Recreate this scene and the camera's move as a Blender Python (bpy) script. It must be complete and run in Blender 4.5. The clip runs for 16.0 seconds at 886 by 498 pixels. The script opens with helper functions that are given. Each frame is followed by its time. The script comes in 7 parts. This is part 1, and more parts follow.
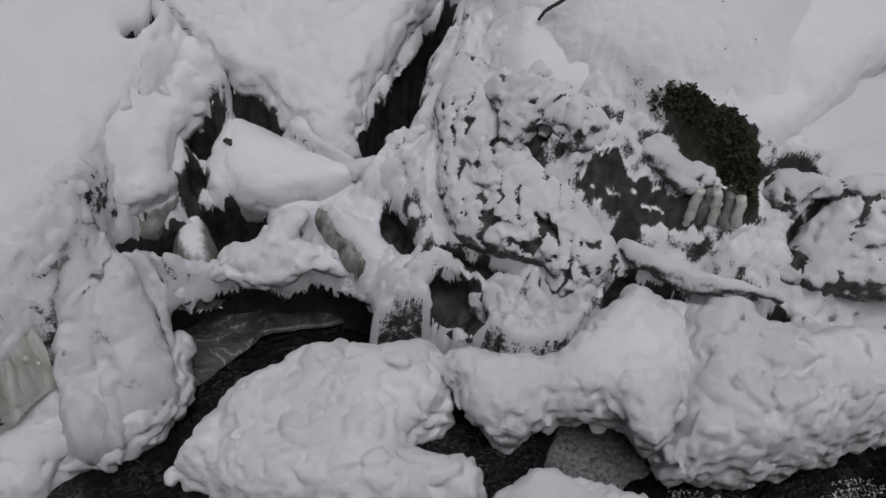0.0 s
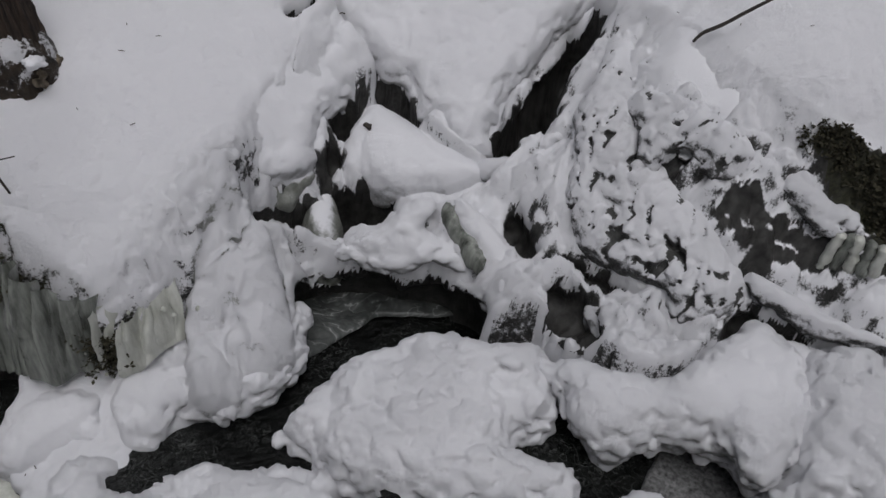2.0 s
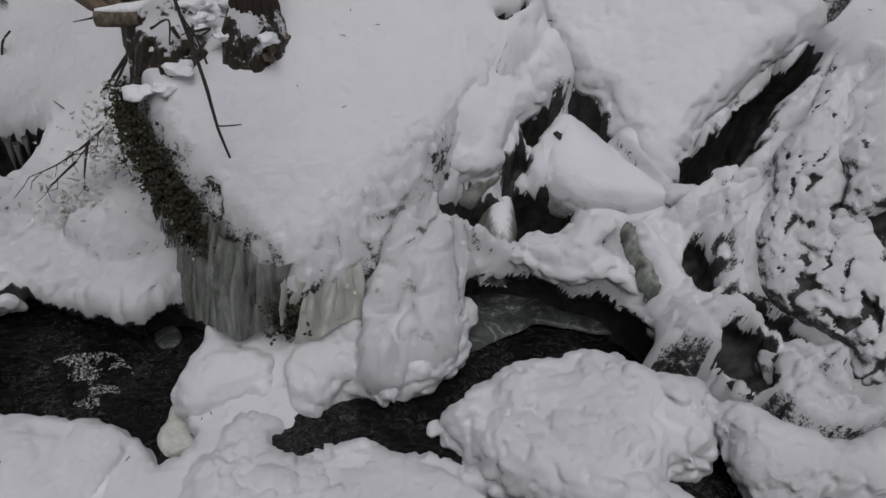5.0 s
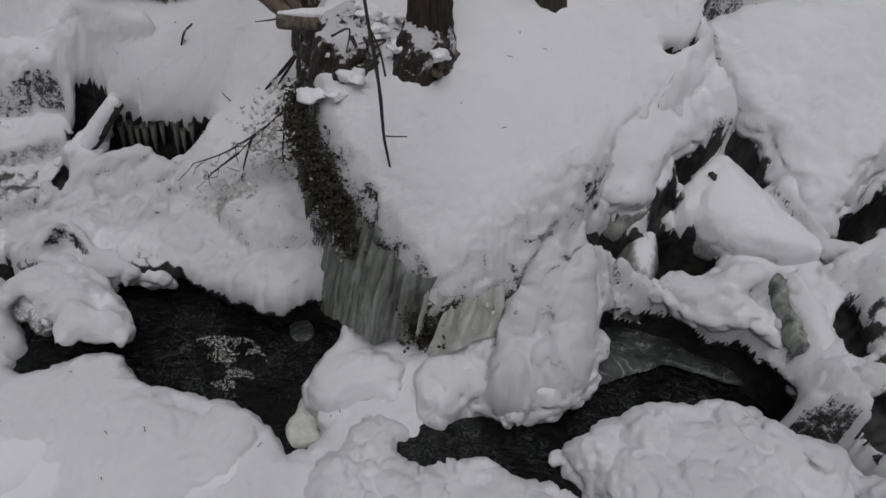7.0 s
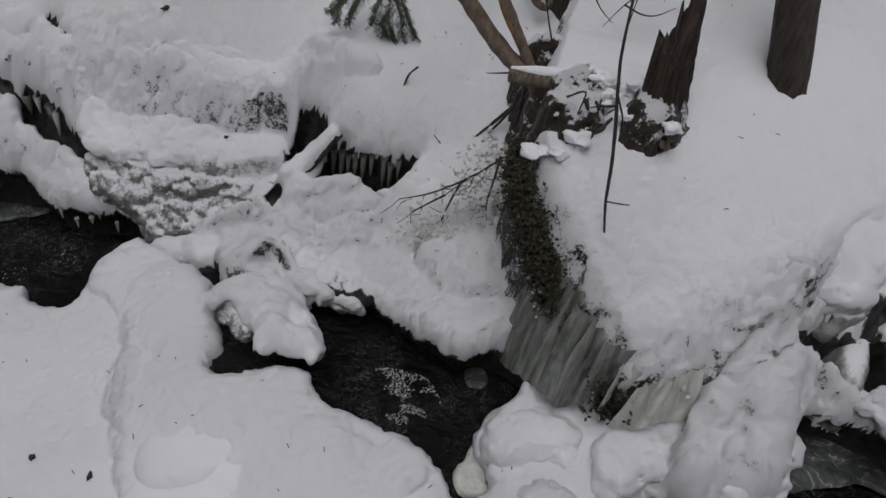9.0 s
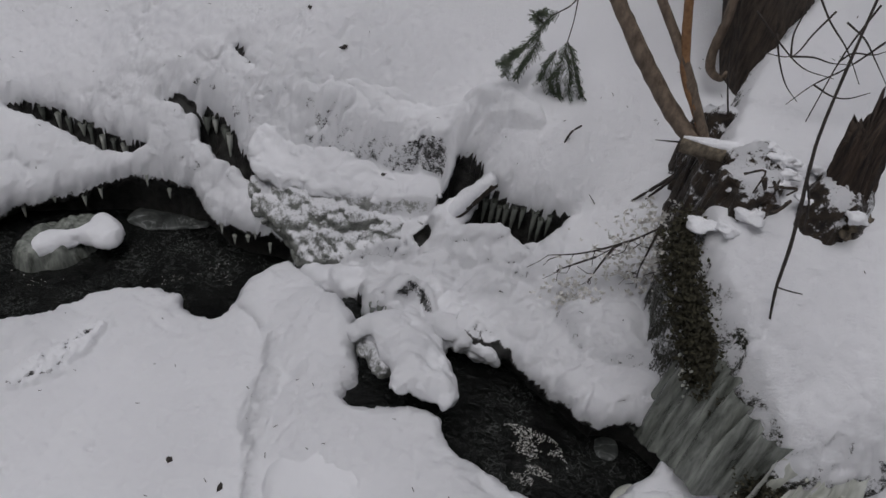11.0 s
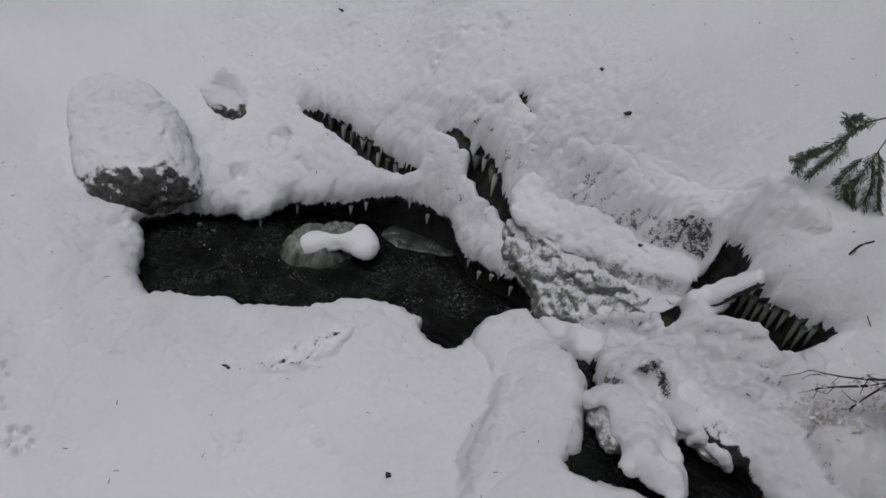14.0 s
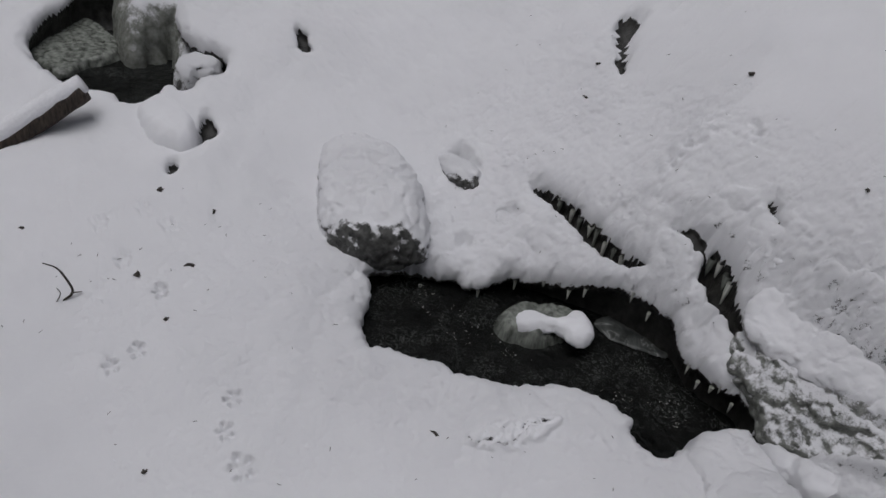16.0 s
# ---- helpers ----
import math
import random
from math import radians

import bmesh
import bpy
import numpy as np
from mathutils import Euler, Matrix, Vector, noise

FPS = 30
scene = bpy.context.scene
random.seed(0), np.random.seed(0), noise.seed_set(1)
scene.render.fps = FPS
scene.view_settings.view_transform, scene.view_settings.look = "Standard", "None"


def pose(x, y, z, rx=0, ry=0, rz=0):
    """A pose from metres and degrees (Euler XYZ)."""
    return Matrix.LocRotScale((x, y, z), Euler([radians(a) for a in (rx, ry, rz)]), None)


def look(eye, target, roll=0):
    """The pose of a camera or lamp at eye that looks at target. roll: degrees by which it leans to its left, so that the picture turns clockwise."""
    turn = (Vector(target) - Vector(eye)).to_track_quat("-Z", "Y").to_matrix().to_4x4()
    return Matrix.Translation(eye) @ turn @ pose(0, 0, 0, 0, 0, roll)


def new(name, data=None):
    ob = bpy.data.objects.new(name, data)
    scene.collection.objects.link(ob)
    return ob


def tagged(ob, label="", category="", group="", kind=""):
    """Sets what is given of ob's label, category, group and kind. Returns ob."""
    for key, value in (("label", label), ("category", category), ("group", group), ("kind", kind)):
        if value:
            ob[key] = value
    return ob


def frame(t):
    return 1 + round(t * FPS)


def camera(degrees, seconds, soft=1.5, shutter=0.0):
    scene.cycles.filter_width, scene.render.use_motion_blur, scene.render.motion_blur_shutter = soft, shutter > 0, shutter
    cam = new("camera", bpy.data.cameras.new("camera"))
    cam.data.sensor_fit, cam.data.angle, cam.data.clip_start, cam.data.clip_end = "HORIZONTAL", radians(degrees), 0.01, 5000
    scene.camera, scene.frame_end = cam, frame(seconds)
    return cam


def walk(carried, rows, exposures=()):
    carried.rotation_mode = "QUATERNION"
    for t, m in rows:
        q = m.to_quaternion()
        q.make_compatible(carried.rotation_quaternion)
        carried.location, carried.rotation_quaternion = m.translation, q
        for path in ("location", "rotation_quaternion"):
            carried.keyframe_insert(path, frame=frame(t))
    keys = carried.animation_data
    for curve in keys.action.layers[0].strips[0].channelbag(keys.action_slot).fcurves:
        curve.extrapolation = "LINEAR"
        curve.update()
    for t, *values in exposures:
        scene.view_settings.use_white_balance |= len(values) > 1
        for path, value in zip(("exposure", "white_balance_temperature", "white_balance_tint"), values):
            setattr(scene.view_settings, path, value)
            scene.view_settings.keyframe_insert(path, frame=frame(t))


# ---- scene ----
cam = camera(60.0, 16.0)
PATH = [
    (0, 0.5009, -0.1456, 1.5848, 48.645, -5.139, -34.214),
    (0.5, 0.4679, -0.1280, 1.5831, 48.329, -6.096, -30.989),
    (1, 0.4522, -0.1168, 1.5890, 47.743, -6.418, -28.568),
    (1.5, 0.4295, -0.1082, 1.5937, 47.527, -6.766, -26.487),
    (2, 0.4072, -0.1009, 1.5968, 47.302, -7.049, -24.758),
    (2.5, 0.3907, -0.0918, 1.6030, 46.844, -7.154, -23.193),
    (3, 0.3523, -0.0875, 1.5983, 46.753, -7.059, -20.820),
    (3.5, 0.3203, -0.0745, 1.5975, 46.435, -7.204, -18.548),
    (6, 0.2114, -0.0334, 1.6064, 44.947, -7.950, -8.855),
    (6.5, 0.1766, -0.0248, 1.6060, 44.929, -7.944, -6.441),
    (7, 0.1407, -0.0089, 1.6113, 44.732, -7.912, -3.444),
    (7.5, 0.0942, -0.0042, 1.6067, 44.963, -7.103, 0.788),
    (8, 0.0451, -0.0015, 1.6004, 45.315, -7.068, 4.629),
    (8.5, 0.0000, 0.0000, 1.5996, 45.861, -7.511, 7.229),
    (11, -0.1313, -0.0015, 1.5992, 48.214, -7.628, 20.166),
    (11.5, -0.1698, -0.0143, 1.5954, 48.044, -6.990, 24.253),
    (12, -0.2167, -0.0292, 1.6019, 47.975, -7.663, 26.872),
    (12.5, -0.2441, -0.0328, 1.6101, 47.799, -8.294, 29.669),
    (13, -0.2776, -0.0446, 1.6181, 47.689, -8.024, 32.984),
    (13.5, -0.3114, -0.0598, 1.6214, 47.890, -8.009, 35.841),
    (14, -0.3379, -0.0764, 1.6314, 48.119, -8.224, 38.155),
    (14.5, -0.3730, -0.1028, 1.6319, 48.791, -8.292, 40.964),
    (15, -0.4138, -0.1332, 1.6359, 49.326, -7.475, 45.319),
    (15.5, -0.4629, -0.1629, 1.6400, 50.017, -7.444, 48.825),
    (16, -0.5143, -0.1939, 1.6462, 50.885, -7.315, 52.795),
]
walk(cam, [(t, pose(x, y, z, rx, ry, rz)) for t, x, y, z, rx, ry, rz in PATH], [(0, -0.01, 6260, 10.8), (3.5, -0.02, 6260, 10.8), (8.0, -0.12, 6260, 10.8), (12.5, -0.06, 6260, 10.8), (16, -0.11, 6260, 10.8)])

# ---------------------------------------------------------------- light
world = bpy.data.worlds.new("overcast_sky")
world.use_nodes = True
scene.world = world
wn = world.node_tree.nodes
sky = wn.new("ShaderNodeTexSky")
sky.sky_type, sky.sun_disc = "NISHITA", False
sky.sun_elevation, sky.sun_rotation = radians(52), radians(200)
sky.air_density, sky.dust_density, sky.ozone_density = 1.0, 4.0, 1.0
soft_sky = wn.new("ShaderNodeHueSaturation")
soft_sky.inputs["Saturation"].default_value = 0.3
world.node_tree.links.new(sky.outputs[0], soft_sky.inputs["Color"])
world.node_tree.links.new(soft_sky.outputs[0], wn["Background"].inputs[0])
wn["Background"].inputs[1].default_value = 0.06
sun = new("overcast_sun", bpy.data.lights.new("overcast_sun", "SUN"))
sun.data.energy, sun.data.angle, sun.data.color = 1.32, radians(40), (1.0, 0.97, 0.95)
sun.matrix_basis = look((-0.4, -0.2, 8.0), (0, 1.0, 0))

# ---------------------------------------------------------------- helpers
RNG = np.random.default_rng(7)
LATTICE = RNG.random((256, 256)) * 2 - 1


def smooth_noise(x, y):
    """Value noise on a lattice, -1 to 1."""
    xi, yi = np.floor(x).astype(int), np.floor(y).astype(int)
    u, v = x - xi, y - yi
    u, v = u * u * u * (u * (6 * u - 15) + 10), v * v * v * (v * (6 * v - 15) + 10)
    a, b = LATTICE[xi % 256, yi % 256], LATTICE[(xi + 1) % 256, yi % 256]
    c, d = LATTICE[xi % 256, (yi + 1) % 256], LATTICE[(xi + 1) % 256, (yi + 1) % 256]
    return (a * (1 - u) + b * u) * (1 - v) + (c * (1 - u) + d * u) * v


def rough(x, y, scale, octaves=3, gain=0.5):
    out, amp, total = 0, 1.0, 0.0
    for k in range(octaves):
        c, s = math.cos(0.7 * k + 0.4), math.sin(0.7 * k + 0.4)
        out = out + amp * smooth_noise((x * c - y * s) / scale + 17.3 * k, (x * s + y * c) / scale + 5.1 * k)
        total += amp
        amp, scale = amp * gain, scale * 0.48
    return out / total


def lumps(x, y, size, seed=0):
    """Rounded cobbles, 0 in the joints to 1 on the tops."""
    gx, gy = x / size + 31.7 * seed, y / size + 11.9 * seed
    near = np.full(np.shape(x), 9.0)
    for i in (-1, 0, 1):
        for j in (-1, 0, 1):
            cx, cy = np.floor(gx) + i, np.floor(gy) + j
            ix, iy = cx.astype(int) % 256, cy.astype(int) % 256
            px, py = cx + 0.5 + 0.42 * LATTICE[ix, iy], cy + 0.5 + 0.42 * LATTICE[iy, (ix + 91) % 256]
            near = np.minimum(near, (gx - px) ** 2 + (gy - py) ** 2)
    return np.clip(1 - near / 0.55, 0, 1) ** 0.5


CUBE = RNG.random((64, 64, 64)) * 2 - 1


def noise3(p, scale):
    """Value noise in space, -1 to 1; p is an array of points."""
    q = p / scale
    i = np.floor(q).astype(int)
    f = q - i
    f = f * f * (3 - 2 * f)
    i = i % 64
    j = (i + 1) % 64
    x0, y0, z0, x1, y1, z1 = i[..., 0], i[..., 1], i[..., 2], j[..., 0], j[..., 1], j[..., 2]
    u, v, w = f[..., 0], f[..., 1], f[..., 2]
    a = (CUBE[x0, y0, z0] * (1 - u) + CUBE[x1, y0, z0] * u) * (1 - v) + (CUBE[x0, y1, z0] * (1 - u) + CUBE[x1, y1, z0] * u) * v
    c = (CUBE[x0, y0, z1] * (1 - u) + CUBE[x1, y0, z1] * u) * (1 - v) + (CUBE[x0, y1, z1] * (1 - u) + CUBE[x1, y1, z1] * u) * v
    return a * (1 - w) + c * w


def grid_normals(p):
    n = np.cross(np.gradient(p, axis=0), np.gradient(p, axis=1))
    return n / (np.linalg.norm(n, axis=-1, keepdims=True) + 1e-12)


def eased(p, times, least=0.012):
    """Evens out the steep parts of a grid of points."""
    for _ in range(times):
        long = np.zeros(p.shape[:2])
        for ax in (0, 1):
            e = np.linalg.norm(np.diff(p, axis=ax), axis=-1)
            lead, tail = [(0, 0), (0, 0)], [(0, 0), (0, 0)]
            lead[ax], tail[ax] = (1, 0), (0, 1)
            long = np.maximum(long, np.maximum(np.pad(e, lead), np.pad(e, tail)))
        m = np.clip(long / least - 1, 0, 1)[..., None] * 0.6
        q = np.pad(p, ((1, 1), (1, 1), (0, 0)), mode="edge")
        p = p * (1 - m) + m * 0.25 * (q[:-2, 1:-1] + q[2:, 1:-1] + q[1:-1, :-2] + q[1:-1, 2:])
    return p


def snapped(p, d, ux, uy, step):
    """Pulls the corners just outside an outline onto it."""
    pull = np.where((d < 0) & (d > -2 * step), -d, 0.0)
    return np.stack([p[..., 0] + pull * ux, p[..., 1] + pull * uy, p[..., 2]], -1)


def rounded(poly, times=2):
    """A plan outline with its corners cut, as an array."""
    p = np.array(poly, float)
    for _ in range(times):
        q = np.roll(p, -1, 0)
        p = np.stack([0.75 * p + 0.25 * q, 0.25 * p + 0.75 * q], 1).reshape(-1, 2)
    return p


def depth_in(poly, x, y, times=2):
    """Metres inside a plan outline (outside: minus)."""
    p = rounded(poly, times)
    best, inside = np.full(np.shape(x), 1e9), np.zeros(np.shape(x), bool)
    for (ax, ay), (bx, by) in zip(p, np.roll(p, -1, 0)):
        ex, ey = bx - ax, by - ay
        t = np.clip(((x - ax) * ex + (y - ay) * ey) / (ex * ex + ey * ey + 1e-12), 0, 1)
        best = np.minimum(best, (x - ax - t * ex) ** 2 + (y - ay - t * ey) ** 2)
        cross = (ay > y) != (by > y)
        inside ^= cross & (x < ax + (y - ay) * ex / (ey if abs(ey) > 1e-9 else 1e-9))
    return np.where(inside, 1, -1) * np.sqrt(best)


def dome(d, r):
    """0 at the rim, 1 from r inwards, round like the edge of a pillow."""
    u = np.clip(d / r, 0, 1)
    return np.sqrt(np.clip(1 - (1 - u) ** 2, 0, 1))


def arch(d, run, edge):
    """A round rim laid over the first metres (run) of a grid: its height, 0 to 1, and how far its corners move inwards."""
    a = np.clip(d / run, 0, 1) * math.pi / 2
    fade = np.clip((d - run) / (3 * run), 0, 1)
    return np.sin(a), np.where(d <= 0, 0, np.where(d < run, edge * (1 - np.cos(a)) - d, (edge - run) * (1 - fade * fade * (3 - 2 * fade))))


def part(name, bm, material, parent=None, label=""):
    me = bpy.data.meshes.new(name)
    bm.to_mesh(me)
    bm.free()
    me.materials.append(material)
    for p in me.polygons:
        p.use_smooth = True
    ob = new(name, me)
    if parent is not None:
        ob.parent = parent
    if label:
        ob["label"] = label
    return ob


def mesh_part(name, verts, faces, material, parent=None, label="", shade=True):
    me = bpy.data.meshes.new(name)
    me.from_pydata([tuple(v) for v in verts], [], faces)
    me.materials.append(material)
    me.polygons.foreach_set("use_smooth", [shade] * len(me.polygons))
    me.update()
    ob = new(name, me)
    if parent is not None:
        ob.parent = parent
    if label:
        ob["label"] = label
    return ob


def sheet(name, xs, ys, height, material, keep=None, parent=None, label="", masks=None, points=None):
    """A grid over xs and ys at the given heights; faces where keep holds; points: where its corners have been moved to."""
    nx, ny = len(xs), len(ys)
    gx, gy = np.meshgrid(xs, ys, indexing="ij")
    co = (np.stack([gx, gy, height], -1) if points is None else points).reshape(-1, 3)
    idx = np.arange(nx * ny).reshape(nx, ny)
    quads = np.stack([idx[:-1, :-1], idx[1:, :-1], idx[1:, 1:], idx[:-1, 1:]], -1)
    if keep is not None:
        k = keep[:-1, :-1] | keep[1:, :-1] | keep[1:, 1:] | keep[:-1, 1:]
        quads = quads[k]
    quads = quads.reshape(-1, 4)
    used = np.unique(quads)
    remap = np.zeros(nx * ny, int)
    remap[used] = np.arange(len(used))
    co, quads = co[used], remap[quads]
    me = bpy.data.meshes.new(name)
    me.vertices.add(len(co))
    me.vertices.foreach_set("co", co.ravel().astype(np.float32))
    me.loops.add(len(quads) * 4)
    me.loops.foreach_set("vertex_index", quads.ravel().astype(np.int32))
    me.polygons.add(len(quads))
    me.polygons.foreach_set("loop_start", np.arange(0, len(quads) * 4, 4, dtype=np.int32))
    me.polygons.foreach_set("loop_total", np.full(len(quads), 4, dtype=np.int32))
    me.polygons.foreach_set("use_smooth", np.ones(len(quads), bool))
    me.update(calc_edges=True)
    me.materials.append(material)
    for key, values in (masks or {}).items():
        me.attributes.new(key, "FLOAT", "POINT").data.foreach_set("value", values.reshape(-1)[used].astype(np.float32))
    ob = new(name, me)
    if parent is not None:
        ob.parent = parent
    if label:
        ob["label"] = label
    return ob

# ---------------------------------------------------------------- materials
def material(name):
    m = bpy.data.materials.new(name)
    m.use_nodes = True
    return m, m.node_tree.nodes, m.node_tree.links, m.node_tree.nodes["Principled BSDF"]


def tex_noise(n, l, scale, detail=4.0, rough_=0.55, stretch=None):
    co = n.new("ShaderNodeTexCoord")
    t = n.new("ShaderNodeTexNoise")
    t.inputs["Scale"].default_value, t.inputs["Detail"].default_value, t.inputs["Roughness"].default_value = scale, detail, rough_
    src = co.outputs["Object"]
    if stretch:
        mp = n.new("ShaderNodeMapping")
        mp.inputs["Scale"].default_value = stretch
        l.new(src, mp.inputs[0])
        src = mp.outputs[0]
    l.new(src, t.inputs["Vector"])
    return t.outputs["Fac"]


def ramp(n, l, fac, stops):
    r = n.new("ShaderNodeValToRGB")
    while len(r.color_ramp.elements) < len(stops):
        r.color_ramp.elements.new(0.5)
    for e, (p, c) in zip(r.color_ramp.elements, stops):
        e.position, e.color = p, (*c, 1) if len(c) == 3 else c
    l.new(fac, r.inputs[0])
    return r.outputs[0]


def maths(n, l, op, a, b=0.0, c=0.0):
    m = n.new("ShaderNodeMath")
    m.operation = op
    for i, v in enumerate((a, b, c)):
        if isinstance(v, (int, float)):
            m.inputs[i].default_value = v
        else:
            l.new(v, m.inputs[i])
    return m.outputs[0]


def mix(n, l, fac, a, b):
    m = n.new("ShaderNodeMix")
    m.data_type = "RGBA"
    for sock, v in ((m.inputs["Factor"], fac), (m.inputs["A"], a), (m.inputs["B"], b)):
        if isinstance(v, tuple):
            sock.default_value = (*v, 1)
        elif isinstance(v, (int, float)):
            sock.default_value = v
        else:
            l.new(v, sock)
    return m.outputs["Result"]


def bump(n, l, height, strength, distance, normal=None):
    b = n.new("ShaderNodeBump")
    b.inputs["Strength"].default_value, b.inputs["Distance"].default_value = strength, distance
    l.new(height, b.inputs["Height"])
    if normal is not None:
        l.new(normal, b.inputs["Normal"])
    return b.outputs[0]


def attribute(n, name):
    a = n.new("ShaderNodeAttribute")
    a.attribute_name = name
    return a.outputs["Fac"]


def snow_over(name, under_a, under_b, low, high, patchy=0.25, tint=(0.80, 0.80, 0.83), patch=60, dust=1.0):
    """Snow lying on what faces up; steeper faces take the darker under-colour (rock, moss, ice; grey shade on deep
    snow), broken up by noise. Crust: granular, rimed snow.
    """
    m, n, l, p = material(name)
    geo = n.new("ShaderNodeNewGeometry")
    sep = n.new("ShaderNodeSeparateXYZ")
    l.new(geo.outputs["Normal"], sep.inputs[0])
    crust = attribute(n, "crust")
    fine = maths(n, l, "MULTIPLY_ADD", maths(n, l, "SUBTRACT", tex_noise(n, l, 170, 6, 0.75), 0.5), dust, 0.5)
    mid = tex_noise(n, l, patch, 5, 0.7)
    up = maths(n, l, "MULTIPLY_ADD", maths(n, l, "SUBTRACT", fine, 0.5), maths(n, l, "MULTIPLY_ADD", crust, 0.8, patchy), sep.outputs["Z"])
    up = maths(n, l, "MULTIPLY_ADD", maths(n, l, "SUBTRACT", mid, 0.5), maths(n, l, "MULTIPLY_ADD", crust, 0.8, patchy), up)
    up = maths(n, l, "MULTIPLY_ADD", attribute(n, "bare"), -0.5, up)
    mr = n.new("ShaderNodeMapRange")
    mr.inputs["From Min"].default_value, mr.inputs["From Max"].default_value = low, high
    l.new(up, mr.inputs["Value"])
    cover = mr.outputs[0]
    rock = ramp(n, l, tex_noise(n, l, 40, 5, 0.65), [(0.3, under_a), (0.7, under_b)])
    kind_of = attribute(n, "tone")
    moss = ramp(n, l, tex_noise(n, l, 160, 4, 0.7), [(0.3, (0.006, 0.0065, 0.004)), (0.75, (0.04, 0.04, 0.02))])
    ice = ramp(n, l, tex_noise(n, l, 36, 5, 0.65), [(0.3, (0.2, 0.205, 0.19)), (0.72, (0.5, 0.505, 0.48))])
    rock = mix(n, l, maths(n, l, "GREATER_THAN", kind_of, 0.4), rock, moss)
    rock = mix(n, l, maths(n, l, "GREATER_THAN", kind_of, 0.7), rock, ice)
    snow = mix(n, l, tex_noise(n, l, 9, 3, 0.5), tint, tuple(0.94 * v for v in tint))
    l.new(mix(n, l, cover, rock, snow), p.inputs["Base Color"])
    l.new(maths(n, l, "MULTIPLY_ADD", cover, 0.45, 0.3), p.inputs["Roughness"])
    p.inputs["Specular IOR Level"].default_value = 0.3
    grain = maths(n, l, "MULTIPLY", tex_noise(n, l, 85, 6, 0.8), maths(n, l, "MULTIPLY_ADD", crust, 1.1, 0.12))
    nb = bump(n, l, tex_noise(n, l, 300, 5, 0.7), 0.5, 0.004)
    l.new(bump(n, l, grain, 0.7, 0.02, nb), p.inputs["Normal"])
    return m


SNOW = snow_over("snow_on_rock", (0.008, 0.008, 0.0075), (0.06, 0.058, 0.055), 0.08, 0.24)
SNOW_MASS = snow_over("lumpy_snow", (0.07, 0.07, 0.066), (0.24, 0.24, 0.23), 0.05, 0.22, 0.4)
SNOW_ICE = snow_over("snow_on_ice", (0.14, 0.145, 0.125), (0.36, 0.37, 0.34), 0.5, 0.8, 0.4)
SOIL = snow_over("snowy_roots_and_litter", (0.004, 0.003, 0.0025), (0.06, 0.042, 0.028), 0.5, 0.7, 2.6, patch=26, dust=0.25)
# grey on steep sides and undersides is shade put into the snow's colour
SNOW_PUFF = snow_over("deep_snow_grey_shaded", (0.16, 0.16, 0.155), (0.4, 0.4, 0.39), -0.5, 0.0, 0.35)
SNOW_CLIFF = snow_over("snow_plastered_rock", (0.012, 0.012, 0.011), (0.12, 0.12, 0.115), -0.2, 0.2, 0.7)
SNOW_GLAZE = snow_over("speckled_ice_face", (0.03, 0.031, 0.028), (0.3, 0.31, 0.285), 0.45, 0.85, 0.8)


def plain(name, a, b, scale=30, roughness=0.6, relief=0.004, stretch=None):
    m, n, l, p = material(name)
    t = tex_noise(n, l, scale, 5, 0.65, stretch)
    l.new(ramp(n, l, t, [(0.3, a), (0.7, b)]), p.inputs["Base Color"])
    p.inputs["Roughness"].default_value = roughness
    l.new(bump(n, l, t, 0.6, relief), p.inputs["Normal"])
    return m


def water_material():
    m, n, l, p = material("dark_stream_water")
    # pale lines painted into the colour stand in for ripple reflections and foam
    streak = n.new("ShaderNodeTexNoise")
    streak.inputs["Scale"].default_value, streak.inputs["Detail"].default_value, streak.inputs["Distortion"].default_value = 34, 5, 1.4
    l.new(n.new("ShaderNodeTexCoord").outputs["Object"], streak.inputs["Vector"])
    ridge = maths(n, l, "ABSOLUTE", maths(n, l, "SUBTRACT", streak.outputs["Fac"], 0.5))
    foam_glints = ramp(n, l, ridge, [(0.0, (1, 1, 1)), (0.03, (0, 0, 0))])
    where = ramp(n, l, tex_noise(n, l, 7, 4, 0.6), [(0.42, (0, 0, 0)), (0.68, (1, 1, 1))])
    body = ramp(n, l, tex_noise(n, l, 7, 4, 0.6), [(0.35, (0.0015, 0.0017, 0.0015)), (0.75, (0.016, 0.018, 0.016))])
    l.new(mix(n, l, maths(n, l, "MULTIPLY", maths(n, l, "MULTIPLY", foam_glints, where), 0.4), body, (0.3, 0.31, 0.3)), p.inputs["Base Color"])
    p.inputs["Roughness"].default_value = 0.06
    p.inputs["IOR"].default_value, p.inputs["Specular IOR Level"].default_value = 1.33, 0.5
    w = tex_noise(n, l, 26, 4, 0.6, (1.0, 2.2, 1.0))
    w2 = tex_noise(n, l, 110, 3, 0.6)
    l.new(bump(n, l, w2, 0.7, 0.012, bump(n, l, w, 1.0, 0.06)), p.inputs["Normal"])
    return m


WATER = water_material()


def ice_material(name, a, b, clear=0.3, roughness=0.18):
    m, n, l, p = material(name)
    t = tex_noise(n, l, 46, 4, 0.6, (1.0, 1.0, 0.12))
    l.new(ramp(n, l, t, [(0.3, a), (0.72, b)]), p.inputs["Base Color"])
    p.inputs["Roughness"].default_value, p.inputs["IOR"].default_value = roughness, 1.31
    p.inputs["Transmission Weight"].default_value = clear
    l.new(bump(n, l, tex_noise(n, l, 70, 4, 0.6), 0.5, 0.006), p.inputs["Normal"])
    return m


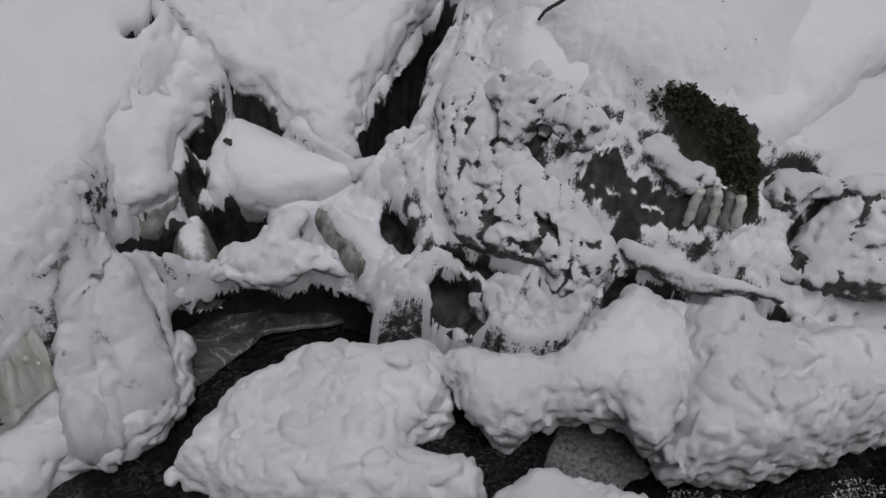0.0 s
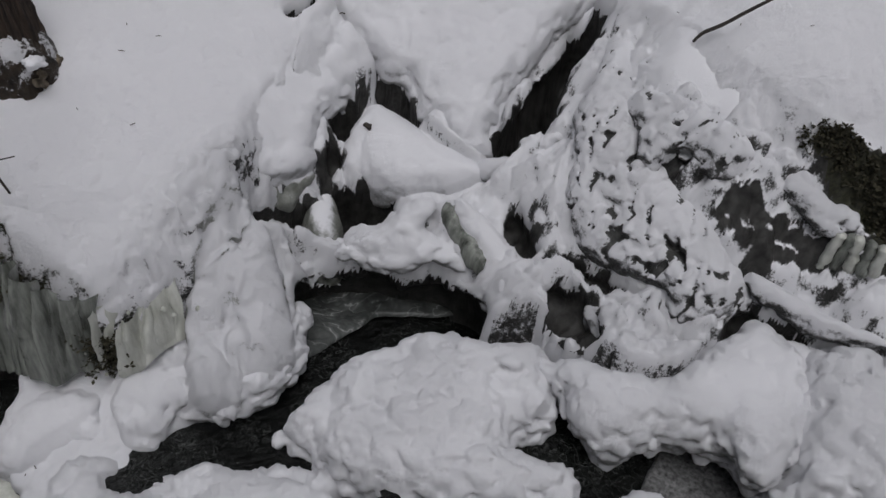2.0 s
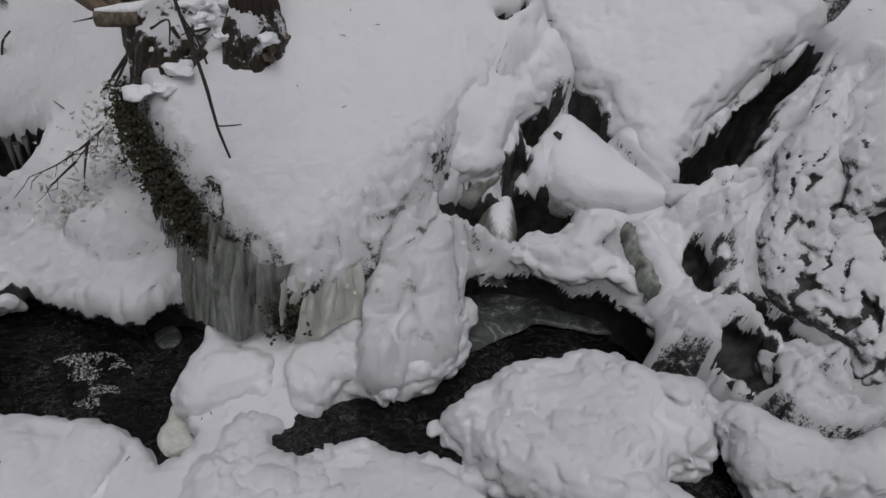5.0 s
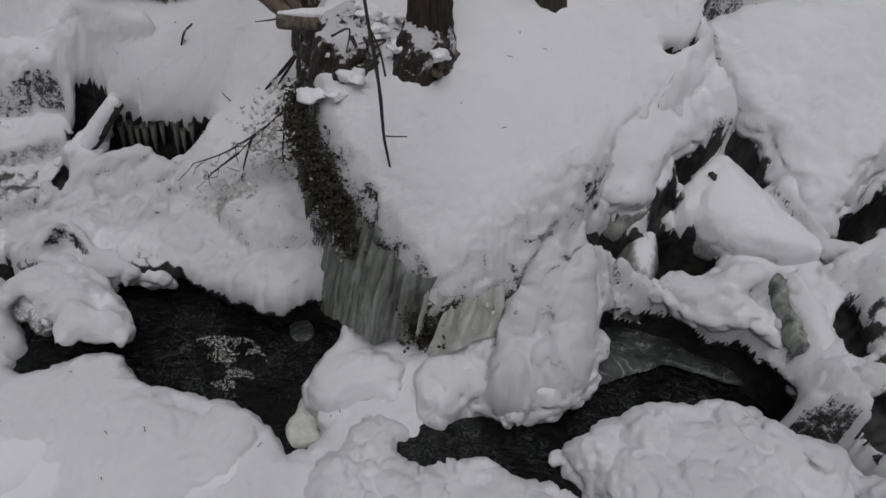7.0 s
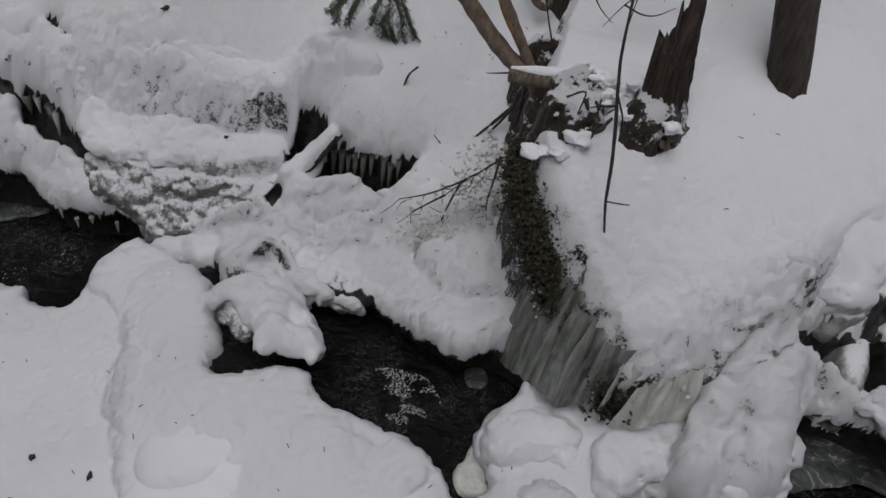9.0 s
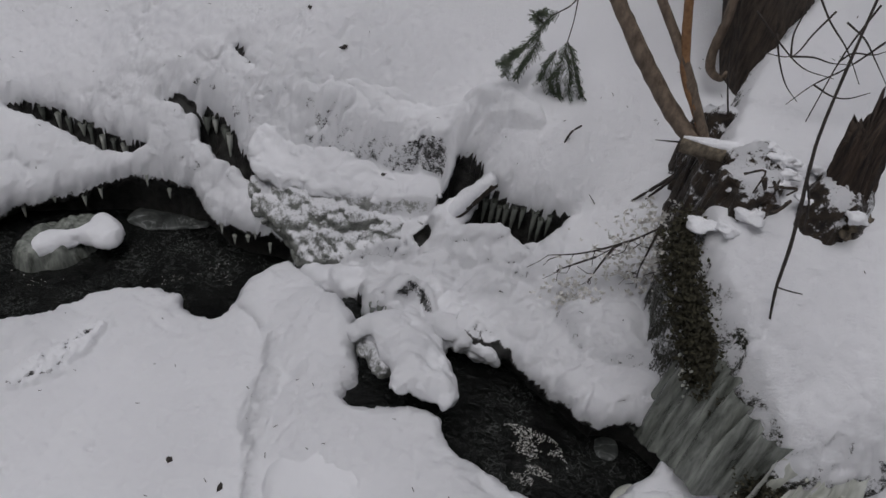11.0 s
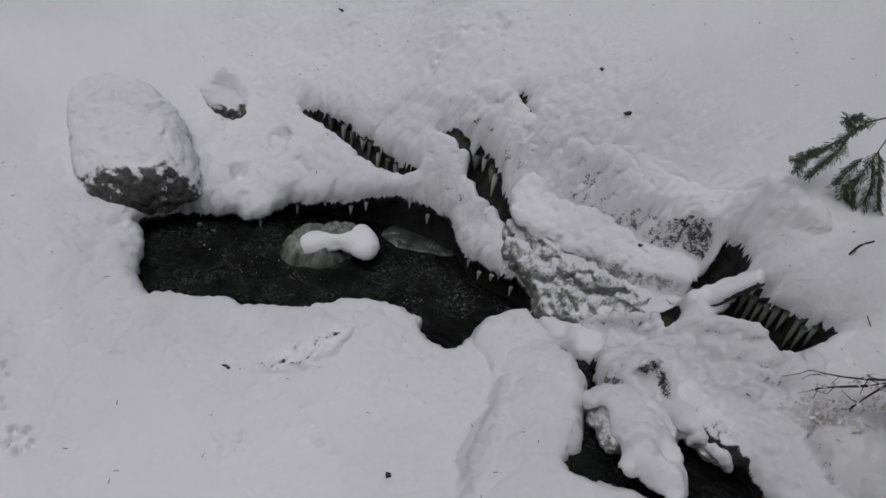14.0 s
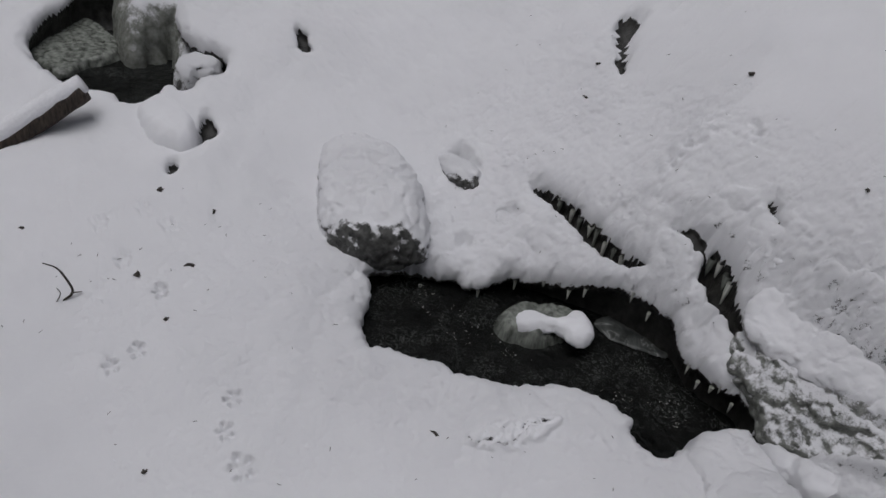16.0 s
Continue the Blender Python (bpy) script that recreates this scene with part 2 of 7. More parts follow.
ICE = ice_material("grey_green_ice", (0.06, 0.066, 0.056), (0.4, 0.42, 0.38))
ICE_PALE = ice_material("milky_ice", (0.42, 0.43, 0.38), (0.7, 0.71, 0.66), 0.15, 0.3)
def veined_ice():
    m, n, l, p = material("veined_sheet_ice")
    wave = n.new("ShaderNodeTexNoise")
    wave.inputs["Scale"].default_value, wave.inputs["Detail"].default_value, wave.inputs["Distortion"].default_value = 5, 3, 2.2
    l.new(n.new("ShaderNodeTexCoord").outputs["Object"], wave.inputs["Vector"])
    band = maths(n, l, "PINGPONG", maths(n, l, "MULTIPLY", wave.outputs["Fac"], 7.0), 0.5)
    vein = ramp(n, l, band, [(0.0, (0.34, 0.35, 0.34)), (0.06, (0.12, 0.125, 0.12)), (0.45, (0.07, 0.074, 0.072))])
    cloud = ramp(n, l, tex_noise(n, l, 11, 4, 0.6), [(0.4, (0, 0, 0)), (0.62, (1, 1, 1))])
    l.new(mix(n, l, maths(n, l, "MULTIPLY", cloud, 0.95), (0.035, 0.038, 0.036), vein), p.inputs["Base Color"])
    p.inputs["Roughness"].default_value, p.inputs["IOR"].default_value = 0.22, 1.31
    l.new(bump(n, l, band, 0.5, 0.006), p.inputs["Normal"])
    return m


ICE_DARK = veined_ice()
BARK_DARK = plain("wet_dark_bark", (0.008, 0.006, 0.005), (0.085, 0.062, 0.046), 110, 0.8, 0.03, (1, 1, 0.14))
BARK_STUMP = plain("rotten_dark_bark", (0.002, 0.0015, 0.0012), (0.075, 0.05, 0.036), 95, 0.9, 0.06, (1, 1, 0.12))
BARK_TAN = plain("tan_shrub_bark", (0.05, 0.035, 0.024), (0.2, 0.15, 0.11), 60, 0.7, 0.006, (1, 1, 0.4))
BARK_ORANGE = plain("orange_brown_bark", (0.12, 0.055, 0.02), (0.3, 0.16, 0.07), 60, 0.6, 0.004)
ROTTEN = plain("rotten_pale_wood", (0.01, 0.007, 0.005), (0.22, 0.18, 0.13), 60, 0.85, 0.015, (1, 1, 0.4))
TWIG = plain("dark_twig", (0.012, 0.009, 0.008), (0.05, 0.038, 0.03), 80, 0.7, 0.002)
NEEDLE = plain("conifer_green", (0.012, 0.02, 0.009), (0.055, 0.075, 0.035), 70, 0.6, 0.002)
MOSS = plain("dark_moss", (0.008, 0.007, 0.004), (0.055, 0.05, 0.026), 150, 0.9, 0.004)
FROST = plain("frosted_leaf", (0.3, 0.28, 0.24), (0.72, 0.71, 0.7), 90, 0.5, 0.003)
SNOWY = plain("fresh_snow", (0.74, 0.74, 0.77), (0.82, 0.82, 0.85), 90, 0.8, 0.012)
FOREST_RING = plain("added_dark_forest_ring", (0.012, 0.014, 0.011), (0.16, 0.16, 0.16), 1.6, 0.9, 0.01, (1, 1, 0.25))
FROST_DARK = plain("frost_on_dark_ice", (0.012, 0.012, 0.012), (0.2, 0.2, 0.2), 110, 0.5, 0.003)

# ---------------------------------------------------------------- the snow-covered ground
# heights triangulated from points tracked in the camera's view; the rest guessed
BANK_SPOTS = [
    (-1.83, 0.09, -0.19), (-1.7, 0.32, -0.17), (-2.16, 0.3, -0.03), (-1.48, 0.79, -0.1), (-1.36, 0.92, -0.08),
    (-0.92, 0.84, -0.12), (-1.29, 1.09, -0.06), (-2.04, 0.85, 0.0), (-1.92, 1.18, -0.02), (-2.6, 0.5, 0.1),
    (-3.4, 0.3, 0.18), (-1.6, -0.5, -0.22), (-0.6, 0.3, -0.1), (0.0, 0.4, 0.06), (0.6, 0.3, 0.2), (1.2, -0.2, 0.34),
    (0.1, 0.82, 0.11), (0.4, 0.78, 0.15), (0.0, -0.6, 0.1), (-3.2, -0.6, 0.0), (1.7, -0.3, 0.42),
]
HILL_SPOTS = [
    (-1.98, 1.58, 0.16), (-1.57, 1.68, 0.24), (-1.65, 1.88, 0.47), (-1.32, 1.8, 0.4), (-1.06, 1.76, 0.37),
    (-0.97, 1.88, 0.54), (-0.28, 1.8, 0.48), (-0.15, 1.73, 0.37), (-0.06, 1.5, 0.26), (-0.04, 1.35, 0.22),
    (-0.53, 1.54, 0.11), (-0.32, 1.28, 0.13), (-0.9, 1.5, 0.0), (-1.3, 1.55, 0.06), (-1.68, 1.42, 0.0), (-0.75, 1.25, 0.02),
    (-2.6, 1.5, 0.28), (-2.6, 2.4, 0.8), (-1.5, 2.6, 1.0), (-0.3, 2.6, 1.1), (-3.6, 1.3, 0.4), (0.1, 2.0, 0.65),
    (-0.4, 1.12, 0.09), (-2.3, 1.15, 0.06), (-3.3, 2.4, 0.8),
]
RIGHT_SPOTS = [
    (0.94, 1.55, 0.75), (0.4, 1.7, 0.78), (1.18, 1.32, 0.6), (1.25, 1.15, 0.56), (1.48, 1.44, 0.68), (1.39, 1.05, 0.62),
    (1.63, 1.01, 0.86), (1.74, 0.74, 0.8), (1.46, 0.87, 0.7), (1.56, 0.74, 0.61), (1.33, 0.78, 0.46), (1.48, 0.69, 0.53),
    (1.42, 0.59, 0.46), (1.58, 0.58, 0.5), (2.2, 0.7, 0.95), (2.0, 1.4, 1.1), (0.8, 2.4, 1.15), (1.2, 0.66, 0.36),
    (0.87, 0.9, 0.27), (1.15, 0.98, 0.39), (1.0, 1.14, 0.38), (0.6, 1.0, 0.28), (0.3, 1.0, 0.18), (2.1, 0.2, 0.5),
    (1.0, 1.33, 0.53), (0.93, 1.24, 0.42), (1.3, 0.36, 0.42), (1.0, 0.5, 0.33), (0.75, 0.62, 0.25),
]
BLOCK_SPOTS = [
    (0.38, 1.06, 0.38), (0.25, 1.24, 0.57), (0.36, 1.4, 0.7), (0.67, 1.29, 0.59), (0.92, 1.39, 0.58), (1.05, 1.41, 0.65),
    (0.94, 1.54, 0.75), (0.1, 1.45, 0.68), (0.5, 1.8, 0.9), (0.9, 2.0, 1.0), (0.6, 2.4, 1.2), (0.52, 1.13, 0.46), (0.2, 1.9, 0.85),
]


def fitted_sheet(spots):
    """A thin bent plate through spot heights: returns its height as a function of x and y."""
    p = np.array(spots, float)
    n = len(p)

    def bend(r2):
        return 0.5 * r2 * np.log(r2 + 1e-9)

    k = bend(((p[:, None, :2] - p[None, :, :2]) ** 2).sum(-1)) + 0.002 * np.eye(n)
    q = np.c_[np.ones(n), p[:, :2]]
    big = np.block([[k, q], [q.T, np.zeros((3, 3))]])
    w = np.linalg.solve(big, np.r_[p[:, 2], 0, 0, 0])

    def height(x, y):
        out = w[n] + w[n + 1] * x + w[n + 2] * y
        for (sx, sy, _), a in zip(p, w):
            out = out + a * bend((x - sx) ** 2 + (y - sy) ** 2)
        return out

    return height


base_height = fitted_sheet(BANK_SPOTS + HILL_SPOTS + RIGHT_SPOTS)
block_height = fitted_sheet(BLOCK_SPOTS)
POOL_LOWER = [
    (-2.08, 0.923), (-2, 0.911), (-1.95, 0.859), (-1.88, 0.804), (-1.81, 0.771), (-1.74, 0.834), (-1.66, 0.944), (-1.57, 0.964),
    (-1.47, 1.05), (-1.46, 1.11), (-1.38, 1.21), (-1.28, 1.26), (-1.17, 1.28), (-1.15, 1.23), (-1.08, 1.22), (-1.01, 1.26),
    (-1.03, 1.33), (-1.02, 1.41), (-0.953, 1.47), (-0.928, 1.51), (-0.967, 1.54), (-1.05, 1.53), (-1.14, 1.51), (-1.25, 1.53),
    (-1.31, 1.57), (-1.39, 1.56), (-1.48, 1.54), (-1.59, 1.5), (-1.65, 1.45), (-1.7, 1.43), (-1.76, 1.4), (-1.82, 1.35),
    (-1.83, 1.29), (-1.86, 1.23), (-1.95, 1.19), (-2, 1.1), (-2.05, 1.05),
]
POOL_MIDDLE = [
    (-0.315, 1.3), (-0.243, 1.31), (-0.172, 1.26), (-0.104, 1.23), (-0.0491, 1.2), (0.0169, 1.17), (0.0683, 1.19), (0.12, 1.22),
    (0.16, 1.21), (0.172, 1.15), (0.159, 1.11), (0.134, 1.07), (0.109, 1.03), (0.0978, 0.984), (0.123, 0.924), (0.142, 0.89),
    (0.0891, 0.853), (0.0606, 0.832), (0.047, 0.877), (0.015, 0.926), (-0.0346, 0.958), (-0.12, 0.983), (-0.158, 1), (-0.266, 1.01),
    (-0.301, 1.04), (-0.318, 1.08), (-0.393, 1.1), (-0.46, 1.07), (-0.54, 1.05), (-0.58, 1.09), (-0.55, 1.14), (-0.6, 1.21),
    (-0.625, 1.29), (-0.645, 1.32), (-0.59, 1.31), (-0.53, 1.28), (-0.44, 1.27), (-0.36, 1.29),
]
CHANNEL = [
    (0.378, 0.885), (0.442, 0.924), (0.502, 0.91), (0.572, 0.883), (0.594, 0.915), (0.664, 0.917), (0.722, 0.963), (0.724, 1.01),
    (0.747, 1.04), (0.739, 1.08), (0.82, 1.11), (0.871, 1.12), (0.945, 1.08), (1.01, 1.03), (1.07, 1.02), (1.11, 0.962),
    (1.14, 0.896), (1.12, 0.836), (1.05, 0.831), (0.945, 0.855), (0.819, 0.86), (0.724, 0.832), (0.658, 0.804), (0.696, 0.752),
    (0.705, 0.691), (0.743, 0.657), (0.755, 0.617), (0.656, 0.672), (0.587, 0.731), (0.544, 0.751), (0.492, 0.805), (0.422, 0.822),
    (0.388, 0.842),
]
POND = [
    (1.02, 0.584), (1.08, 0.565), (1.14, 0.57), (1.17, 0.625), (1.16, 0.572), (1.16, 0.506), (1.18, 0.467), (1.23, 0.45),
    (1.32, 0.436), (1.48, 0.348), (1.51, 0.303), (1.51, 0.28), (1.63, 0.211), (1.7, 0.168), (1.79, 0.125), (1.95, 0.106),
    (2.05, 0.072), (1.92, -0.075), (1.64, -0.084), (1.39, 0.057), (1.27, 0.224), (1.21, 0.305), (1.15, 0.347), (1.1, 0.351),
    (1.04, 0.327), (0.911, 0.408), (0.803, 0.492), (0.888, 0.525), (0.995, 0.545),
]
FAR_POOL = [
    (-3.58, 0.339), (-3.7, 0.405), (-3.81, 0.552), (-3.91, 0.678), (-3.71, 0.968), (-3.4, 0.873), (-3.25, 0.887), (-3.16, 0.975),
    (-3.04, 0.909), (-3.08, 0.812), (-3, 0.741), (-3.09, 0.727), (-3.11, 0.692), (-3.07, 0.632), (-3.09, 0.535), (-3.17, 0.523),
    (-3.23, 0.443), (-3.34, 0.397), (-3.44, 0.358),
]
BLOCK = [
    (0.03, 1.47), (0.09, 1.31), (0.14, 1.23), (0.19, 1.19), (0.25, 1.12), (0.33, 1.04), (0.4, 1.03), (0.49, 1.05),
    (0.58, 1.08), (0.65, 1.12), (0.69, 1.2), (0.72, 1.27), (0.79, 1.34), (0.86, 1.42), (0.9, 1.5),
    (0.95, 1.58), (1.1, 1.9), (0.9, 2.4), (0.4, 2.4), (0.1, 2.0),
]
# clefts between the snow masses; hole() colours their insides dark for shade
CLEFTS = [
    (0.25, [
    (1.61, 1.43), (1.64, 1.33), (1.58, 1.27), (1.55, 1.28), (1.5, 1.25), (1.46, 1.21), (1.41, 1.15), (1.37, 1.13),
    (1.33, 1.14), (1.28, 1.14), (1.27, 1.15), (1.27, 1.18), (1.29, 1.21), (1.33, 1.21), (1.41, 1.27), (1.46, 1.34),
    (1.53, 1.35),
]),
    (0.2, [
    (1.08, 1.48), (1.08, 1.42), (1.14, 1.4), (1.13, 1.37), (1.15, 1.34), (1.15, 1.31), (1.12, 1.33), (1.09, 1.36),
    (1.07, 1.4), (1.06, 1.41),
]),
    (0.2, [
    (0.933, 1.38), (0.967, 1.39), (0.999, 1.39), (1.02, 1.4), (1, 1.38), (0.955, 1.35), (0.929, 1.35),
]),
    (0.1, [(0.907, 1.33), (0.939, 1.33), (0.914, 1.29), (0.876, 1.26), (0.862, 1.26), (0.907, 1.3)]),
    (0.22, [
    (0.69, 1.23), (0.754, 1.23), (0.827, 1.24), (0.871, 1.25), (0.935, 1.26), (1.01, 1.23), (1.05, 1.18), (0.974, 1.16),
    (0.921, 1.17), (0.894, 1.16), (0.795, 1.19), (0.746, 1.21), (0.695, 1.21),
]),
    (0.08, [
    (1.23, 1.01), (1.27, 1.03), (1.27, 0.985), (1.27, 0.947), (1.26, 0.898), (1.24, 0.898), (1.23, 0.951),
]),
    (0.07, [
    (1.24, 0.824), (1.29, 0.791), (1.31, 0.735), (1.3, 0.679), (1.27, 0.655), (1.25, 0.684), (1.23, 0.726), (1.22, 0.77),
]),
    (0.05, [
    (1.3, 0.863), (1.34, 0.807), (1.39, 0.736), (1.4, 0.704), (1.36, 0.728), (1.32, 0.78), (1.29, 0.836),
]),
    (0.05, [(1.5, 0.881), (1.54, 0.864), (1.58, 0.832), (1.56, 0.824), (1.51, 0.845), (1.5, 0.866)]),
    (0.06, [(1.89, 0.414), (1.94, 0.432), (2.02, 0.433), (2.01, 0.42), (1.94, 0.415), (1.9, 0.402)]),
    (0.08, [
    (1.59, 0.637), (1.6, 0.617), (1.6, 0.586), (1.66, 0.504), (1.71, 0.449), (1.65, 0.483), (1.6, 0.552), (1.54, 0.561),
    (1.53, 0.576), (1.58, 0.578),
]),
    (0.06, [(1.79, 0.355), (1.82, 0.322), (1.81, 0.301), (1.79, 0.319)]),
    (0.24, [
    (-0.483, 1.61), (-0.46, 1.65), (-0.46, 1.7), (-0.411, 1.7), (-0.342, 1.69), (-0.277, 1.68), (-0.221, 1.7), (-0.195, 1.7),
    (-0.229, 1.67), (-0.231, 1.62), (-0.286, 1.6), (-0.365, 1.6), (-0.423, 1.61),
]),
    (0.2, [
    (-0.559, 1.66), (-0.567, 1.69), (-0.556, 1.73), (-0.548, 1.76), (-0.526, 1.77), (-0.474, 1.74), (-0.471, 1.72), (-0.503, 1.69),
    (-0.532, 1.66),
]),
    (0.09, [
    (-2.03, 1.57), (-1.92, 1.6), (-1.79, 1.61), (-1.66, 1.6), (-1.52, 1.59), (-1.48, 1.59), (-1.52, 1.56), (-1.63, 1.56),
    (-1.78, 1.57), (-1.91, 1.57),
]),
    (0.12, [
    (-1.36, 1.69), (-1.34, 1.71), (-1.27, 1.69), (-1.2, 1.67), (-1.13, 1.63), (-1.11, 1.6), (-1.22, 1.63), (-1.29, 1.64),
    (-1.35, 1.66),
]),
    (0.07, [(-0.612, 1.56), (-0.597, 1.57), (-0.571, 1.59), (-0.552, 1.55), (-0.563, 1.53)]),
    (0.1, [
    (-0.939, 1.5), (-0.869, 1.5), (-0.769, 1.45), (-0.673, 1.38), (-0.604, 1.3), (-0.612, 1.28), (-0.68, 1.34), (-0.779, 1.41),
    (-0.88, 1.46),
]),
    (0.06, [(-0.891, 1.52), (-0.825, 1.54), (-0.736, 1.54), (-0.711, 1.53), (-0.781, 1.5), (-0.849, 1.5)]),
    (0.05, [(-3.13, 1.26), (-3.11, 1.28), (-3, 1.25), (-3, 1.22), (-3.04, 1.22)]),
    (0.05, [(-2.87, 0.745), (-2.85, 0.767), (-2.77, 0.753), (-2.73, 0.644), (-2.76, 0.591), (-2.79, 0.694)]),
    (0.04, [(-2.7, 0.537), (-2.7, 0.576), (-2.67, 0.549), (-2.67, 0.518)]),
    (0.05, [
    (0.832, 1.55), (0.883, 1.54), (0.933, 1.55), (0.951, 1.56), (0.948, 1.54), (0.906, 1.53), (0.862, 1.53),
]),
    (0.05, [(-1.5, 1.68), (-1.43, 1.7), (-1.35, 1.7), (-1.32, 1.68), (-1.37, 1.68), (-1.46, 1.68)]),
    (0.03, [(-1.31, 1.83), (-1.27, 1.82), (-1.22, 1.79), (-1.24, 1.79), (-1.28, 1.81)]),
    (0.04, [
    (-2.22, 2.09), (-2.2, 2.12), (-2.13, 2.13), (-2.15, 2.08), (-2.03, 1.97), (-2.05, 1.95), (-2.14, 2.03),
]),
    (0.03, [(-2.09, 2.2), (-2.06, 2.21), (-2.05, 2.19), (-2.07, 2.19)]),
]
# snow masses over the rock bed, in plan: outlines traced to fit the camera's view
BROW = [
    (0.667, 1.28), (0.703, 1.26), (0.708, 1.24), (0.724, 1.22), (0.769, 1.21), (0.834, 1.22), (0.881, 1.25), (0.896, 1.27),
    (0.893, 1.29), (0.907, 1.32), (0.932, 1.34), (0.965, 1.36), (1.04, 1.38), (1.1, 1.42), (1.09, 1.46), (1.06, 1.48),
    (1.02, 1.5), (0.969, 1.53), (0.85, 1.52), (0.758, 1.48), (0.692, 1.41), (0.664, 1.33),
]
BROW_ICE = [
    (0.696, 1.27), (0.734, 1.28), (0.868, 1.27), (0.88, 1.25), (0.848, 1.24), (0.819, 1.23), (0.8, 1.21), (0.755, 1.22),
    (0.715, 1.24),
]
DOME = [
    (1.04, 1.41), (1.07, 1.42), (1.08, 1.38), (1.11, 1.34), (1.15, 1.3), (1.16, 1.26), (1.19, 1.23), (1.21, 1.2),
    (1.27, 1.15), (1.32, 1.13), (1.28, 1.12), (1.25, 1.11), (1.22, 1.1), (1.18, 1.11), (1.15, 1.1), (1.11, 1.12),
    (1.07, 1.14), (1.03, 1.15), (1, 1.18), (0.975, 1.21), (0.941, 1.23), (0.93, 1.27), (0.926, 1.31), (0.945, 1.33),
    (0.966, 1.36), (0.994, 1.39),
]
SLAB = [
    (0.969, 1.59), (1, 1.53), (1.05, 1.45), (1.06, 1.41), (1.08, 1.39), (1.12, 1.37), (1.13, 1.34), (1.13, 1.3),
    (1.16, 1.27), (1.16, 1.23), (1.19, 1.19), (1.24, 1.16), (1.28, 1.15), (1.28, 1.18), (1.28, 1.21), (1.31, 1.22),
    (1.34, 1.26), (1.38, 1.29), (1.44, 1.3), (1.45, 1.32), (1.5, 1.34), (1.56, 1.37), (1.61, 1.39), (1.68, 1.38),
    (1.75, 1.45), (1.61, 1.59), (1.19, 1.7), (0.977, 1.67),
]
BRIDGE = [
    (1.22, 1.18), (1.27, 1.13), (1.32, 1.12), (1.37, 1.11), (1.39, 1.09), (1.39, 1.07), (1.34, 1.09), (1.29, 1.1),
    (1.25, 1.1), (1.21, 1.13),
]
RIB = [
    (1.13, 1.08), (1.16, 1.08), (1.18, 1.04), (1.21, 0.985), (1.24, 0.925), (1.26, 0.879), (1.22, 0.862), (1.18, 0.882),
    (1.16, 0.926), (1.15, 0.974), (1.13, 1.03),
]
RIB_ICE = [
    (1.1, 1.1), (1.15, 1.1), (1.17, 1.04), (1.18, 0.969), (1.19, 0.905), (1.16, 0.892), (1.14, 0.924), (1.11, 0.994),
    (1.1, 1.05),
]
LEDGE_UPPER = [
    (0.713, 1.23), (0.745, 1.2), (0.769, 1.17), (0.821, 1.14), (0.87, 1.12), (0.907, 1.12), (0.949, 1.1), (0.985, 1.1),
    (1.03, 1.1), (1.07, 1.08), (1.08, 1.06), (1.04, 1.06), (1.07, 1.03), (1.11, 1.01), (1.14, 0.967), (1.15, 0.933),
    (1.13, 0.929), (1.1, 0.97), (1.07, 0.993), (1.03, 1.01), (1.02, 1.01), (0.989, 1.02), (0.931, 1.05), (0.884, 1.09),
    (0.825, 1.11), (0.813, 1.1), (0.772, 1.11), (0.756, 1.13), (0.764, 1.16), (0.732, 1.18), (0.71, 1.21),
]
CONE = [
    (1.49, 1.18), (1.53, 1.15), (1.53, 1.08), (1.5, 1.02), (1.51, 0.939), (1.51, 0.856), (1.54, 0.729), (1.54, 0.652),
    (1.55, 0.572), (1.54, 0.547), (1.5, 0.558), (1.47, 0.557), (1.42, 0.564), (1.4, 0.597), (1.4, 0.655), (1.43, 0.667),
    (1.38, 0.719), (1.35, 0.773), (1.31, 0.834), (1.3, 0.908), (1.32, 0.973), (1.36, 1.02), (1.38, 1.09), (1.4, 1.12),
    (1.44, 1.11), (1.47, 1.15),
]
CONE_FOOT = [
    (1.33, 0.75), (1.39, 0.719), (1.4, 0.665), (1.38, 0.599), (1.35, 0.587), (1.31, 0.629), (1.3, 0.67), (1.3, 0.71),
    (1.29, 0.758),
]
UPPER_FIELD = [
    (1.57, 1.1), (1.68, 1.15), (1.98, 1.43), (2.83, 0.835), (2.53, 0.464), (2.19, 0.526), (2.09, 0.517), (2.01, 0.515),
    (1.94, 0.495), (1.85, 0.549), (1.82, 0.606), (1.79, 0.724), (1.74, 0.783), (1.65, 0.79), (1.58, 0.828), (1.52, 0.89),
    (1.51, 0.966), (1.51, 1.04),
]
CLIFF_LEDGE = [
    (1.74, 0.701), (1.75, 0.635), (1.79, 0.56), (1.78, 0.536), (1.74, 0.554), (1.7, 0.593), (1.7, 0.634), (1.67, 0.719),
    (1.64, 0.761), (1.67, 0.783),
]
CLIFF_FOOT = [
    (1.61, 0.65), (1.65, 0.582), (1.67, 0.511), (1.7, 0.457), (1.75, 0.396), (1.79, 0.338), (1.78, 0.308), (1.74, 0.369),
    (1.7, 0.419), (1.65, 0.458), (1.63, 0.506), (1.6, 0.567), (1.59, 0.603),
]
CLIFF_EAST = [
    (1.86, 0.542), (1.94, 0.517), (2, 0.439), (2.09, 0.386), (2.14, 0.3), (2.03, 0.155), (1.96, 0.213), (1.88, 0.275),
    (1.81, 0.336), (1.78, 0.391), (1.86, 0.388), (1.91, 0.39), (1.97, 0.404), (1.95, 0.425), (1.9, 0.415), (1.84, 0.46),
]
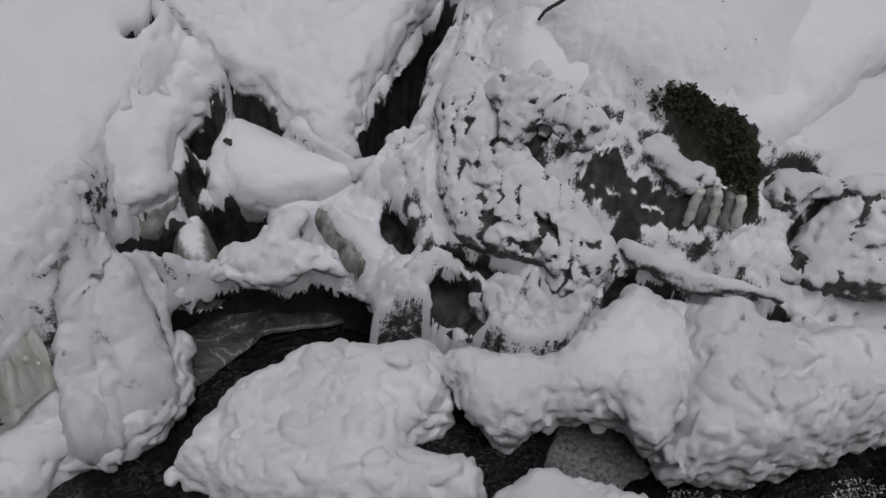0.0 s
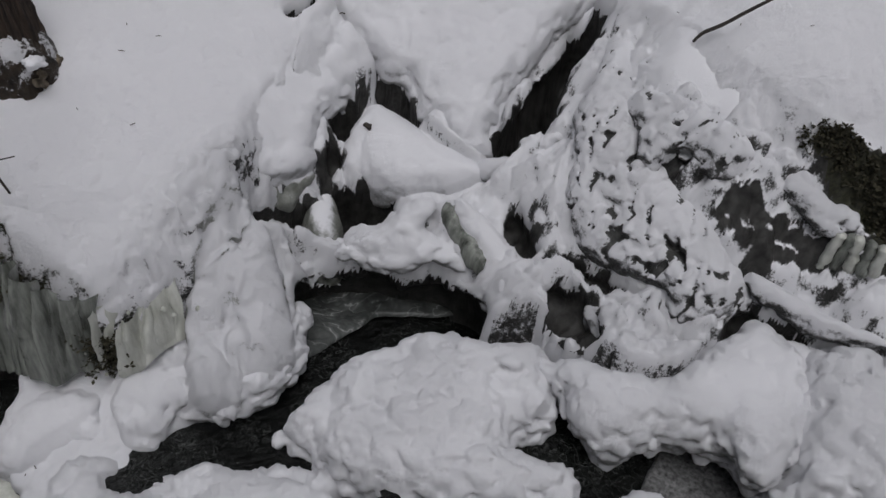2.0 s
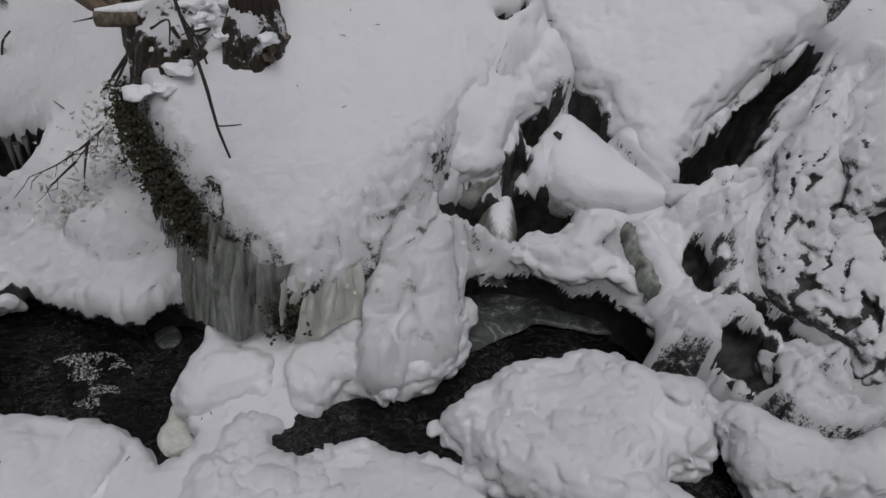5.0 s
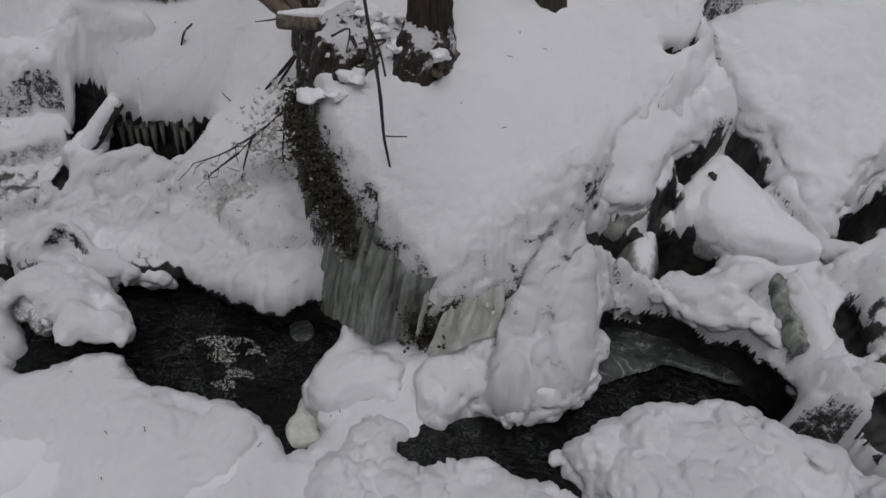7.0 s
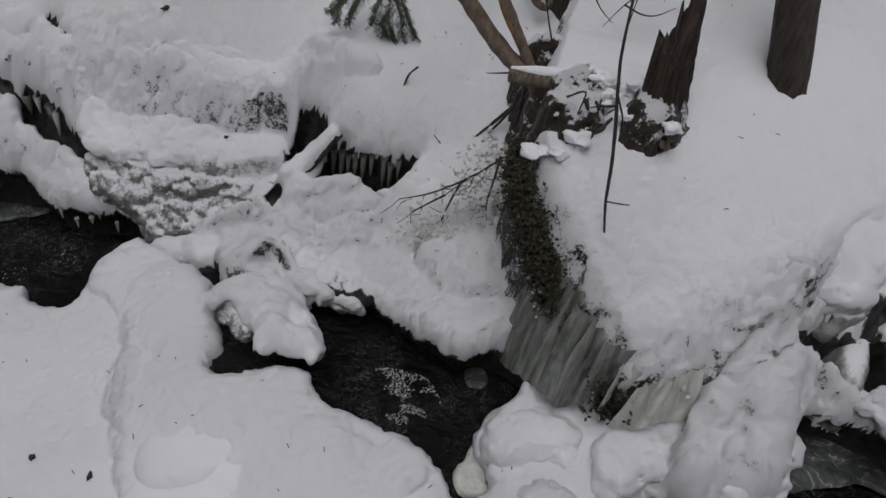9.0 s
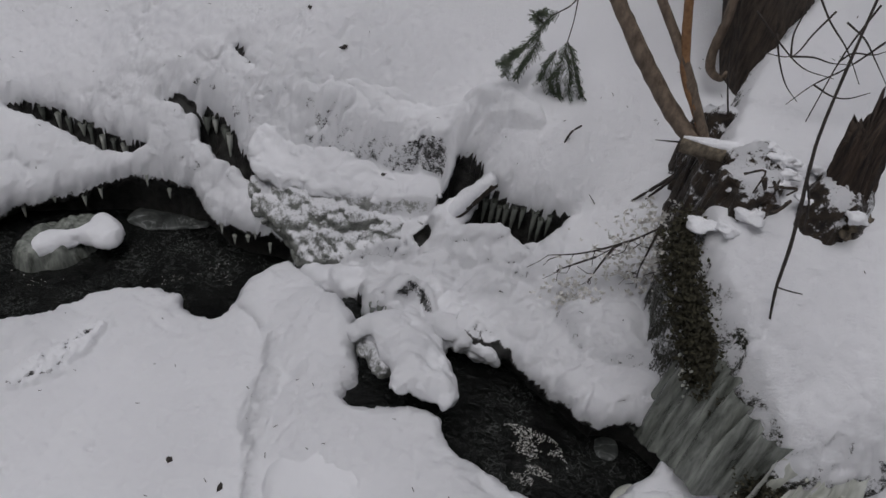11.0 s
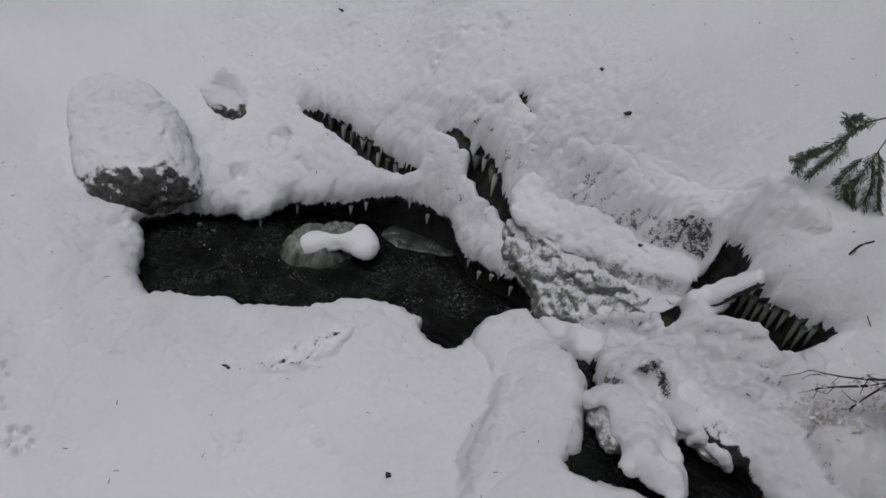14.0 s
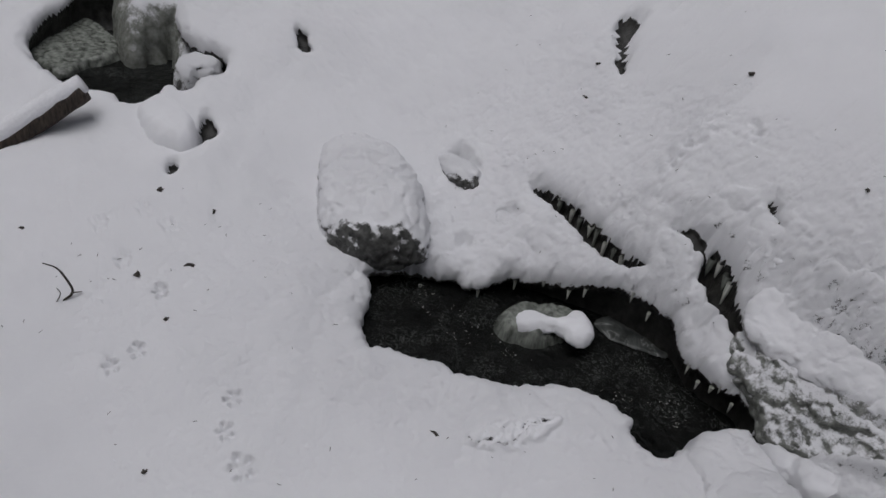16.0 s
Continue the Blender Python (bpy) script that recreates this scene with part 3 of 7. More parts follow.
ISLAND = [
    (0.595, 0.798), (0.627, 0.828), (0.697, 0.864), (0.757, 0.879), (0.805, 0.891), (0.842, 0.905), (0.896, 0.877), (0.968, 0.896),
    (1.03, 0.877), (1.07, 0.827), (1.1, 0.785), (1.17, 0.764), (1.2, 0.735), (1.19, 0.68), (1.15, 0.62), (1.15, 0.587),
    (1.12, 0.562), (1.07, 0.563), (1.03, 0.591), (1.01, 0.542), (1.04, 0.518), (1.07, 0.488), (1.1, 0.488), (1.11, 0.453),
    (1.1, 0.416), (1.07, 0.386), (0.896, 0.443), (0.835, 0.502), (0.778, 0.554), (0.721, 0.614), (0.663, 0.683), (0.662, 0.718),
    (0.669, 0.742),
]
LOBE = [
    (1.14, 0.723), (1.19, 0.676), (1.24, 0.645), (1.28, 0.595), (1.34, 0.53), (1.41, 0.53), (1.5, 0.559), (1.55, 0.559),
    (1.6, 0.568), (1.62, 0.536), (1.63, 0.482), (1.61, 0.414), (1.53, 0.336), (1.48, 0.294), (1.42, 0.264), (1.38, 0.277),
    (1.37, 0.306), (1.38, 0.347), (1.36, 0.377), (1.33, 0.405), (1.29, 0.434), (1.24, 0.438), (1.19, 0.447), (1.17, 0.469),
    (1.15, 0.514), (1.15, 0.568), (1.15, 0.646),
]
PUFF_EAST = [
    (1.61, 0.441), (1.66, 0.46), (1.7, 0.44), (1.77, 0.417), (1.79, 0.372), (1.78, 0.33), (1.79, 0.297), (1.85, 0.272),
    (2.01, 0.216), (2.04, 0.106), (1.91, 0.0169), (1.78, 0.0462), (1.69, 0.0713), (1.65, 0.074), (1.59, 0.112), (1.57, 0.103),
    (1.43, 0.183), (1.4, 0.212), (1.42, 0.248), (1.49, 0.297), (1.54, 0.364),
]
CHUTE = [
    (1.11, 0.924), (1.17, 0.892), (1.23, 0.859), (1.26, 0.822), (1.25, 0.803), (1.2, 0.826), (1.14, 0.857), (1.12, 0.887),
]
TONGUE_UPPER = [
    (-1.18, 1.66), (-1.15, 1.72), (-1.06, 1.71), (-0.981, 1.7), (-0.891, 1.72), (-0.778, 1.72), (-0.689, 1.73), (-0.62, 1.75),
    (-0.572, 1.73), (-0.56, 1.7), (-0.588, 1.66), (-0.67, 1.63), (-0.767, 1.61), (-0.843, 1.61), (-0.928, 1.59), (-0.996, 1.58),
    (-1.09, 1.57), (-1.15, 1.6),
]
ICE_FACE = [
    (-1.14, 1.57), (-1.12, 1.62), (-1, 1.62), (-0.836, 1.63), (-0.705, 1.63), (-0.555, 1.68), (-0.535, 1.64), (-0.598, 1.58),
    (-0.614, 1.55), (-0.683, 1.51), (-0.766, 1.49), (-0.834, 1.45), (-0.903, 1.44), (-0.943, 1.49), (-1.02, 1.5), (-1.08, 1.51),
]
CAVE_BROW = [
    (-0.493, 1.81), (-0.419, 1.82), (-0.289, 1.79), (-0.207, 1.76), (-0.141, 1.72), (-0.185, 1.72), (-0.295, 1.73), (-0.381, 1.75),
    (-0.447, 1.77),
]
BLOCK_WEST = [
    (-0.0642, 1.43), (0.00701, 1.47), (0.0962, 1.51), (0.126, 1.45), (0.139, 1.4), (0.106, 1.35), (0.0681, 1.32), (0.00502, 1.33),
    (-0.0465, 1.36),
]
BOULDER = [
    (-2.61, 1.06), (-2.61, 1.11), (-2.48, 1.24), (-2.33, 1.26), (-2.2, 1.23), (-2.04, 1.15), (-1.96, 1.07), (-2.04, 0.946),
    (-2.11, 0.865), (-2.22, 0.832), (-2.34, 0.878), (-2.49, 0.967),
]
STONE = [
    (-2.34, 1.4), (-2.28, 1.45), (-2.18, 1.48), (-2.12, 1.45), (-2.14, 1.39), (-2.2, 1.37), (-2.28, 1.37),
]
STONE_LOW = [
    (-2.04, 1.45), (-1.98, 1.47), (-1.91, 1.46), (-1.89, 1.43), (-1.92, 1.39), (-1.98, 1.4),
]
POOL_CAP = [
    (-1.68, 1.23), (-1.68, 1.32), (-1.61, 1.35), (-1.58, 1.37), (-1.59, 1.44), (-1.55, 1.46), (-1.47, 1.42), (-1.45, 1.36),
    (-1.49, 1.32), (-1.54, 1.33), (-1.58, 1.29), (-1.6, 1.24), (-1.64, 1.21),
]
SLOPE_BAND = [
    (-1.34, 1.78), (-1.24, 1.78), (-1.14, 1.81), (-0.875, 1.85), (-0.682, 1.86), (-0.526, 1.85), (-0.486, 1.82), (-0.563, 1.8),
    (-0.574, 1.78), (-0.633, 1.75), (-0.692, 1.73), (-0.785, 1.73), (-0.891, 1.71), (-0.982, 1.7), (-1.05, 1.71), (-1.15, 1.72),
    (-1.23, 1.7), (-1.3, 1.73),
]
KNOB_WEST = [
    (0.0695, 0.975), (0.0839, 1.03), (0.133, 1.08), (0.196, 1.1), (0.261, 1.07), (0.322, 1.04), (0.332, 0.977), (0.337, 0.908),
    (0.28, 0.905), (0.231, 0.918), (0.183, 0.908), (0.149, 0.888), (0.106, 0.925), (0.0821, 0.948),
]
KNOB_EAST = [
    (0.318, 0.956), (0.315, 1.02), (0.36, 1.04), (0.435, 1.05), (0.502, 1.03), (0.524, 0.977), (0.577, 0.969), (0.611, 0.948),
    (0.659, 0.96), (0.7, 0.998), (0.725, 1.05), (0.759, 1.08), (0.769, 1.02), (0.736, 0.958), (0.695, 0.914), (0.639, 0.874),
    (0.582, 0.888), (0.534, 0.859), (0.513, 0.893), (0.467, 0.92), (0.419, 0.896), (0.372, 0.859), (0.336, 0.894),
]
SPIT = [
    (-0.954, 1.39), (-0.894, 1.43), (-0.797, 1.42), (-0.689, 1.37), (-0.626, 1.3), (-0.588, 1.21), (-0.542, 1.15), (-0.561, 1.1),
    (-0.562, 1.06), (-0.502, 1.04), (-0.437, 1.09), (-0.382, 1.11), (-0.331, 1.09), (-0.29, 1.03), (-0.269, 0.954), (-0.303, 0.851),
    (-0.56, 0.725), (-0.65, 0.776), (-0.688, 0.889), (-0.735, 1.01), (-0.813, 1.12), (-0.883, 1.18), (-0.969, 1.29),
]
BANK = [
    (-0.696, 0.704), (-0.653, 0.808), (-0.585, 0.895), (-0.53, 0.999), (-0.475, 1.06), (-0.407, 1.11), (-0.341, 1.09), (-0.294, 1.03),
    (-0.221, 0.995), (-0.133, 0.981), (-0.1, 0.949), (-0.0291, 0.94), (0.0267, 0.907), (0.0584, 0.847), (0.0598, 0.763), (-0.322, 0.653),
    (-0.666, 0.614),
]
CLUMPS = [
    (-0.924, 1.43), (-0.877, 1.48), (-0.803, 1.48), (-0.698, 1.49), (-0.606, 1.52), (-0.559, 1.49), (-0.603, 1.44), (-0.653, 1.41),
    (-0.705, 1.37), (-0.769, 1.39), (-0.848, 1.4),
]
HUMP = [
    (-0.609, 1.21), (-0.595, 1.27), (-0.559, 1.34), (-0.499, 1.4), (-0.453, 1.34), (-0.406, 1.32), (-0.357, 1.24), (-0.319, 1.18),
    (-0.292, 1.13), (-0.307, 1.09), (-0.339, 1.1), (-0.372, 1.1), (-0.405, 1.09), (-0.425, 1.06), (-0.446, 1.07), (-0.452, 1.12),
    (-0.483, 1.15), (-0.521, 1.18), (-0.555, 1.22), (-0.582, 1.19),
]
HUMP_ICE = [
    (-0.607, 1.24), (-0.574, 1.3), (-0.522, 1.26), (-0.462, 1.22), (-0.462, 1.16), (-0.496, 1.13), (-0.536, 1.17), (-0.576, 1.2),
]
RIDGE = [
    (-0.472, 1.31), (-0.427, 1.34), (-0.341, 1.34), (-0.25, 1.32), (-0.22, 1.28), (-0.282, 1.27), (-0.366, 1.27), (-0.439, 1.28),
]
CLIFF_MID = [
    (1.48, 1.02), (1.52, 1.01), (1.57, 0.939), (1.6, 0.869), (1.63, 0.806), (1.63, 0.755), (1.6, 0.74), (1.54, 0.755),
    (1.53, 0.8), (1.5, 0.854), (1.47, 0.85), (1.44, 0.827), (1.43, 0.874), (1.45, 0.94),
]
# the slope that each snow mass lies on: height at the origin, rise along x and along y
SLOPES = {
    "BROW": (-0.327, -0.202, 0.820),
    "BROW_ICE": (-1.903, 0.100, 1.833),
    "DOME": (-0.544, 0.380, 0.524),
    "SLAB": (-0.469, 0.252, 0.611),
    "BRIDGE": (-1.034, 0.856, 0.444),
    "RIB": (-0.069, 0.020, 0.510),
    "RIB_ICE": (-0.510, 0.378, 0.510),
    "LEDGE_UPPER": (-2.042, 0.858, 1.504),
    "CONE": (-1.398, 1.067, 0.552),
    "CONE_FOOT": (-0.395, 0.472, 0.268),
    "UPPER_FIELD": (-0.209, 0.400, 0.408),
    "CLIFF_LEDGE": (-0.544, 0.548, 0.484),
    "CLIFF_FOOT": (-0.181, 0.377, 0.198),
    "CLIFF_EAST": (-0.742, 0.597, 0.611),
    "ISLAND": (0.139, 0.233, -0.027),
    "LOBE": (0.222, 0.190, -0.078),
    "PUFF_EAST": (0.248, 0.109, 0.182),
    "CHUTE": (-2.495, 1.388, 1.429),
    "TONGUE_UPPER": (-1.077, -0.121, 0.733),
    "ICE_FACE": (-1.209, -0.042, 0.839),
    "CAVE_BROW": (-1.462, 0.454, 1.092),
    "BLOCK_WEST": (-0.687, 0.275, 0.662),
    "BOULDER": (-0.416, -0.120, 0.272),
    "STONE": (-0.828, -0.208, 0.364),
    "STONE_LOW": (-0.551, -0.104, 0.300),
    "POOL_CAP": (0.027, 0.061, 0.032),
    "SLOPE_BAND": (-2.103, -0.148, 1.323),
    "KNOB_WEST": (-0.104, 0.255, 0.233),
    "KNOB_EAST": (-0.005, 0.191, 0.166),
    "SPIT": (0.079, 0.227, 0.096),
    "BANK": (-0.031, 0.148, 0.159),
    "CLUMPS": (-0.512, 0.144, 0.481),
    "HUMP": (0.527, -0.161, -0.346),
    "HUMP_ICE": (0.516, -0.150, -0.374),
    "RIDGE": (-0.506, -0.153, 0.475),
    "CLIFF_MID": (-0.598, 0.667, 0.381),
}
STEP = 0.005
XS = np.r_[np.linspace(-4.6, -3.96, 26), np.linspace(-3.95, -2.41, 155), np.arange(-2.4, 2.0 - 0.5 * STEP, STEP), np.arange(2.0, 3.2, 0.025)]
YS = np.r_[np.arange(-1.6, -0.01, 0.025), np.arange(0.0, 2.0 - 0.5 * STEP, STEP), np.arange(2.0, 3.6, 0.02)]
GX, GY = np.meshgrid(XS, YS, indexing="ij")
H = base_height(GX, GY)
CX, CY = GX[::8, ::8], GY[::8, ::8]
NEARBY = np.zeros_like(CX)
for outline in (POOL_LOWER, POOL_MIDDLE, CHANNEL, POND):
    NEARBY = np.maximum(NEARBY, np.exp(-((np.minimum(0, depth_in(outline, CX, CY, 1)) / 0.28) ** 2)))
NEARBY = np.array([np.interp(YS, YS[::8], row) for row in NEARBY])
NEARBY = np.array([np.interp(XS, XS[::8], col) for col in NEARBY.T]).T
H = H + 0.028 * rough(GX, GY, 0.36) + 0.002 * rough(GX, GY, 0.08) + NEARBY * (0.02 * rough(GX + 5, GY, 0.13) + 0.012 * (lumps(GX + 0.03 * rough(GX, GY, 0.1), GY, 0.12, 30) - 0.5))
SX, SY = np.zeros_like(H), np.zeros_like(H)
BARE_OR_SHADE, TONE, RUGGED = np.zeros_like(H), np.zeros_like(H), np.zeros_like(H)


def window(outline, margin):
    """The part of the grid round an outline."""
    p = np.array(outline)
    lo, hi = p.min(0) - margin, p.max(0) + margin
    return np.s_[np.searchsorted(XS, lo[0]) : np.searchsorted(XS, hi[0]) + 1, np.searchsorted(YS, lo[1]) : np.searchsorted(YS, hi[1]) + 1]


def pillow(outline, top, edge, run=0.08, wobble=0.01, tone=None, snowy=False):
    """Raises a cushion with a round, steep rim; top is a height or a function of x and y."""
    w = window(outline, 0.05)
    x, y = GX[w], GY[w]
    plain_d = depth_in(outline, x, y)
    gx, gy = np.gradient(plain_d, XS[w[0]], YS[w[1]])
    m, move = arch(plain_d + wobble * rough(x, y, 0.06), run, edge)
    t = top(x, y) if callable(top) else top
    H[w] += (t - H[w]) * m
    SX[w] += move * gx
    SY[w] += move * gy
    if tone is not None:
        TONE[w] = np.where(m > 0, tone, TONE[w])
    if snowy:
        BARE_OR_SHADE[w] = np.where((plain_d > -0.025) & (m < 1) & (BARE_OR_SHADE[w] < 0.9), -1.0, BARE_OR_SHADE[w])


def swell(outline, add, edge, wobble=0.012):
    w = window(outline, 0.05)
    x, y = GX[w], GY[w]
    d = depth_in(outline, x, y) + wobble * rough(x, y, 0.06)
    H[w] += add * dome(d, edge)
    BARE_OR_SHADE[w] = np.where((np.abs(d) < 0.03) & (BARE_OR_SHADE[w] < 0.3), -0.5, BARE_OR_SHADE[w])


def knobbly(outline, size, amp, soft=0.06, seed=0, bare=0.0, tone=None, along=0.0):
    """Rough cobbles on the ground within an outline; bare: how thin the snow lies there; along: squeezes them into rows."""
    w = window(outline, 0.08)
    x, y = GX[w], GY[w]
    d = depth_in(outline, x, y) + 0.03 * rough(x, y, 0.1)
    m = np.clip(d / soft + 0.5, 0, 1)
    wx, wy = x + 0.02 * rough(x, y, 0.06), y + 0.02 * rough(x + 9, y, 0.06)
    if along:
        c, s = math.cos(along), math.sin(along)
        wx, wy = (wx * c + wy * s) * 0.75, (-wx * s + wy * c) * 1.15
    H[w] += m * amp * (lumps(wx, wy, size, seed) - 0.4 + 0.5 * lumps(wx, wy, size * 0.45, seed + 3))
    BARE_OR_SHADE[w] = np.maximum(BARE_OR_SHADE[w], m * bare)
    RUGGED[w] = np.maximum(RUGGED[w], m * min(1.0, amp / 0.03))
    if tone is not None:
        TONE[w] = np.where(m > 0.5, tone, TONE[w])


def hole(outline, floor=None, deep=0.1, lip=0.035, drop=0.03, thick=0.03, under=0.06, wobble=0.012, bulge=0.015):
    """Sinks the ground inside an outline, with a rounded and undercut snow lip; the inside is coloured dark for shade.
    """
    w = window(outline, 0.3)
    x, y = GX[w], GY[w]
    plain_d = depth_in(outline, x, y)
    d = plain_d + wobble * rough(x, y, 0.05)
    u = np.clip(-d / 0.055, 0, 8)
    H[w] += bulge * u * np.exp(1 - u)
    gx, gy = np.gradient(plain_d, XS[w[0]], YS[w[1]])
    h = H[w] - drop * (1 - dome(-d, lip))
    low = np.minimum(H[w] - deep if floor is None else floor, h - thick - 0.01)
    run = min(max(0.4 * float(plain_d.max()), 2.5 * STEP), 9 * STEP)
    s = np.clip(d / run, 0, 1)
    face = np.clip(s / 0.25, 0, 1)
    fall = np.clip((s - 0.5) / 0.5, 0, 1)
    z = np.where(s < 0.5, h - thick * face, (h - thick) * (1 - fall) + low * fall)
    H[w] = np.where(d <= 0, h, np.where(d < run, z, low))
    back = np.where((d > 0) & (d < run), d + under * np.clip((s - 0.25) / 0.25, 0, 1) + 0.012 * face * (1 - face), 0.0)
    SX[w] -= back * gx
    SY[w] -= back * gy
    # shade put into the colour: floor and walls always get the dark under-colour
    BARE_OR_SHADE[w] = np.where(d >= 0.16 * run, 2.2, np.where((d > -0.02) & (BARE_OR_SHADE[w] < 0.3), -0.8, BARE_OR_SHADE[w]))


def dent(x0, y0, r, deep):
    w = np.s_[np.searchsorted(XS, x0 - 3 * r) : np.searchsorted(XS, x0 + 3 * r), np.searchsorted(YS, y0 - 3 * r) : np.searchsorted(YS, y0 + 3 * r)]
    H[w] -= deep * np.exp(-(((GX[w] - x0) ** 2 + (GY[w] - y0) ** 2) / (r * r)) ** 2)


# the rugged cliff and the ledges over it
knobbly([
    (1.6, 1.32), (1.62, 1.22), (1.62, 0.909), (1.72, 0.76), (1.75, 0.66), (1.56, 0.747), (1.58, 0.669), (1.59, 0.604),
    (1.51, 0.57), (1.35, 0.548), (1.31, 0.606), (1.26, 0.841), (1.28, 0.927), (1.39, 1.06), (1.49, 1.16),
], 0.05, 0.03, bare=0.22, along=-0.6)
knobbly([
    (1.52, 0.965), (1.74, 0.767), (1.88, 0.584), (2.16, 0.387), (2.06, 0.2), (1.75, 0.419), (1.61, 0.641), (1.54, 0.765),
    (1.48, 0.844),
], 0.042, 0.026, seed=2, bare=0.55, along=-0.6)
knobbly([
    (1.72, 0.768), (1.77, 0.732), (1.82, 0.658), (1.87, 0.597), (1.87, 0.525), (1.87, 0.486), (1.83, 0.473), (1.8, 0.506),
    (1.82, 0.55), (1.79, 0.61), (1.74, 0.702),
], 0.02, 0.02, 0.02, 9, 2.0, 0.5)
knobbly([
    (1.57, 0.749), (1.63, 0.715), (1.67, 0.685), (1.73, 0.621), (1.74, 0.593), (1.86, 0.528), (1.84, 0.467), (1.74, 0.536),
    (1.66, 0.601), (1.6, 0.661), (1.57, 0.716),
], 0.03, 0.015, 0.02, 10, 1.3)
knobbly([
    (1.24, 1.12), (1.38, 1.09), (1.39, 0.996), (1.3, 0.88), (1.27, 0.779), (1.31, 0.671), (1.35, 0.558), (1.19, 0.726),
    (1.21, 0.906), (1.27, 1.03),
], 0.04, 0.025, seed=11, bare=0.2)
knobbly([
    (1.27, 1.16), (1.46, 1.33), (1.54, 1.31), (1.6, 1.3), (1.48, 1.15), (1.38, 1.07), (1.32, 1.1),
], 0.04, 0.025, seed=12, bare=0.2)
# the ice-hung slope behind the lower pool
knobbly([(-1.12, 1.61), (-0.975, 1.67), (-0.589, 1.71), (-0.499, 1.64), (-0.679, 1.5), (-0.944, 1.53)], 0.04, 0.02, seed=4, bare=0.15, tone=0.8)
knobbly([(-1.63, 1.7), (-1.42, 1.81), (-0.825, 1.83), (-0.556, 1.74), (-0.955, 1.69), (-1.28, 1.73)], 0.08, 0.02, seed=5, bare=0.0)
knobbly([(-1.48, 1.71), (-1.22, 1.75), (-1.11, 1.67), (-1.19, 1.61), (-1.3, 1.64)], 0.04, 0.025, seed=13, bare=0.15)
knobbly([(-1.09, 1.71), (-0.869, 1.79), (-0.582, 1.78), (-0.561, 1.74), (-0.723, 1.72), (-0.972, 1.71)], 0.05, 0.018, seed=14, bare=0.12)
knobbly([(-0.635, 1.84), (-0.467, 1.87), (-0.378, 1.79), (-0.476, 1.76), (-0.592, 1.8)], 0.05, 0.018, seed=15, bare=0.1)
# humps between the two pools
knobbly([
    (-0.946, 1.5), (-0.684, 1.57), (-0.278, 1.64), (-0.184, 1.51), (-0.334, 1.38), (-0.635, 1.36), (-0.793, 1.39),
], 0.13, 0.035, seed=16)
swell([
    (-1.05, 1.73), (-0.906, 1.74), (-0.627, 1.73), (-0.552, 1.77), (-0.521, 1.82), (-0.71, 1.84), (-0.95, 1.81), (-1.07, 1.77),
], 0.03, 0.05)
swell([(-0.58, 1.81), (-0.365, 1.78), (-0.335, 1.83), (-0.485, 1.88), (-0.577, 1.87)], 0.025, 0.04)
swell([
    (-0.149, 1.43), (-0.101, 1.46), (-0.0248, 1.49), (0.049, 1.45), (0.0715, 1.37), (0.102, 1.3), (0.11, 1.28), (0.0469, 1.3),
    (-0.0517, 1.31), (-0.122, 1.37),
], 0.05, 0.07)
swell([
    (-0.662, 1.34), (-0.59, 1.4), (-0.498, 1.42), (-0.438, 1.35), (-0.362, 1.27), (-0.298, 1.27), (-0.324, 1.23), (-0.296, 1.16),
    (-0.337, 1.14), (-0.417, 1.16), (-0.452, 1.17), (-0.469, 1.22), (-0.466, 1.27), (-0.556, 1.3), (-0.61, 1.31),
], 0.06, 0.05)
knobbly([
    (-0.498, 1.42), (-0.361, 1.42), (-0.24, 1.32), (-0.155, 1.24), (-0.201, 1.22), (-0.326, 1.29), (-0.438, 1.35),
], 0.035, 0.02, seed=17, bare=0.7)
swell([
    (-0.795, 1.46), (-0.771, 1.51), (-0.709, 1.53), (-0.658, 1.5), (-0.641, 1.41), (-0.687, 1.36), (-0.795, 1.43),
], 0.04, 0.05)
for (px, py), r, deep in zip([(-2.26, 1.45), (-2.2, 1.45), (-1.97, 1.45), (-2, 1.29)], (0.045, 0.04, 0.035, 0.03), (0.045, 0.03, 0.03, 0.02)):
    dent(px, py, r, deep)
TONGUE = [
    (-1.03, 1.3), (-0.986, 1.43), (-0.87, 1.45), (-0.746, 1.38), (-0.643, 1.31), (-0.561, 1.16), (-0.573, 1.09), (-0.499, 1.06),
    (-0.418, 1.11), (-0.318, 1.08), (-0.268, 1.02), (-0.182, 1), (-0.0388, 0.954), (0.0376, 0.855), (-0.354, 0.614), (-0.617, 0.66),
    (-0.766, 0.959), (-0.815, 1.13), (-0.851, 1.22),
]
swell(TONGUE, 0.04, 0.12)
knobbly([
    (-0.695, 0.8), (-0.783, 0.986), (-0.832, 1.14), (-0.843, 1.22), (-0.773, 1.08), (-0.723, 0.938), (-0.662, 0.808),
], 0.03, 0.018, 0.03, 18, 0.0)
# the mossy block
pillow(BLOCK, lambda x, y: block_height(x, y) + 0.006 * rough(x, y, 0.08), 0.05, tone=0.5)
knobbly([
    (0.331, 1.13), (0.459, 1.19), (0.686, 1.3), (0.705, 1.13), (0.631, 0.792), (0.496, 0.774), (0.494, 0.909), (0.368, 1),
], 0.03, 0.022, seed=6, bare=0.2)
w = window(BLOCK, 0.05)
d = depth_in(BLOCK, GX[w], GY[w])
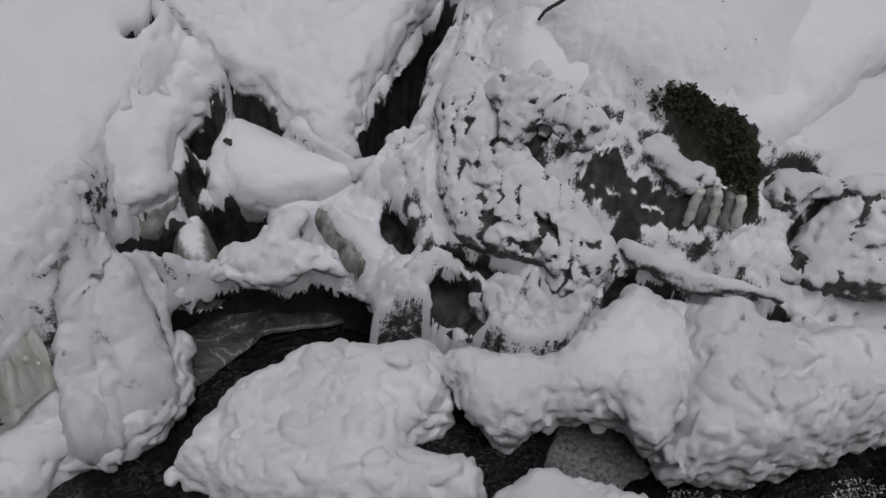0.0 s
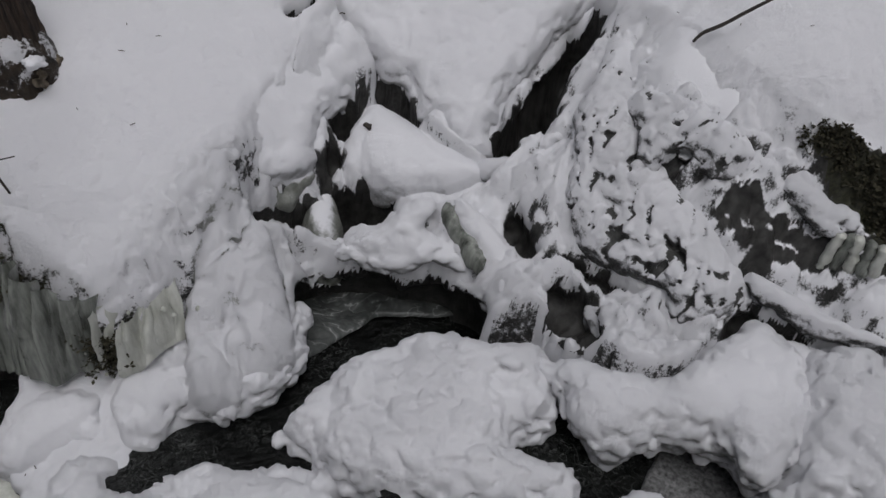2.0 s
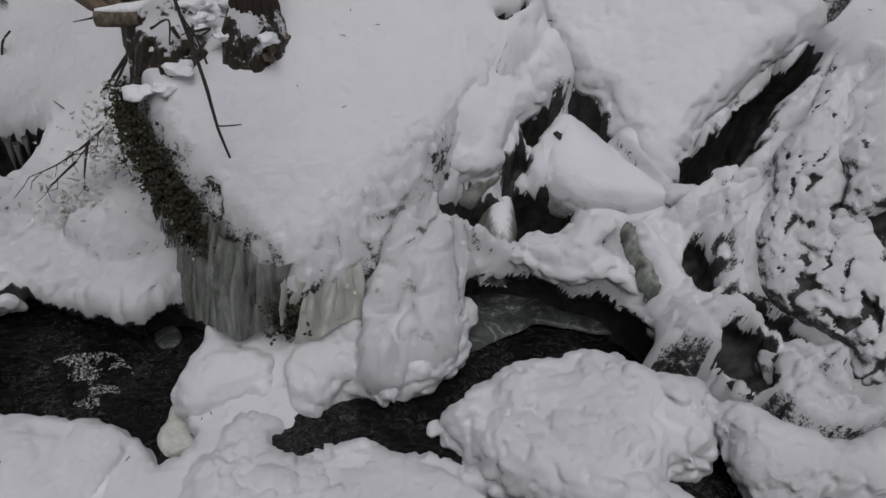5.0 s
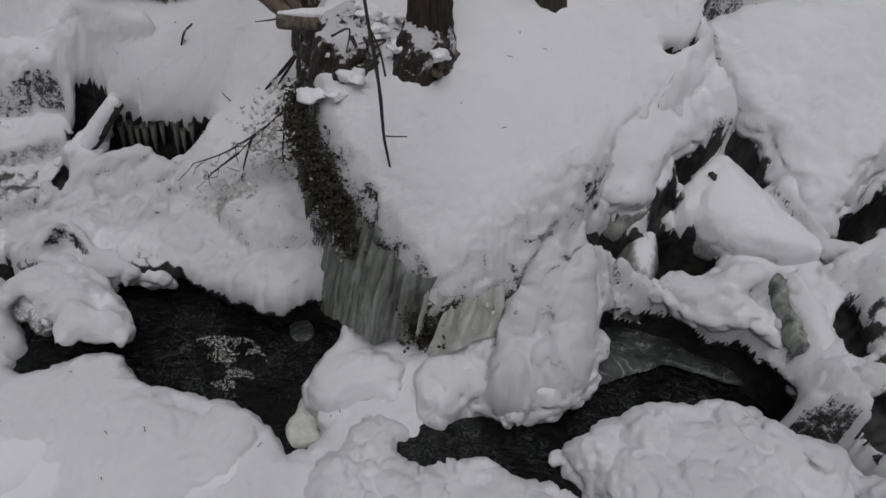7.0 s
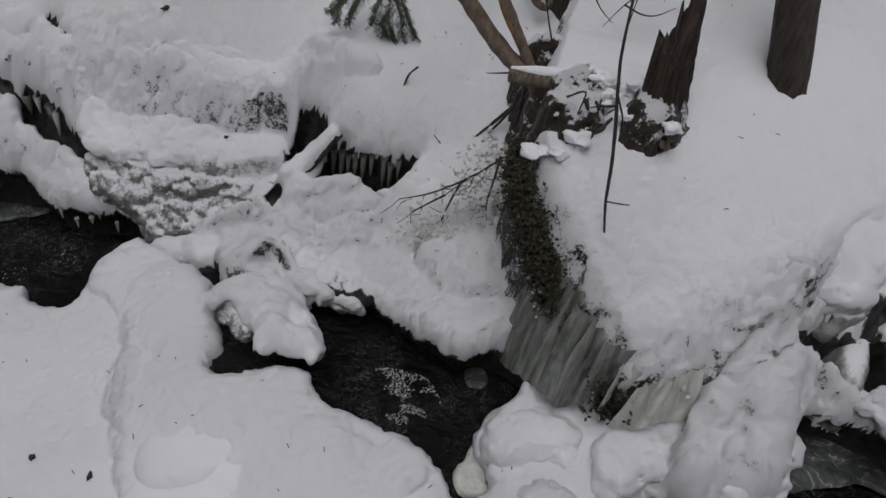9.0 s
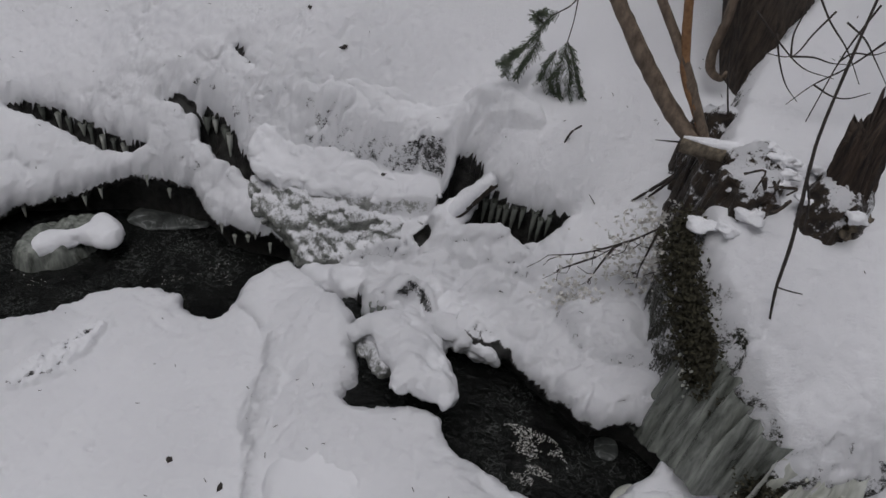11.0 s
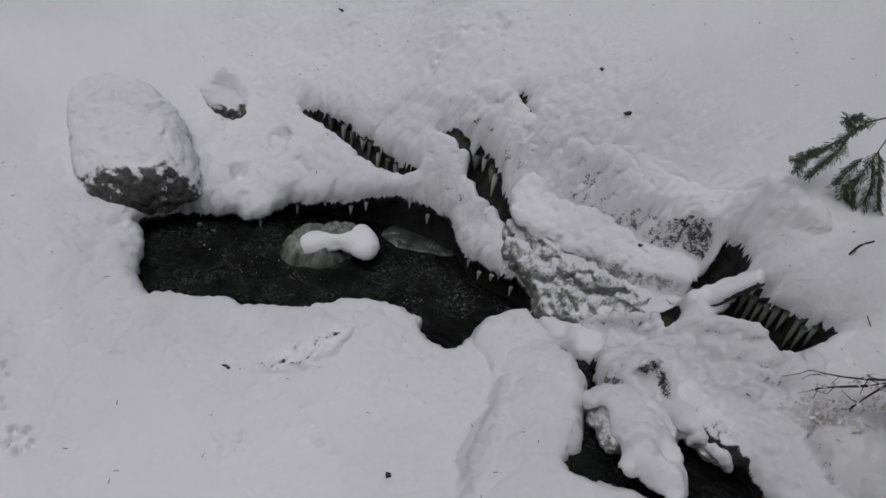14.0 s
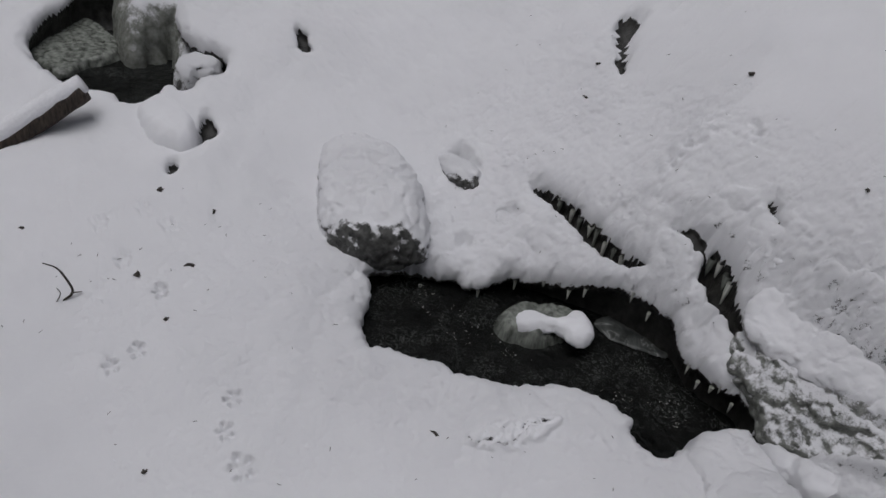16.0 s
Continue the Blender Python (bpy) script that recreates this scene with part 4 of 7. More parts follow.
BARE_OR_SHADE[w] -= 1.3 * np.clip((d - 0.022 + 0.02 * rough(GX[w], GY[w], 0.05)) / 0.012, 0, 1) * np.clip((0.12 - d) / 0.03, 0, 1) * np.clip((GX[w] - 0.3) / 0.08, 0, 1) * (GY[w] < 1.45)
APRON = [
    (0.487, 0.961), (0.518, 1.11), (0.594, 1.19), (0.65, 1.2), (0.7, 1.16), (0.725, 1.08), (0.721, 0.999),
    (0.715, 0.921), (0.656, 0.85), (0.552, 0.87), (0.486, 0.909),
]
pillow(APRON, lambda x, y: 0.31 + 0.75 * (y - 0.98) + 0.04 * lumps(x, y, 0.09, 4) + 0.02 * rough(x, y, 0.05), 0.07, 0.07, tone=0.8, snowy=True)
knobbly([
    (0.723, 1.31), (0.909, 1.33), (1.22, 1.07), (1.27, 0.849), (1.23, 0.691), (1.06, 0.778), (0.698, 1.1), (0.696, 1.2),
], 0.07, 0.022, seed=22)
knobbly([
    (-0.946, 1.51), (-0.194, 1.67), (0.064, 1.39), (0.146, 1.23), (-0.0558, 1.14), (-0.319, 1.27), (-0.596, 1.28),
], 0.09, 0.016, seed=23)
knobbly([
    (0.373, 1.18), (0.685, 1.3), (0.86, 1.3), (1.13, 1.55), (1.11, 1.45), (0.915, 1.35), (0.847, 1.17), (0.654, 1.09),
    (0.633, 1.11),
], 0.045, 0.016, seed=24)
knobbly([
    (1.09, 1.44), (1.31, 1.24), (1.46, 1.36), (1.57, 1.41), (1.54, 1.31), (1.4, 1.25), (1.26, 1.15), (1.19, 1.24),
    (1.13, 1.35),
], 0.05, 0.022, seed=25)
# the dark rock bed under the snow masses
ROCK_BED = [
    (0.7, 1.2), (0.86, 1.42), (0.96, 1.56), (1.15, 1.6), (1.58, 1.46), (1.66, 1.2), (1.66, 0.95), (1.78, 0.72), (1.98, 0.45),
    (2.14, 0.3), (2.05, 0.1), (1.7, 0.35), (1.5, 0.52), (1.3, 0.55), (1.2, 0.7), (1.18, 0.9), (1.0, 1.08), (0.8, 1.14),
]
w = window(ROCK_BED, 0.05)
bed = np.clip(depth_in(ROCK_BED, GX[w], GY[w]) / 0.05, 0, 1)
H[w] -= bed * (0.085 - 0.03 * lumps(GX[w], GY[w], 0.09, 40) - 0.015 * lumps(GX[w], GY[w], 0.035, 41))
BARE_OR_SHADE[w] = np.maximum(BARE_OR_SHADE[w], np.clip(0.3 + 0.7 * rough(GX[w], GY[w], 0.035), 0, 0.7) * bed)


def slope_at(key, x, y):
    a, b, c = SLOPES[key]
    return a + b * x + c * y


def sink(key, outline, by, spread=0.0, floor=None, beside=None):
    """Keeps the ground below a snow mass that lies on it; spread: and so far round it, near the water beside."""
    w = window(outline, 0.08)
    d = depth_in(outline, GX[w], GY[w])
    low = slope_at(key, GX[w], GY[w]) - by if floor is None else floor
    near = 1.0 if beside is None else depth_in(beside, GX[w], GY[w]) > -0.1
    H[w] = np.where((d > -spread) & (near > 0), np.minimum(H[w], low), H[w])


for key, outline, by in (("DOME", DOME, 0.1), ("SLAB", SLAB, 0.1), ("CONE", CONE, 0.06), ("CLIFF_EAST", CLIFF_EAST, 0.06), ("LEDGE_UPPER", LEDGE_UPPER, 0.07),
                         ("CLIFF_FOOT", CLIFF_FOOT, 0.06), ("LOBE", LOBE, 0.08), ("PUFF_EAST", PUFF_EAST, 0.08), ("HUMP", HUMP, 0.035), ("TONGUE_UPPER", TONGUE_UPPER, 0.03), ("ICE_FACE", ICE_FACE, 0.07), ("CLUMPS", CLUMPS, 0.05)):
    sink(key, outline, by)
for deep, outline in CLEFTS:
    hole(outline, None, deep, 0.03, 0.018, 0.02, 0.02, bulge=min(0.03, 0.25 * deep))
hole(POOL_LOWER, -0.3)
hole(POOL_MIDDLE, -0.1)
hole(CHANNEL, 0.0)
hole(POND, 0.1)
sink("LOBE", LOBE, 0, 0.05, 0.2, POND)
sink("PUFF_EAST", PUFF_EAST, 0, 0.04, 0.2, POND)
sink("ISLAND", ISLAND, 0, 0.03, 0.13)
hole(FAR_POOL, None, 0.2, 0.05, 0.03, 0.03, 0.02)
# a bare scar and the paw prints in the near snow
knobbly([
    (-1.39, 0.858), (-1.37, 0.922), (-1.33, 1.04), (-1.29, 1.11), (-1.26, 1.08), (-1.29, 0.977), (-1.32, 0.9), (-1.37, 0.856),
], 0.02, 0.02, 0.015, 20, 0.9)
PRINTS = [
    (-1.69, 0.302), (-1.8, 0.31), (-1.87, 0.366), (-2.27, 0.328), (-2.14, 0.201), (-2.14, 0.124), (-2.42, 0.276), (-2.58, 0.262),
    (-2.47, 0.44), (-2.57, 0.398),
]
OLD_PRINTS = [
    (-1.28, 0.672), (-1.3, 0.63), (-1.15, 0.816), (-1.66, 1.8), (-1.64, 1.82), (-1.63, 1.86), (-1.61, 1.89), (-1.52, 1.93),
    (-1.49, 1.95),
]
for k, (px, py) in enumerate(PRINTS):
    size = 0.03 if k == 0 else 0.021
    for a in range(5):
        ang = 0.5 + 1.25 * a
        dent(px + size * math.cos(ang), py + size * 0.9 * math.sin(ang), size * 0.38, 0.016)
    dent(px, py, size * 0.6, 0.012)
for px, py in OLD_PRINTS:
    for a in range(7):
        dent(px + RNG.uniform(-0.035, 0.035), py + RNG.uniform(-0.03, 0.03), RNG.uniform(0.008, 0.014), RNG.uniform(-0.008, 0.012))
TONE[(GX > 0.41) & (GX < 1.15) & (TONE == 0.5)] = 0.0
P = np.stack([GX + SX, GY + SY, H], -1)
P = eased(P, 4)
SLOPE = np.clip(1.7 * (0.8 - grid_normals(P)[..., 2]), 0, 1)
CRUST = (1 - np.clip(BARE_OR_SHADE, 0, 1)) * np.clip(0.14 + 0.15 * np.clip(rough(GX, GY, 0.4, 2) * 2 - 0.2, 0, 1) + 0.5 * SLOPE + 0.35 * RUGGED + 0.25 * NEARBY, 0, 0.85)
JX, JY = GX + 0.012 * rough(GX, GY, 0.03), GY + 0.012 * rough(GX + 5, GY, 0.03)
P = P + (grid_normals(P) * (CRUST * (0.014 * (lumps(JX, JY, 0.055, 50) - 0.6) + 0.009 * (lumps(JX, JY, 0.026, 51) - 0.6) + 0.005 * noise3(P + 5, 0.012)) + 0.001 * noise3(P, 0.009))[..., None])
ground = tagged(sheet("ground", XS, YS, H, SNOW, masks={"bare": BARE_OR_SHADE, "tone": TONE, "crust": CRUST}, points=P),
                "snow-covered stream banks over dark rock, with shade coloured into the hollows", "ground", kind="structure")


def water_sheet(name, outline, z, label):
    p = np.array(outline)
    (x0, y0), (x1, y1) = p.min(0) - 0.12, p.max(0) + 0.12
    xs, ys = np.arange(x0, x1, 0.012), np.arange(y0, y1, 0.012)
    gx, gy = np.meshgrid(xs, ys, indexing="ij")
    return tagged(sheet(name, xs, ys, z + 0.004 * rough(gx, gy, 0.07), WATER, depth_in(outline, gx, gy) > -0.09), label, "water", kind="structure")


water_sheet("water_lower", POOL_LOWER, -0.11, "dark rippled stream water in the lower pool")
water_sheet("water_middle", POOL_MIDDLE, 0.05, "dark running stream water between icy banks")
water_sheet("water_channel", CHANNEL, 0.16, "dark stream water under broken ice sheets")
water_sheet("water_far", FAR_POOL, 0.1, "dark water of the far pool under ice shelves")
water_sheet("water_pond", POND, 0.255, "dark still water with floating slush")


def mound(name, outline, top, edge, material, label, category, floor=-0.1, wobble=0.01, step=0.005, group="", rug=1.0):
    """A snow-capped mass of its own on a plan outline; top(x, y) is its crest."""
    p = np.array(outline)
    (x0, y0), (x1, y1) = p.min(0) - 0.04, p.max(0) + 0.04
    xs, ys = np.arange(x0, x1, step), np.arange(y0, y1, step)
    gx, gy = np.meshgrid(xs, ys, indexing="ij")
    d0 = depth_in(outline, gx, gy)
    d = d0 + wobble * rough(gx, gy, 0.05)
    ux, uy = np.gradient(d0, xs, ys)
    t = top(gx, gy)
    m, move = arch(d, max(edge, 0.07), edge)
    z = floor + (t - floor) * m
    p = eased(snapped(np.stack([gx + move * ux, gy + move * uy, z], -1), d, ux, uy, step), 5)
    p = p + grid_normals(p) * (rug * (0.016 * (lumps(gx, gy, 0.06, 60) - 0.6) + 0.01 * (lumps(gx, gy, 0.028, 61) - 0.6) + 0.005 * noise3(p + 5, 0.014) + 0.003 * noise3(p, 0.0085)))[..., None]
    return tagged(sheet(name, xs, ys, z, material, d > -step, points=p, masks={"crust": np.full(d.shape, 0.5 * rug) + 0.4 * rough(gx, gy, 0.12) * rug}), label, category, group)



def blurred(f, reach, times=2):
    """A grid evened out over reach cells each way."""
    for _ in range(times):
        for ax in (0, 1):
            pad = [(0, 0), (0, 0)]
            pad[ax] = (reach + 1, reach)
            c = np.cumsum(np.pad(f, pad, mode="edge"), axis=ax)
            n = f.shape[ax]
            f = (np.take(c, np.arange(2 * reach + 1, 2 * reach + 1 + n), ax) - np.take(c, np.arange(n), ax)) / (2 * reach + 1)
    return f


def lumps_in_space(p, size, seed=0):
    """Rounded clumps, 0 in the joints to 1 on the tops, at an array of points."""
    g = p / size + 3.7 * seed
    cell = np.floor(g).astype(int)
    near = np.full(len(p), 9.0)
    for i in (-1, 0, 1):
        for j in (-1, 0, 1):
            for k in (-1, 0, 1):
                c = cell + (i, j, k)
                x, y, z = (c % 64).T
                spot = c + 0.5 + 0.45 * np.stack([CUBE[x, y, z], CUBE[y, z, x], CUBE[z, x, (y + 31) % 64]], 1)
                near = np.minimum(near, ((g - spot) ** 2).sum(1))
    return np.clip(1 - near / 0.6, 0, 1) ** 0.5


def skin(f, lo, step):
    """The closed surface where a field on a grid changes sign (minus is inside): its corners and its quads."""
    inside = f < 0
    count = np.zeros(tuple(n - 1 for n in f.shape), np.int8)
    corners = [(i, j, k) for i in (0, 1) for j in (0, 1) for k in (0, 1)]
    for i, j, k in corners:
        count += inside[i : i + count.shape[0], j : j + count.shape[1], k : k + count.shape[2]]
    cells = np.argwhere((count > 0) & (count < 8))
    number = np.full(count.shape, -1)
    number[tuple(cells.T)] = np.arange(len(cells))
    total, hits = np.zeros((len(cells), 3)), np.zeros(len(cells))
    for ca in corners:
        for ax in range(3):
            if ca[ax]:
                continue
            cb = tuple(1 if n == ax else ca[n] for n in range(3))
            fa, fb = f[tuple((cells + ca).T)], f[tuple((cells + cb).T)]
            cut = (fa < 0) != (fb < 0)
            at = np.where(cut, fa / np.where(cut, fa - fb, 1), 0)
            spot = np.array(ca, float) + at[:, None] * np.eye(3)[ax]
            total += np.where(cut[:, None], spot, 0)
            hits += cut
    corner_places = lo + (cells + total / hits[:, None]) * step
    quads = []
    for ax in range(3):
        b, c = (ax + 1) % 3, (ax + 2) % 3
        first, second = [slice(None)] * 3, [slice(None)] * 3
        first[ax], second[ax] = slice(0, -1), slice(1, None)
        cut = np.argwhere(inside[tuple(first)] != inside[tuple(second)])
        cut = cut[(cut[:, b] > 0) & (cut[:, c] > 0) & (cut[:, b] < f.shape[b] - 1) & (cut[:, c] < f.shape[c] - 1)]
        eb, ec = np.eye(3, dtype=int)[b], np.eye(3, dtype=int)[c]
        q = np.stack([number[tuple((cut - o).T)] for o in (eb + ec, ec, 0 * eb, eb)], 1)
        turned = ~inside[tuple(cut.T)]
        q[turned] = q[turned][:, ::-1]
        quads.append(q)
    return corner_places, np.concatenate(quads)


def solid(name, co, quads, material, masks):
    me = bpy.data.meshes.new(name)
    me.vertices.add(len(co))
    me.vertices.foreach_set("co", co.ravel().astype(np.float32))
    me.loops.add(len(quads) * 4)
    me.loops.foreach_set("vertex_index", quads.ravel().astype(np.int32))
    me.polygons.add(len(quads))
    me.polygons.foreach_set("loop_start", np.arange(0, len(quads) * 4, 4, dtype=np.int32))
    me.polygons.foreach_set("loop_total", np.full(len(quads), 4, dtype=np.int32))
    me.polygons.foreach_set("use_smooth", np.ones(len(quads), bool))
    me.update(calc_edges=True)
    me.materials.append(material)
    for key, values in masks.items():
        me.attributes.new(key, "FLOAT", "POINT").data.foreach_set("value", values.astype(np.float32))
    return new(name, me)


def cushion(name, key, outline, material, label, category, thick=0.1, edge=0.06, bulge=0.03, rug=0.5, lump=(0.12, 0.02, 1), fine=0.0, dimple=None, calm=0.25, foot=None, step=0.006):
    """A thick snow mass with a round, overhanging rim, built square to the slope that it lies on. lump: size, height
    and seed of its broad lumps; fine: height of small ones; dimple: length, width, depth and turn of rows of pits,
    coloured darker at the bottom;
    calm: how rough its middle is, against 1 at the rim; foot: how far up the bare rock shows, and on which side."""
    a, b, c = SLOPES[key]
    up = np.array((-b, -c, 1.0)) / math.sqrt(1 + b * b + c * c)
    u = np.array((1.0, 0.0, b)) / math.sqrt(1 + b * b)
    v = np.cross(up, u)
    p = np.array(outline, float)
    p = np.c_[p, a + b * p[:, 0] + c * p[:, 1]]
    origin = p.mean(0)
    flat = np.stack([(p - origin) @ u, (p - origin) @ v], 1)
    lo, hi = flat.min(0) - 0.04, flat.max(0) + 0.04
    xs, ys = np.arange(lo[0], hi[0], step), np.arange(lo[1], hi[1], step)
    gx, gy = np.meshgrid(xs, ys, indexing="ij")
    d0 = depth_in(flat, gx, gy)
    d = d0 + 0.01 * rough(gx + lump[2], gy, 0.07)
    size, high, seed = lump
    wx, wy = gx + 0.3 * size * rough(gx, gy, size), gy + 0.3 * size * rough(gx + 7, gy, size)
    deep = float(d0.max())
    soft = blurred(d0, max(2, int(0.35 * deep / step)))
    t = bulge * (dome(soft, max(0.1, 0.8 * deep)) - 0.6) + high * (lumps(wx, wy, size, seed) - 0.6) + 0.6 * high * rough(gx + seed, gy, 1.6 * size)
    t = blurred(t, 2, 1)
    bare = np.zeros_like(t)
    if dimple:
        long, wide, pit_deep, turn = dimple
        cs, sn = math.cos(turn), math.sin(turn)
        rx, ry = (wx * cs + wy * sn) / long, (-wx * sn + wy * cs) / wide
        pit = 1 - lumps(rx + 0.25 * rough(gx, gy, 0.1), ry + 0.25 * rough(gx + 3, gy, 0.1), 1.0, seed + 5)
        pit = np.clip((pit - 0.25) / 0.45, 0, 1)
        t = t - pit_deep * pit
        bare = 2.4 * np.clip((pit - 0.58) / 0.35, 0, 1)
    if foot:
        reach, fx, fy = foot
        ux, uy = np.gradient(blurred(d0, 3), xs, ys)
        facing = -(ux * (u[0] * fx + u[1] * fy) + uy * (v[0] * fx + v[1] * fy))
        low_side = np.clip(2.5 * facing - 0.8 + 0.4 * rough(gx, gy, 0.05), 0, 1) * np.clip((reach - d) / 0.02 + 0.8 * rough(gx, gy, 0.03), 0, 1)
        bare = np.maximum(bare, low_side * np.clip(1.7 + 1.6 * rough(gx + 4, gy, 0.022), 0, 3))
    zs = np.arange(-thick - 2 * step, float(t.max()) + 0.03, step)
    level = zs[None, None, :] - (t - edge)[:, :, None]
    inwards = d[:, :, None] - 0.3 * np.clip(-level - 0.3 * edge, 0, 0.06)
    out = np.maximum(edge - inwards, 0)
    f = np.sqrt(out * out + np.maximum(level, 0) ** 2) - edge
    f = np.maximum(f, -thick - zs[None, None, :])
    rim = np.clip(1 - d / 0.12, calm, 1) * rug
    close = np.argwhere(np.abs(f) < 0.035)
    q = np.stack([xs[close[:, 0]], ys[close[:, 1]], zs[close[:, 2]]], 1)
    n3 = np.stack([noise3(q, 0.05), noise3(q + 9, 0.05), noise3(q + 17, 0.05)], 1)
    w3 = q + 0.012 * n3
    r = rim[close[:, 0], close[:, 1]]
    add = 0.018 * (lumps_in_space(w3, 0.065, seed) - 0.65) + (0.011 + fine) * (lumps_in_space(w3, 0.03, seed + 1) - 0.6) + 0.005 * noise3(q + 5, 0.014)
    f[tuple(close.T)] -= r * add
    co, quads = skin(f, np.array((xs[0], ys[0], zs[0])), step)
    ix = np.clip(np.rint((co[:, 0] - xs[0]) / step).astype(int), 0, len(xs) - 1)
    iy = np.clip(np.rint((co[:, 1] - ys[0]) / step).astype(int), 0, len(ys) - 1)
    crust = np.clip(rim * (0.6 + 0.5 * rough(gx, gy, 0.12)), 0, 1)[ix, iy]
    place = origin + co[:, :1] * u + co[:, 1:2] * v + co[:, 2:] * up
    return tagged(solid(name, place, quads, material, {"crust": crust, "bare": bare[ix, iy]}), label, category)


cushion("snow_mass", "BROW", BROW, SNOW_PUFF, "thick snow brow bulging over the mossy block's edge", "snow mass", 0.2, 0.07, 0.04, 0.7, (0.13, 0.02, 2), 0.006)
cushion("ice_bulge", "BROW_ICE", BROW_ICE, SNOW_ICE, "grey bulging ice under the snow brow", "ice", 0.2, 0.05, 0.04, 0.6, (0.07, 0.02, 3))
cushion("snow_mass", "DOME", DOME, SNOW_PUFF, "smooth domed snow cushion spanning dark gaps", "snow mass", 0.11, 0.07, 0.06, 0.45, (0.25, 0.015, 4))
cushion("snow_mass", "SLAB", SLAB, SNOW_PUFF, "deep snow slab sloping down between two clefts", "snow mass", 0.14, 0.06, 0.04, 0.6, (0.16, 0.02, 5), 0.006, calm=0.45)
cushion("snow_rib", "BRIDGE", BRIDGE, SNOW_PUFF, "narrow snow rib bridging the cleft", "snow rib", 0.06, 0.03, 0.01, 0.6, (0.06, 0.01, 6), step=0.005)
cushion("ice_slab", "RIB_ICE", RIB_ICE, ICE, "grey-green ice panel under a snow rib", "ice slab", 0.03, 0.02, 0.01, 0.4, (0.04, 0.012, 7), step=0.005)
cushion("snow_rib", "RIB", RIB, SNOW_PUFF, "slanting snow rib capping an ice panel", "snow rib", 0.06, 0.025, 0.015, 0.4, (0.06, 0.008, 8), step=0.005)
cushion("snow_mass", "LEDGE_UPPER", LEDGE_UPPER, SNOW_PUFF, "snow ledge hanging over the iced channel", "snow mass", 0.06, 0.035, 0.015, 0.6, (0.09, 0.02, 9), 0.006)
cushion("snowy_rock", "CONE", CONE, SNOW_CLIFF, "steep rock face plastered with rows of snow clumps and dark pits", "rock", 0.16, 0.06, 0.09, 0.7, (0.14, 0.015, 10), 0.004, (0.046, 0.021, 0.015, 0.35), 0.9, step=0.005)
cushion("snowy_rock", "CONE_FOOT", CONE_FOOT, SNOW_CLIFF, "low stone dusted with snow beside the channel", "rock", 0.09, 0.04, 0.02, 0.8, (0.06, 0.02, 11), 0.01)
cushion("snow_mass", "UPPER_FIELD", UPPER_FIELD, SNOW_PUFF, "broad smooth snowfield over the dark cliff", "snow mass", 0.1, 0.08, 0.03, 0.35, (0.22, 0.02, 12))
cushion("snowy_rock", "CLIFF_LEDGE", CLIFF_LEDGE, SNOW_CLIFF, "frosted rock ledge hung with ice", "rock", 0.06, 0.03, 0.01, 0.9, (0.05, 0.015, 13), 0.01)
cushion("snow_mass", "CLIFF_FOOT", CLIFF_FOOT, SNOW_CLIFF, "low snow step at the foot of the dark cliff", "snow mass", 0.05, 0.03, 0.015, 0.6, (0.07, 0.015, 14))
cushion("snowy_rock", "CLIFF_EAST", CLIFF_EAST, SNOW_CLIFF, "rough rock face thinly plastered with wind-blown snow", "rock", 0.12, 0.06, 0.04, 0.8, (0.09, 0.025, 15), 0.01, (0.07, 0.05, 0.016, 0.3), 0.9)
cushion("snowy_rock", "CLIFF_MID", CLIFF_MID, SNOW_CLIFF, "rough snow-plastered rock shoulder over the cliff", "rock", 0.1, 0.05, 0.03, 0.9, (0.09, 0.02, 37), 0.01, (0.06, 0.035, 0.018, 0.35), 0.9)
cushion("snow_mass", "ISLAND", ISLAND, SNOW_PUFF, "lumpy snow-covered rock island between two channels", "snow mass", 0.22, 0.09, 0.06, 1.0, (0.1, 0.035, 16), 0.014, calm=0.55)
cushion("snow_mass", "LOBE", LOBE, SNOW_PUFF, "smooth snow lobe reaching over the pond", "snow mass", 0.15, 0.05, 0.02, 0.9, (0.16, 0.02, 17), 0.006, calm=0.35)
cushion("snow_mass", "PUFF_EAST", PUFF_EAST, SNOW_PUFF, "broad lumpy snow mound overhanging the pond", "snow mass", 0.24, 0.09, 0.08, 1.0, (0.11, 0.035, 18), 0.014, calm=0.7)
cushion("snow_mass", "CHUTE", CHUTE, SNOW_PUFF, "rough snow chute below the ice panel", "snow mass", 0.08, 0.04, 0.015, 0.9, (0.06, 0.015, 19), 0.008, calm=0.7)
cushion("ice_bulge", "ICE_FACE", ICE_FACE, SNOW_GLAZE, "grey glazed ice face speckled with snow", "ice", 0.1, 0.04, 0.02, 0.9, (0.09, 0.025, 21), 0.01, calm=0.8)
cushion("snow_mass", "TONGUE_UPPER", TONGUE_UPPER, SNOW_PUFF, "smooth snow tongue lying over an ice face", "snow mass", 0.07, 0.035, 0.0, 0.7, (0.14, 0.014, 20), 0.006, calm=0.6)
cushion("snow_mass", "SLOPE_BAND", SLOPE_BAND, SNOW_PUFF, "pitted snow band along the slope over a grey crease", "snow mass", 0.06, 0.03, 0.015, 0.6, (0.1, 0.012, 29), 0.006, calm=0.7)
cushion("snow_mass", "CAVE_BROW", CAVE_BROW, SNOW_PUFF, "snow brow over a dark hollow hung with icicles", "snow mass", 0.05, 0.03, 0.015, 0.6, (0.09, 0.012, 22))
cushion("ice_bulge", "HUMP_ICE", HUMP_ICE, SNOW_GLAZE, "grey ice drooping under the forked snow hump", "ice", 0.05, 0.03, 0.02, 0.7, (0.04, 0.02, 36), step=0.005)
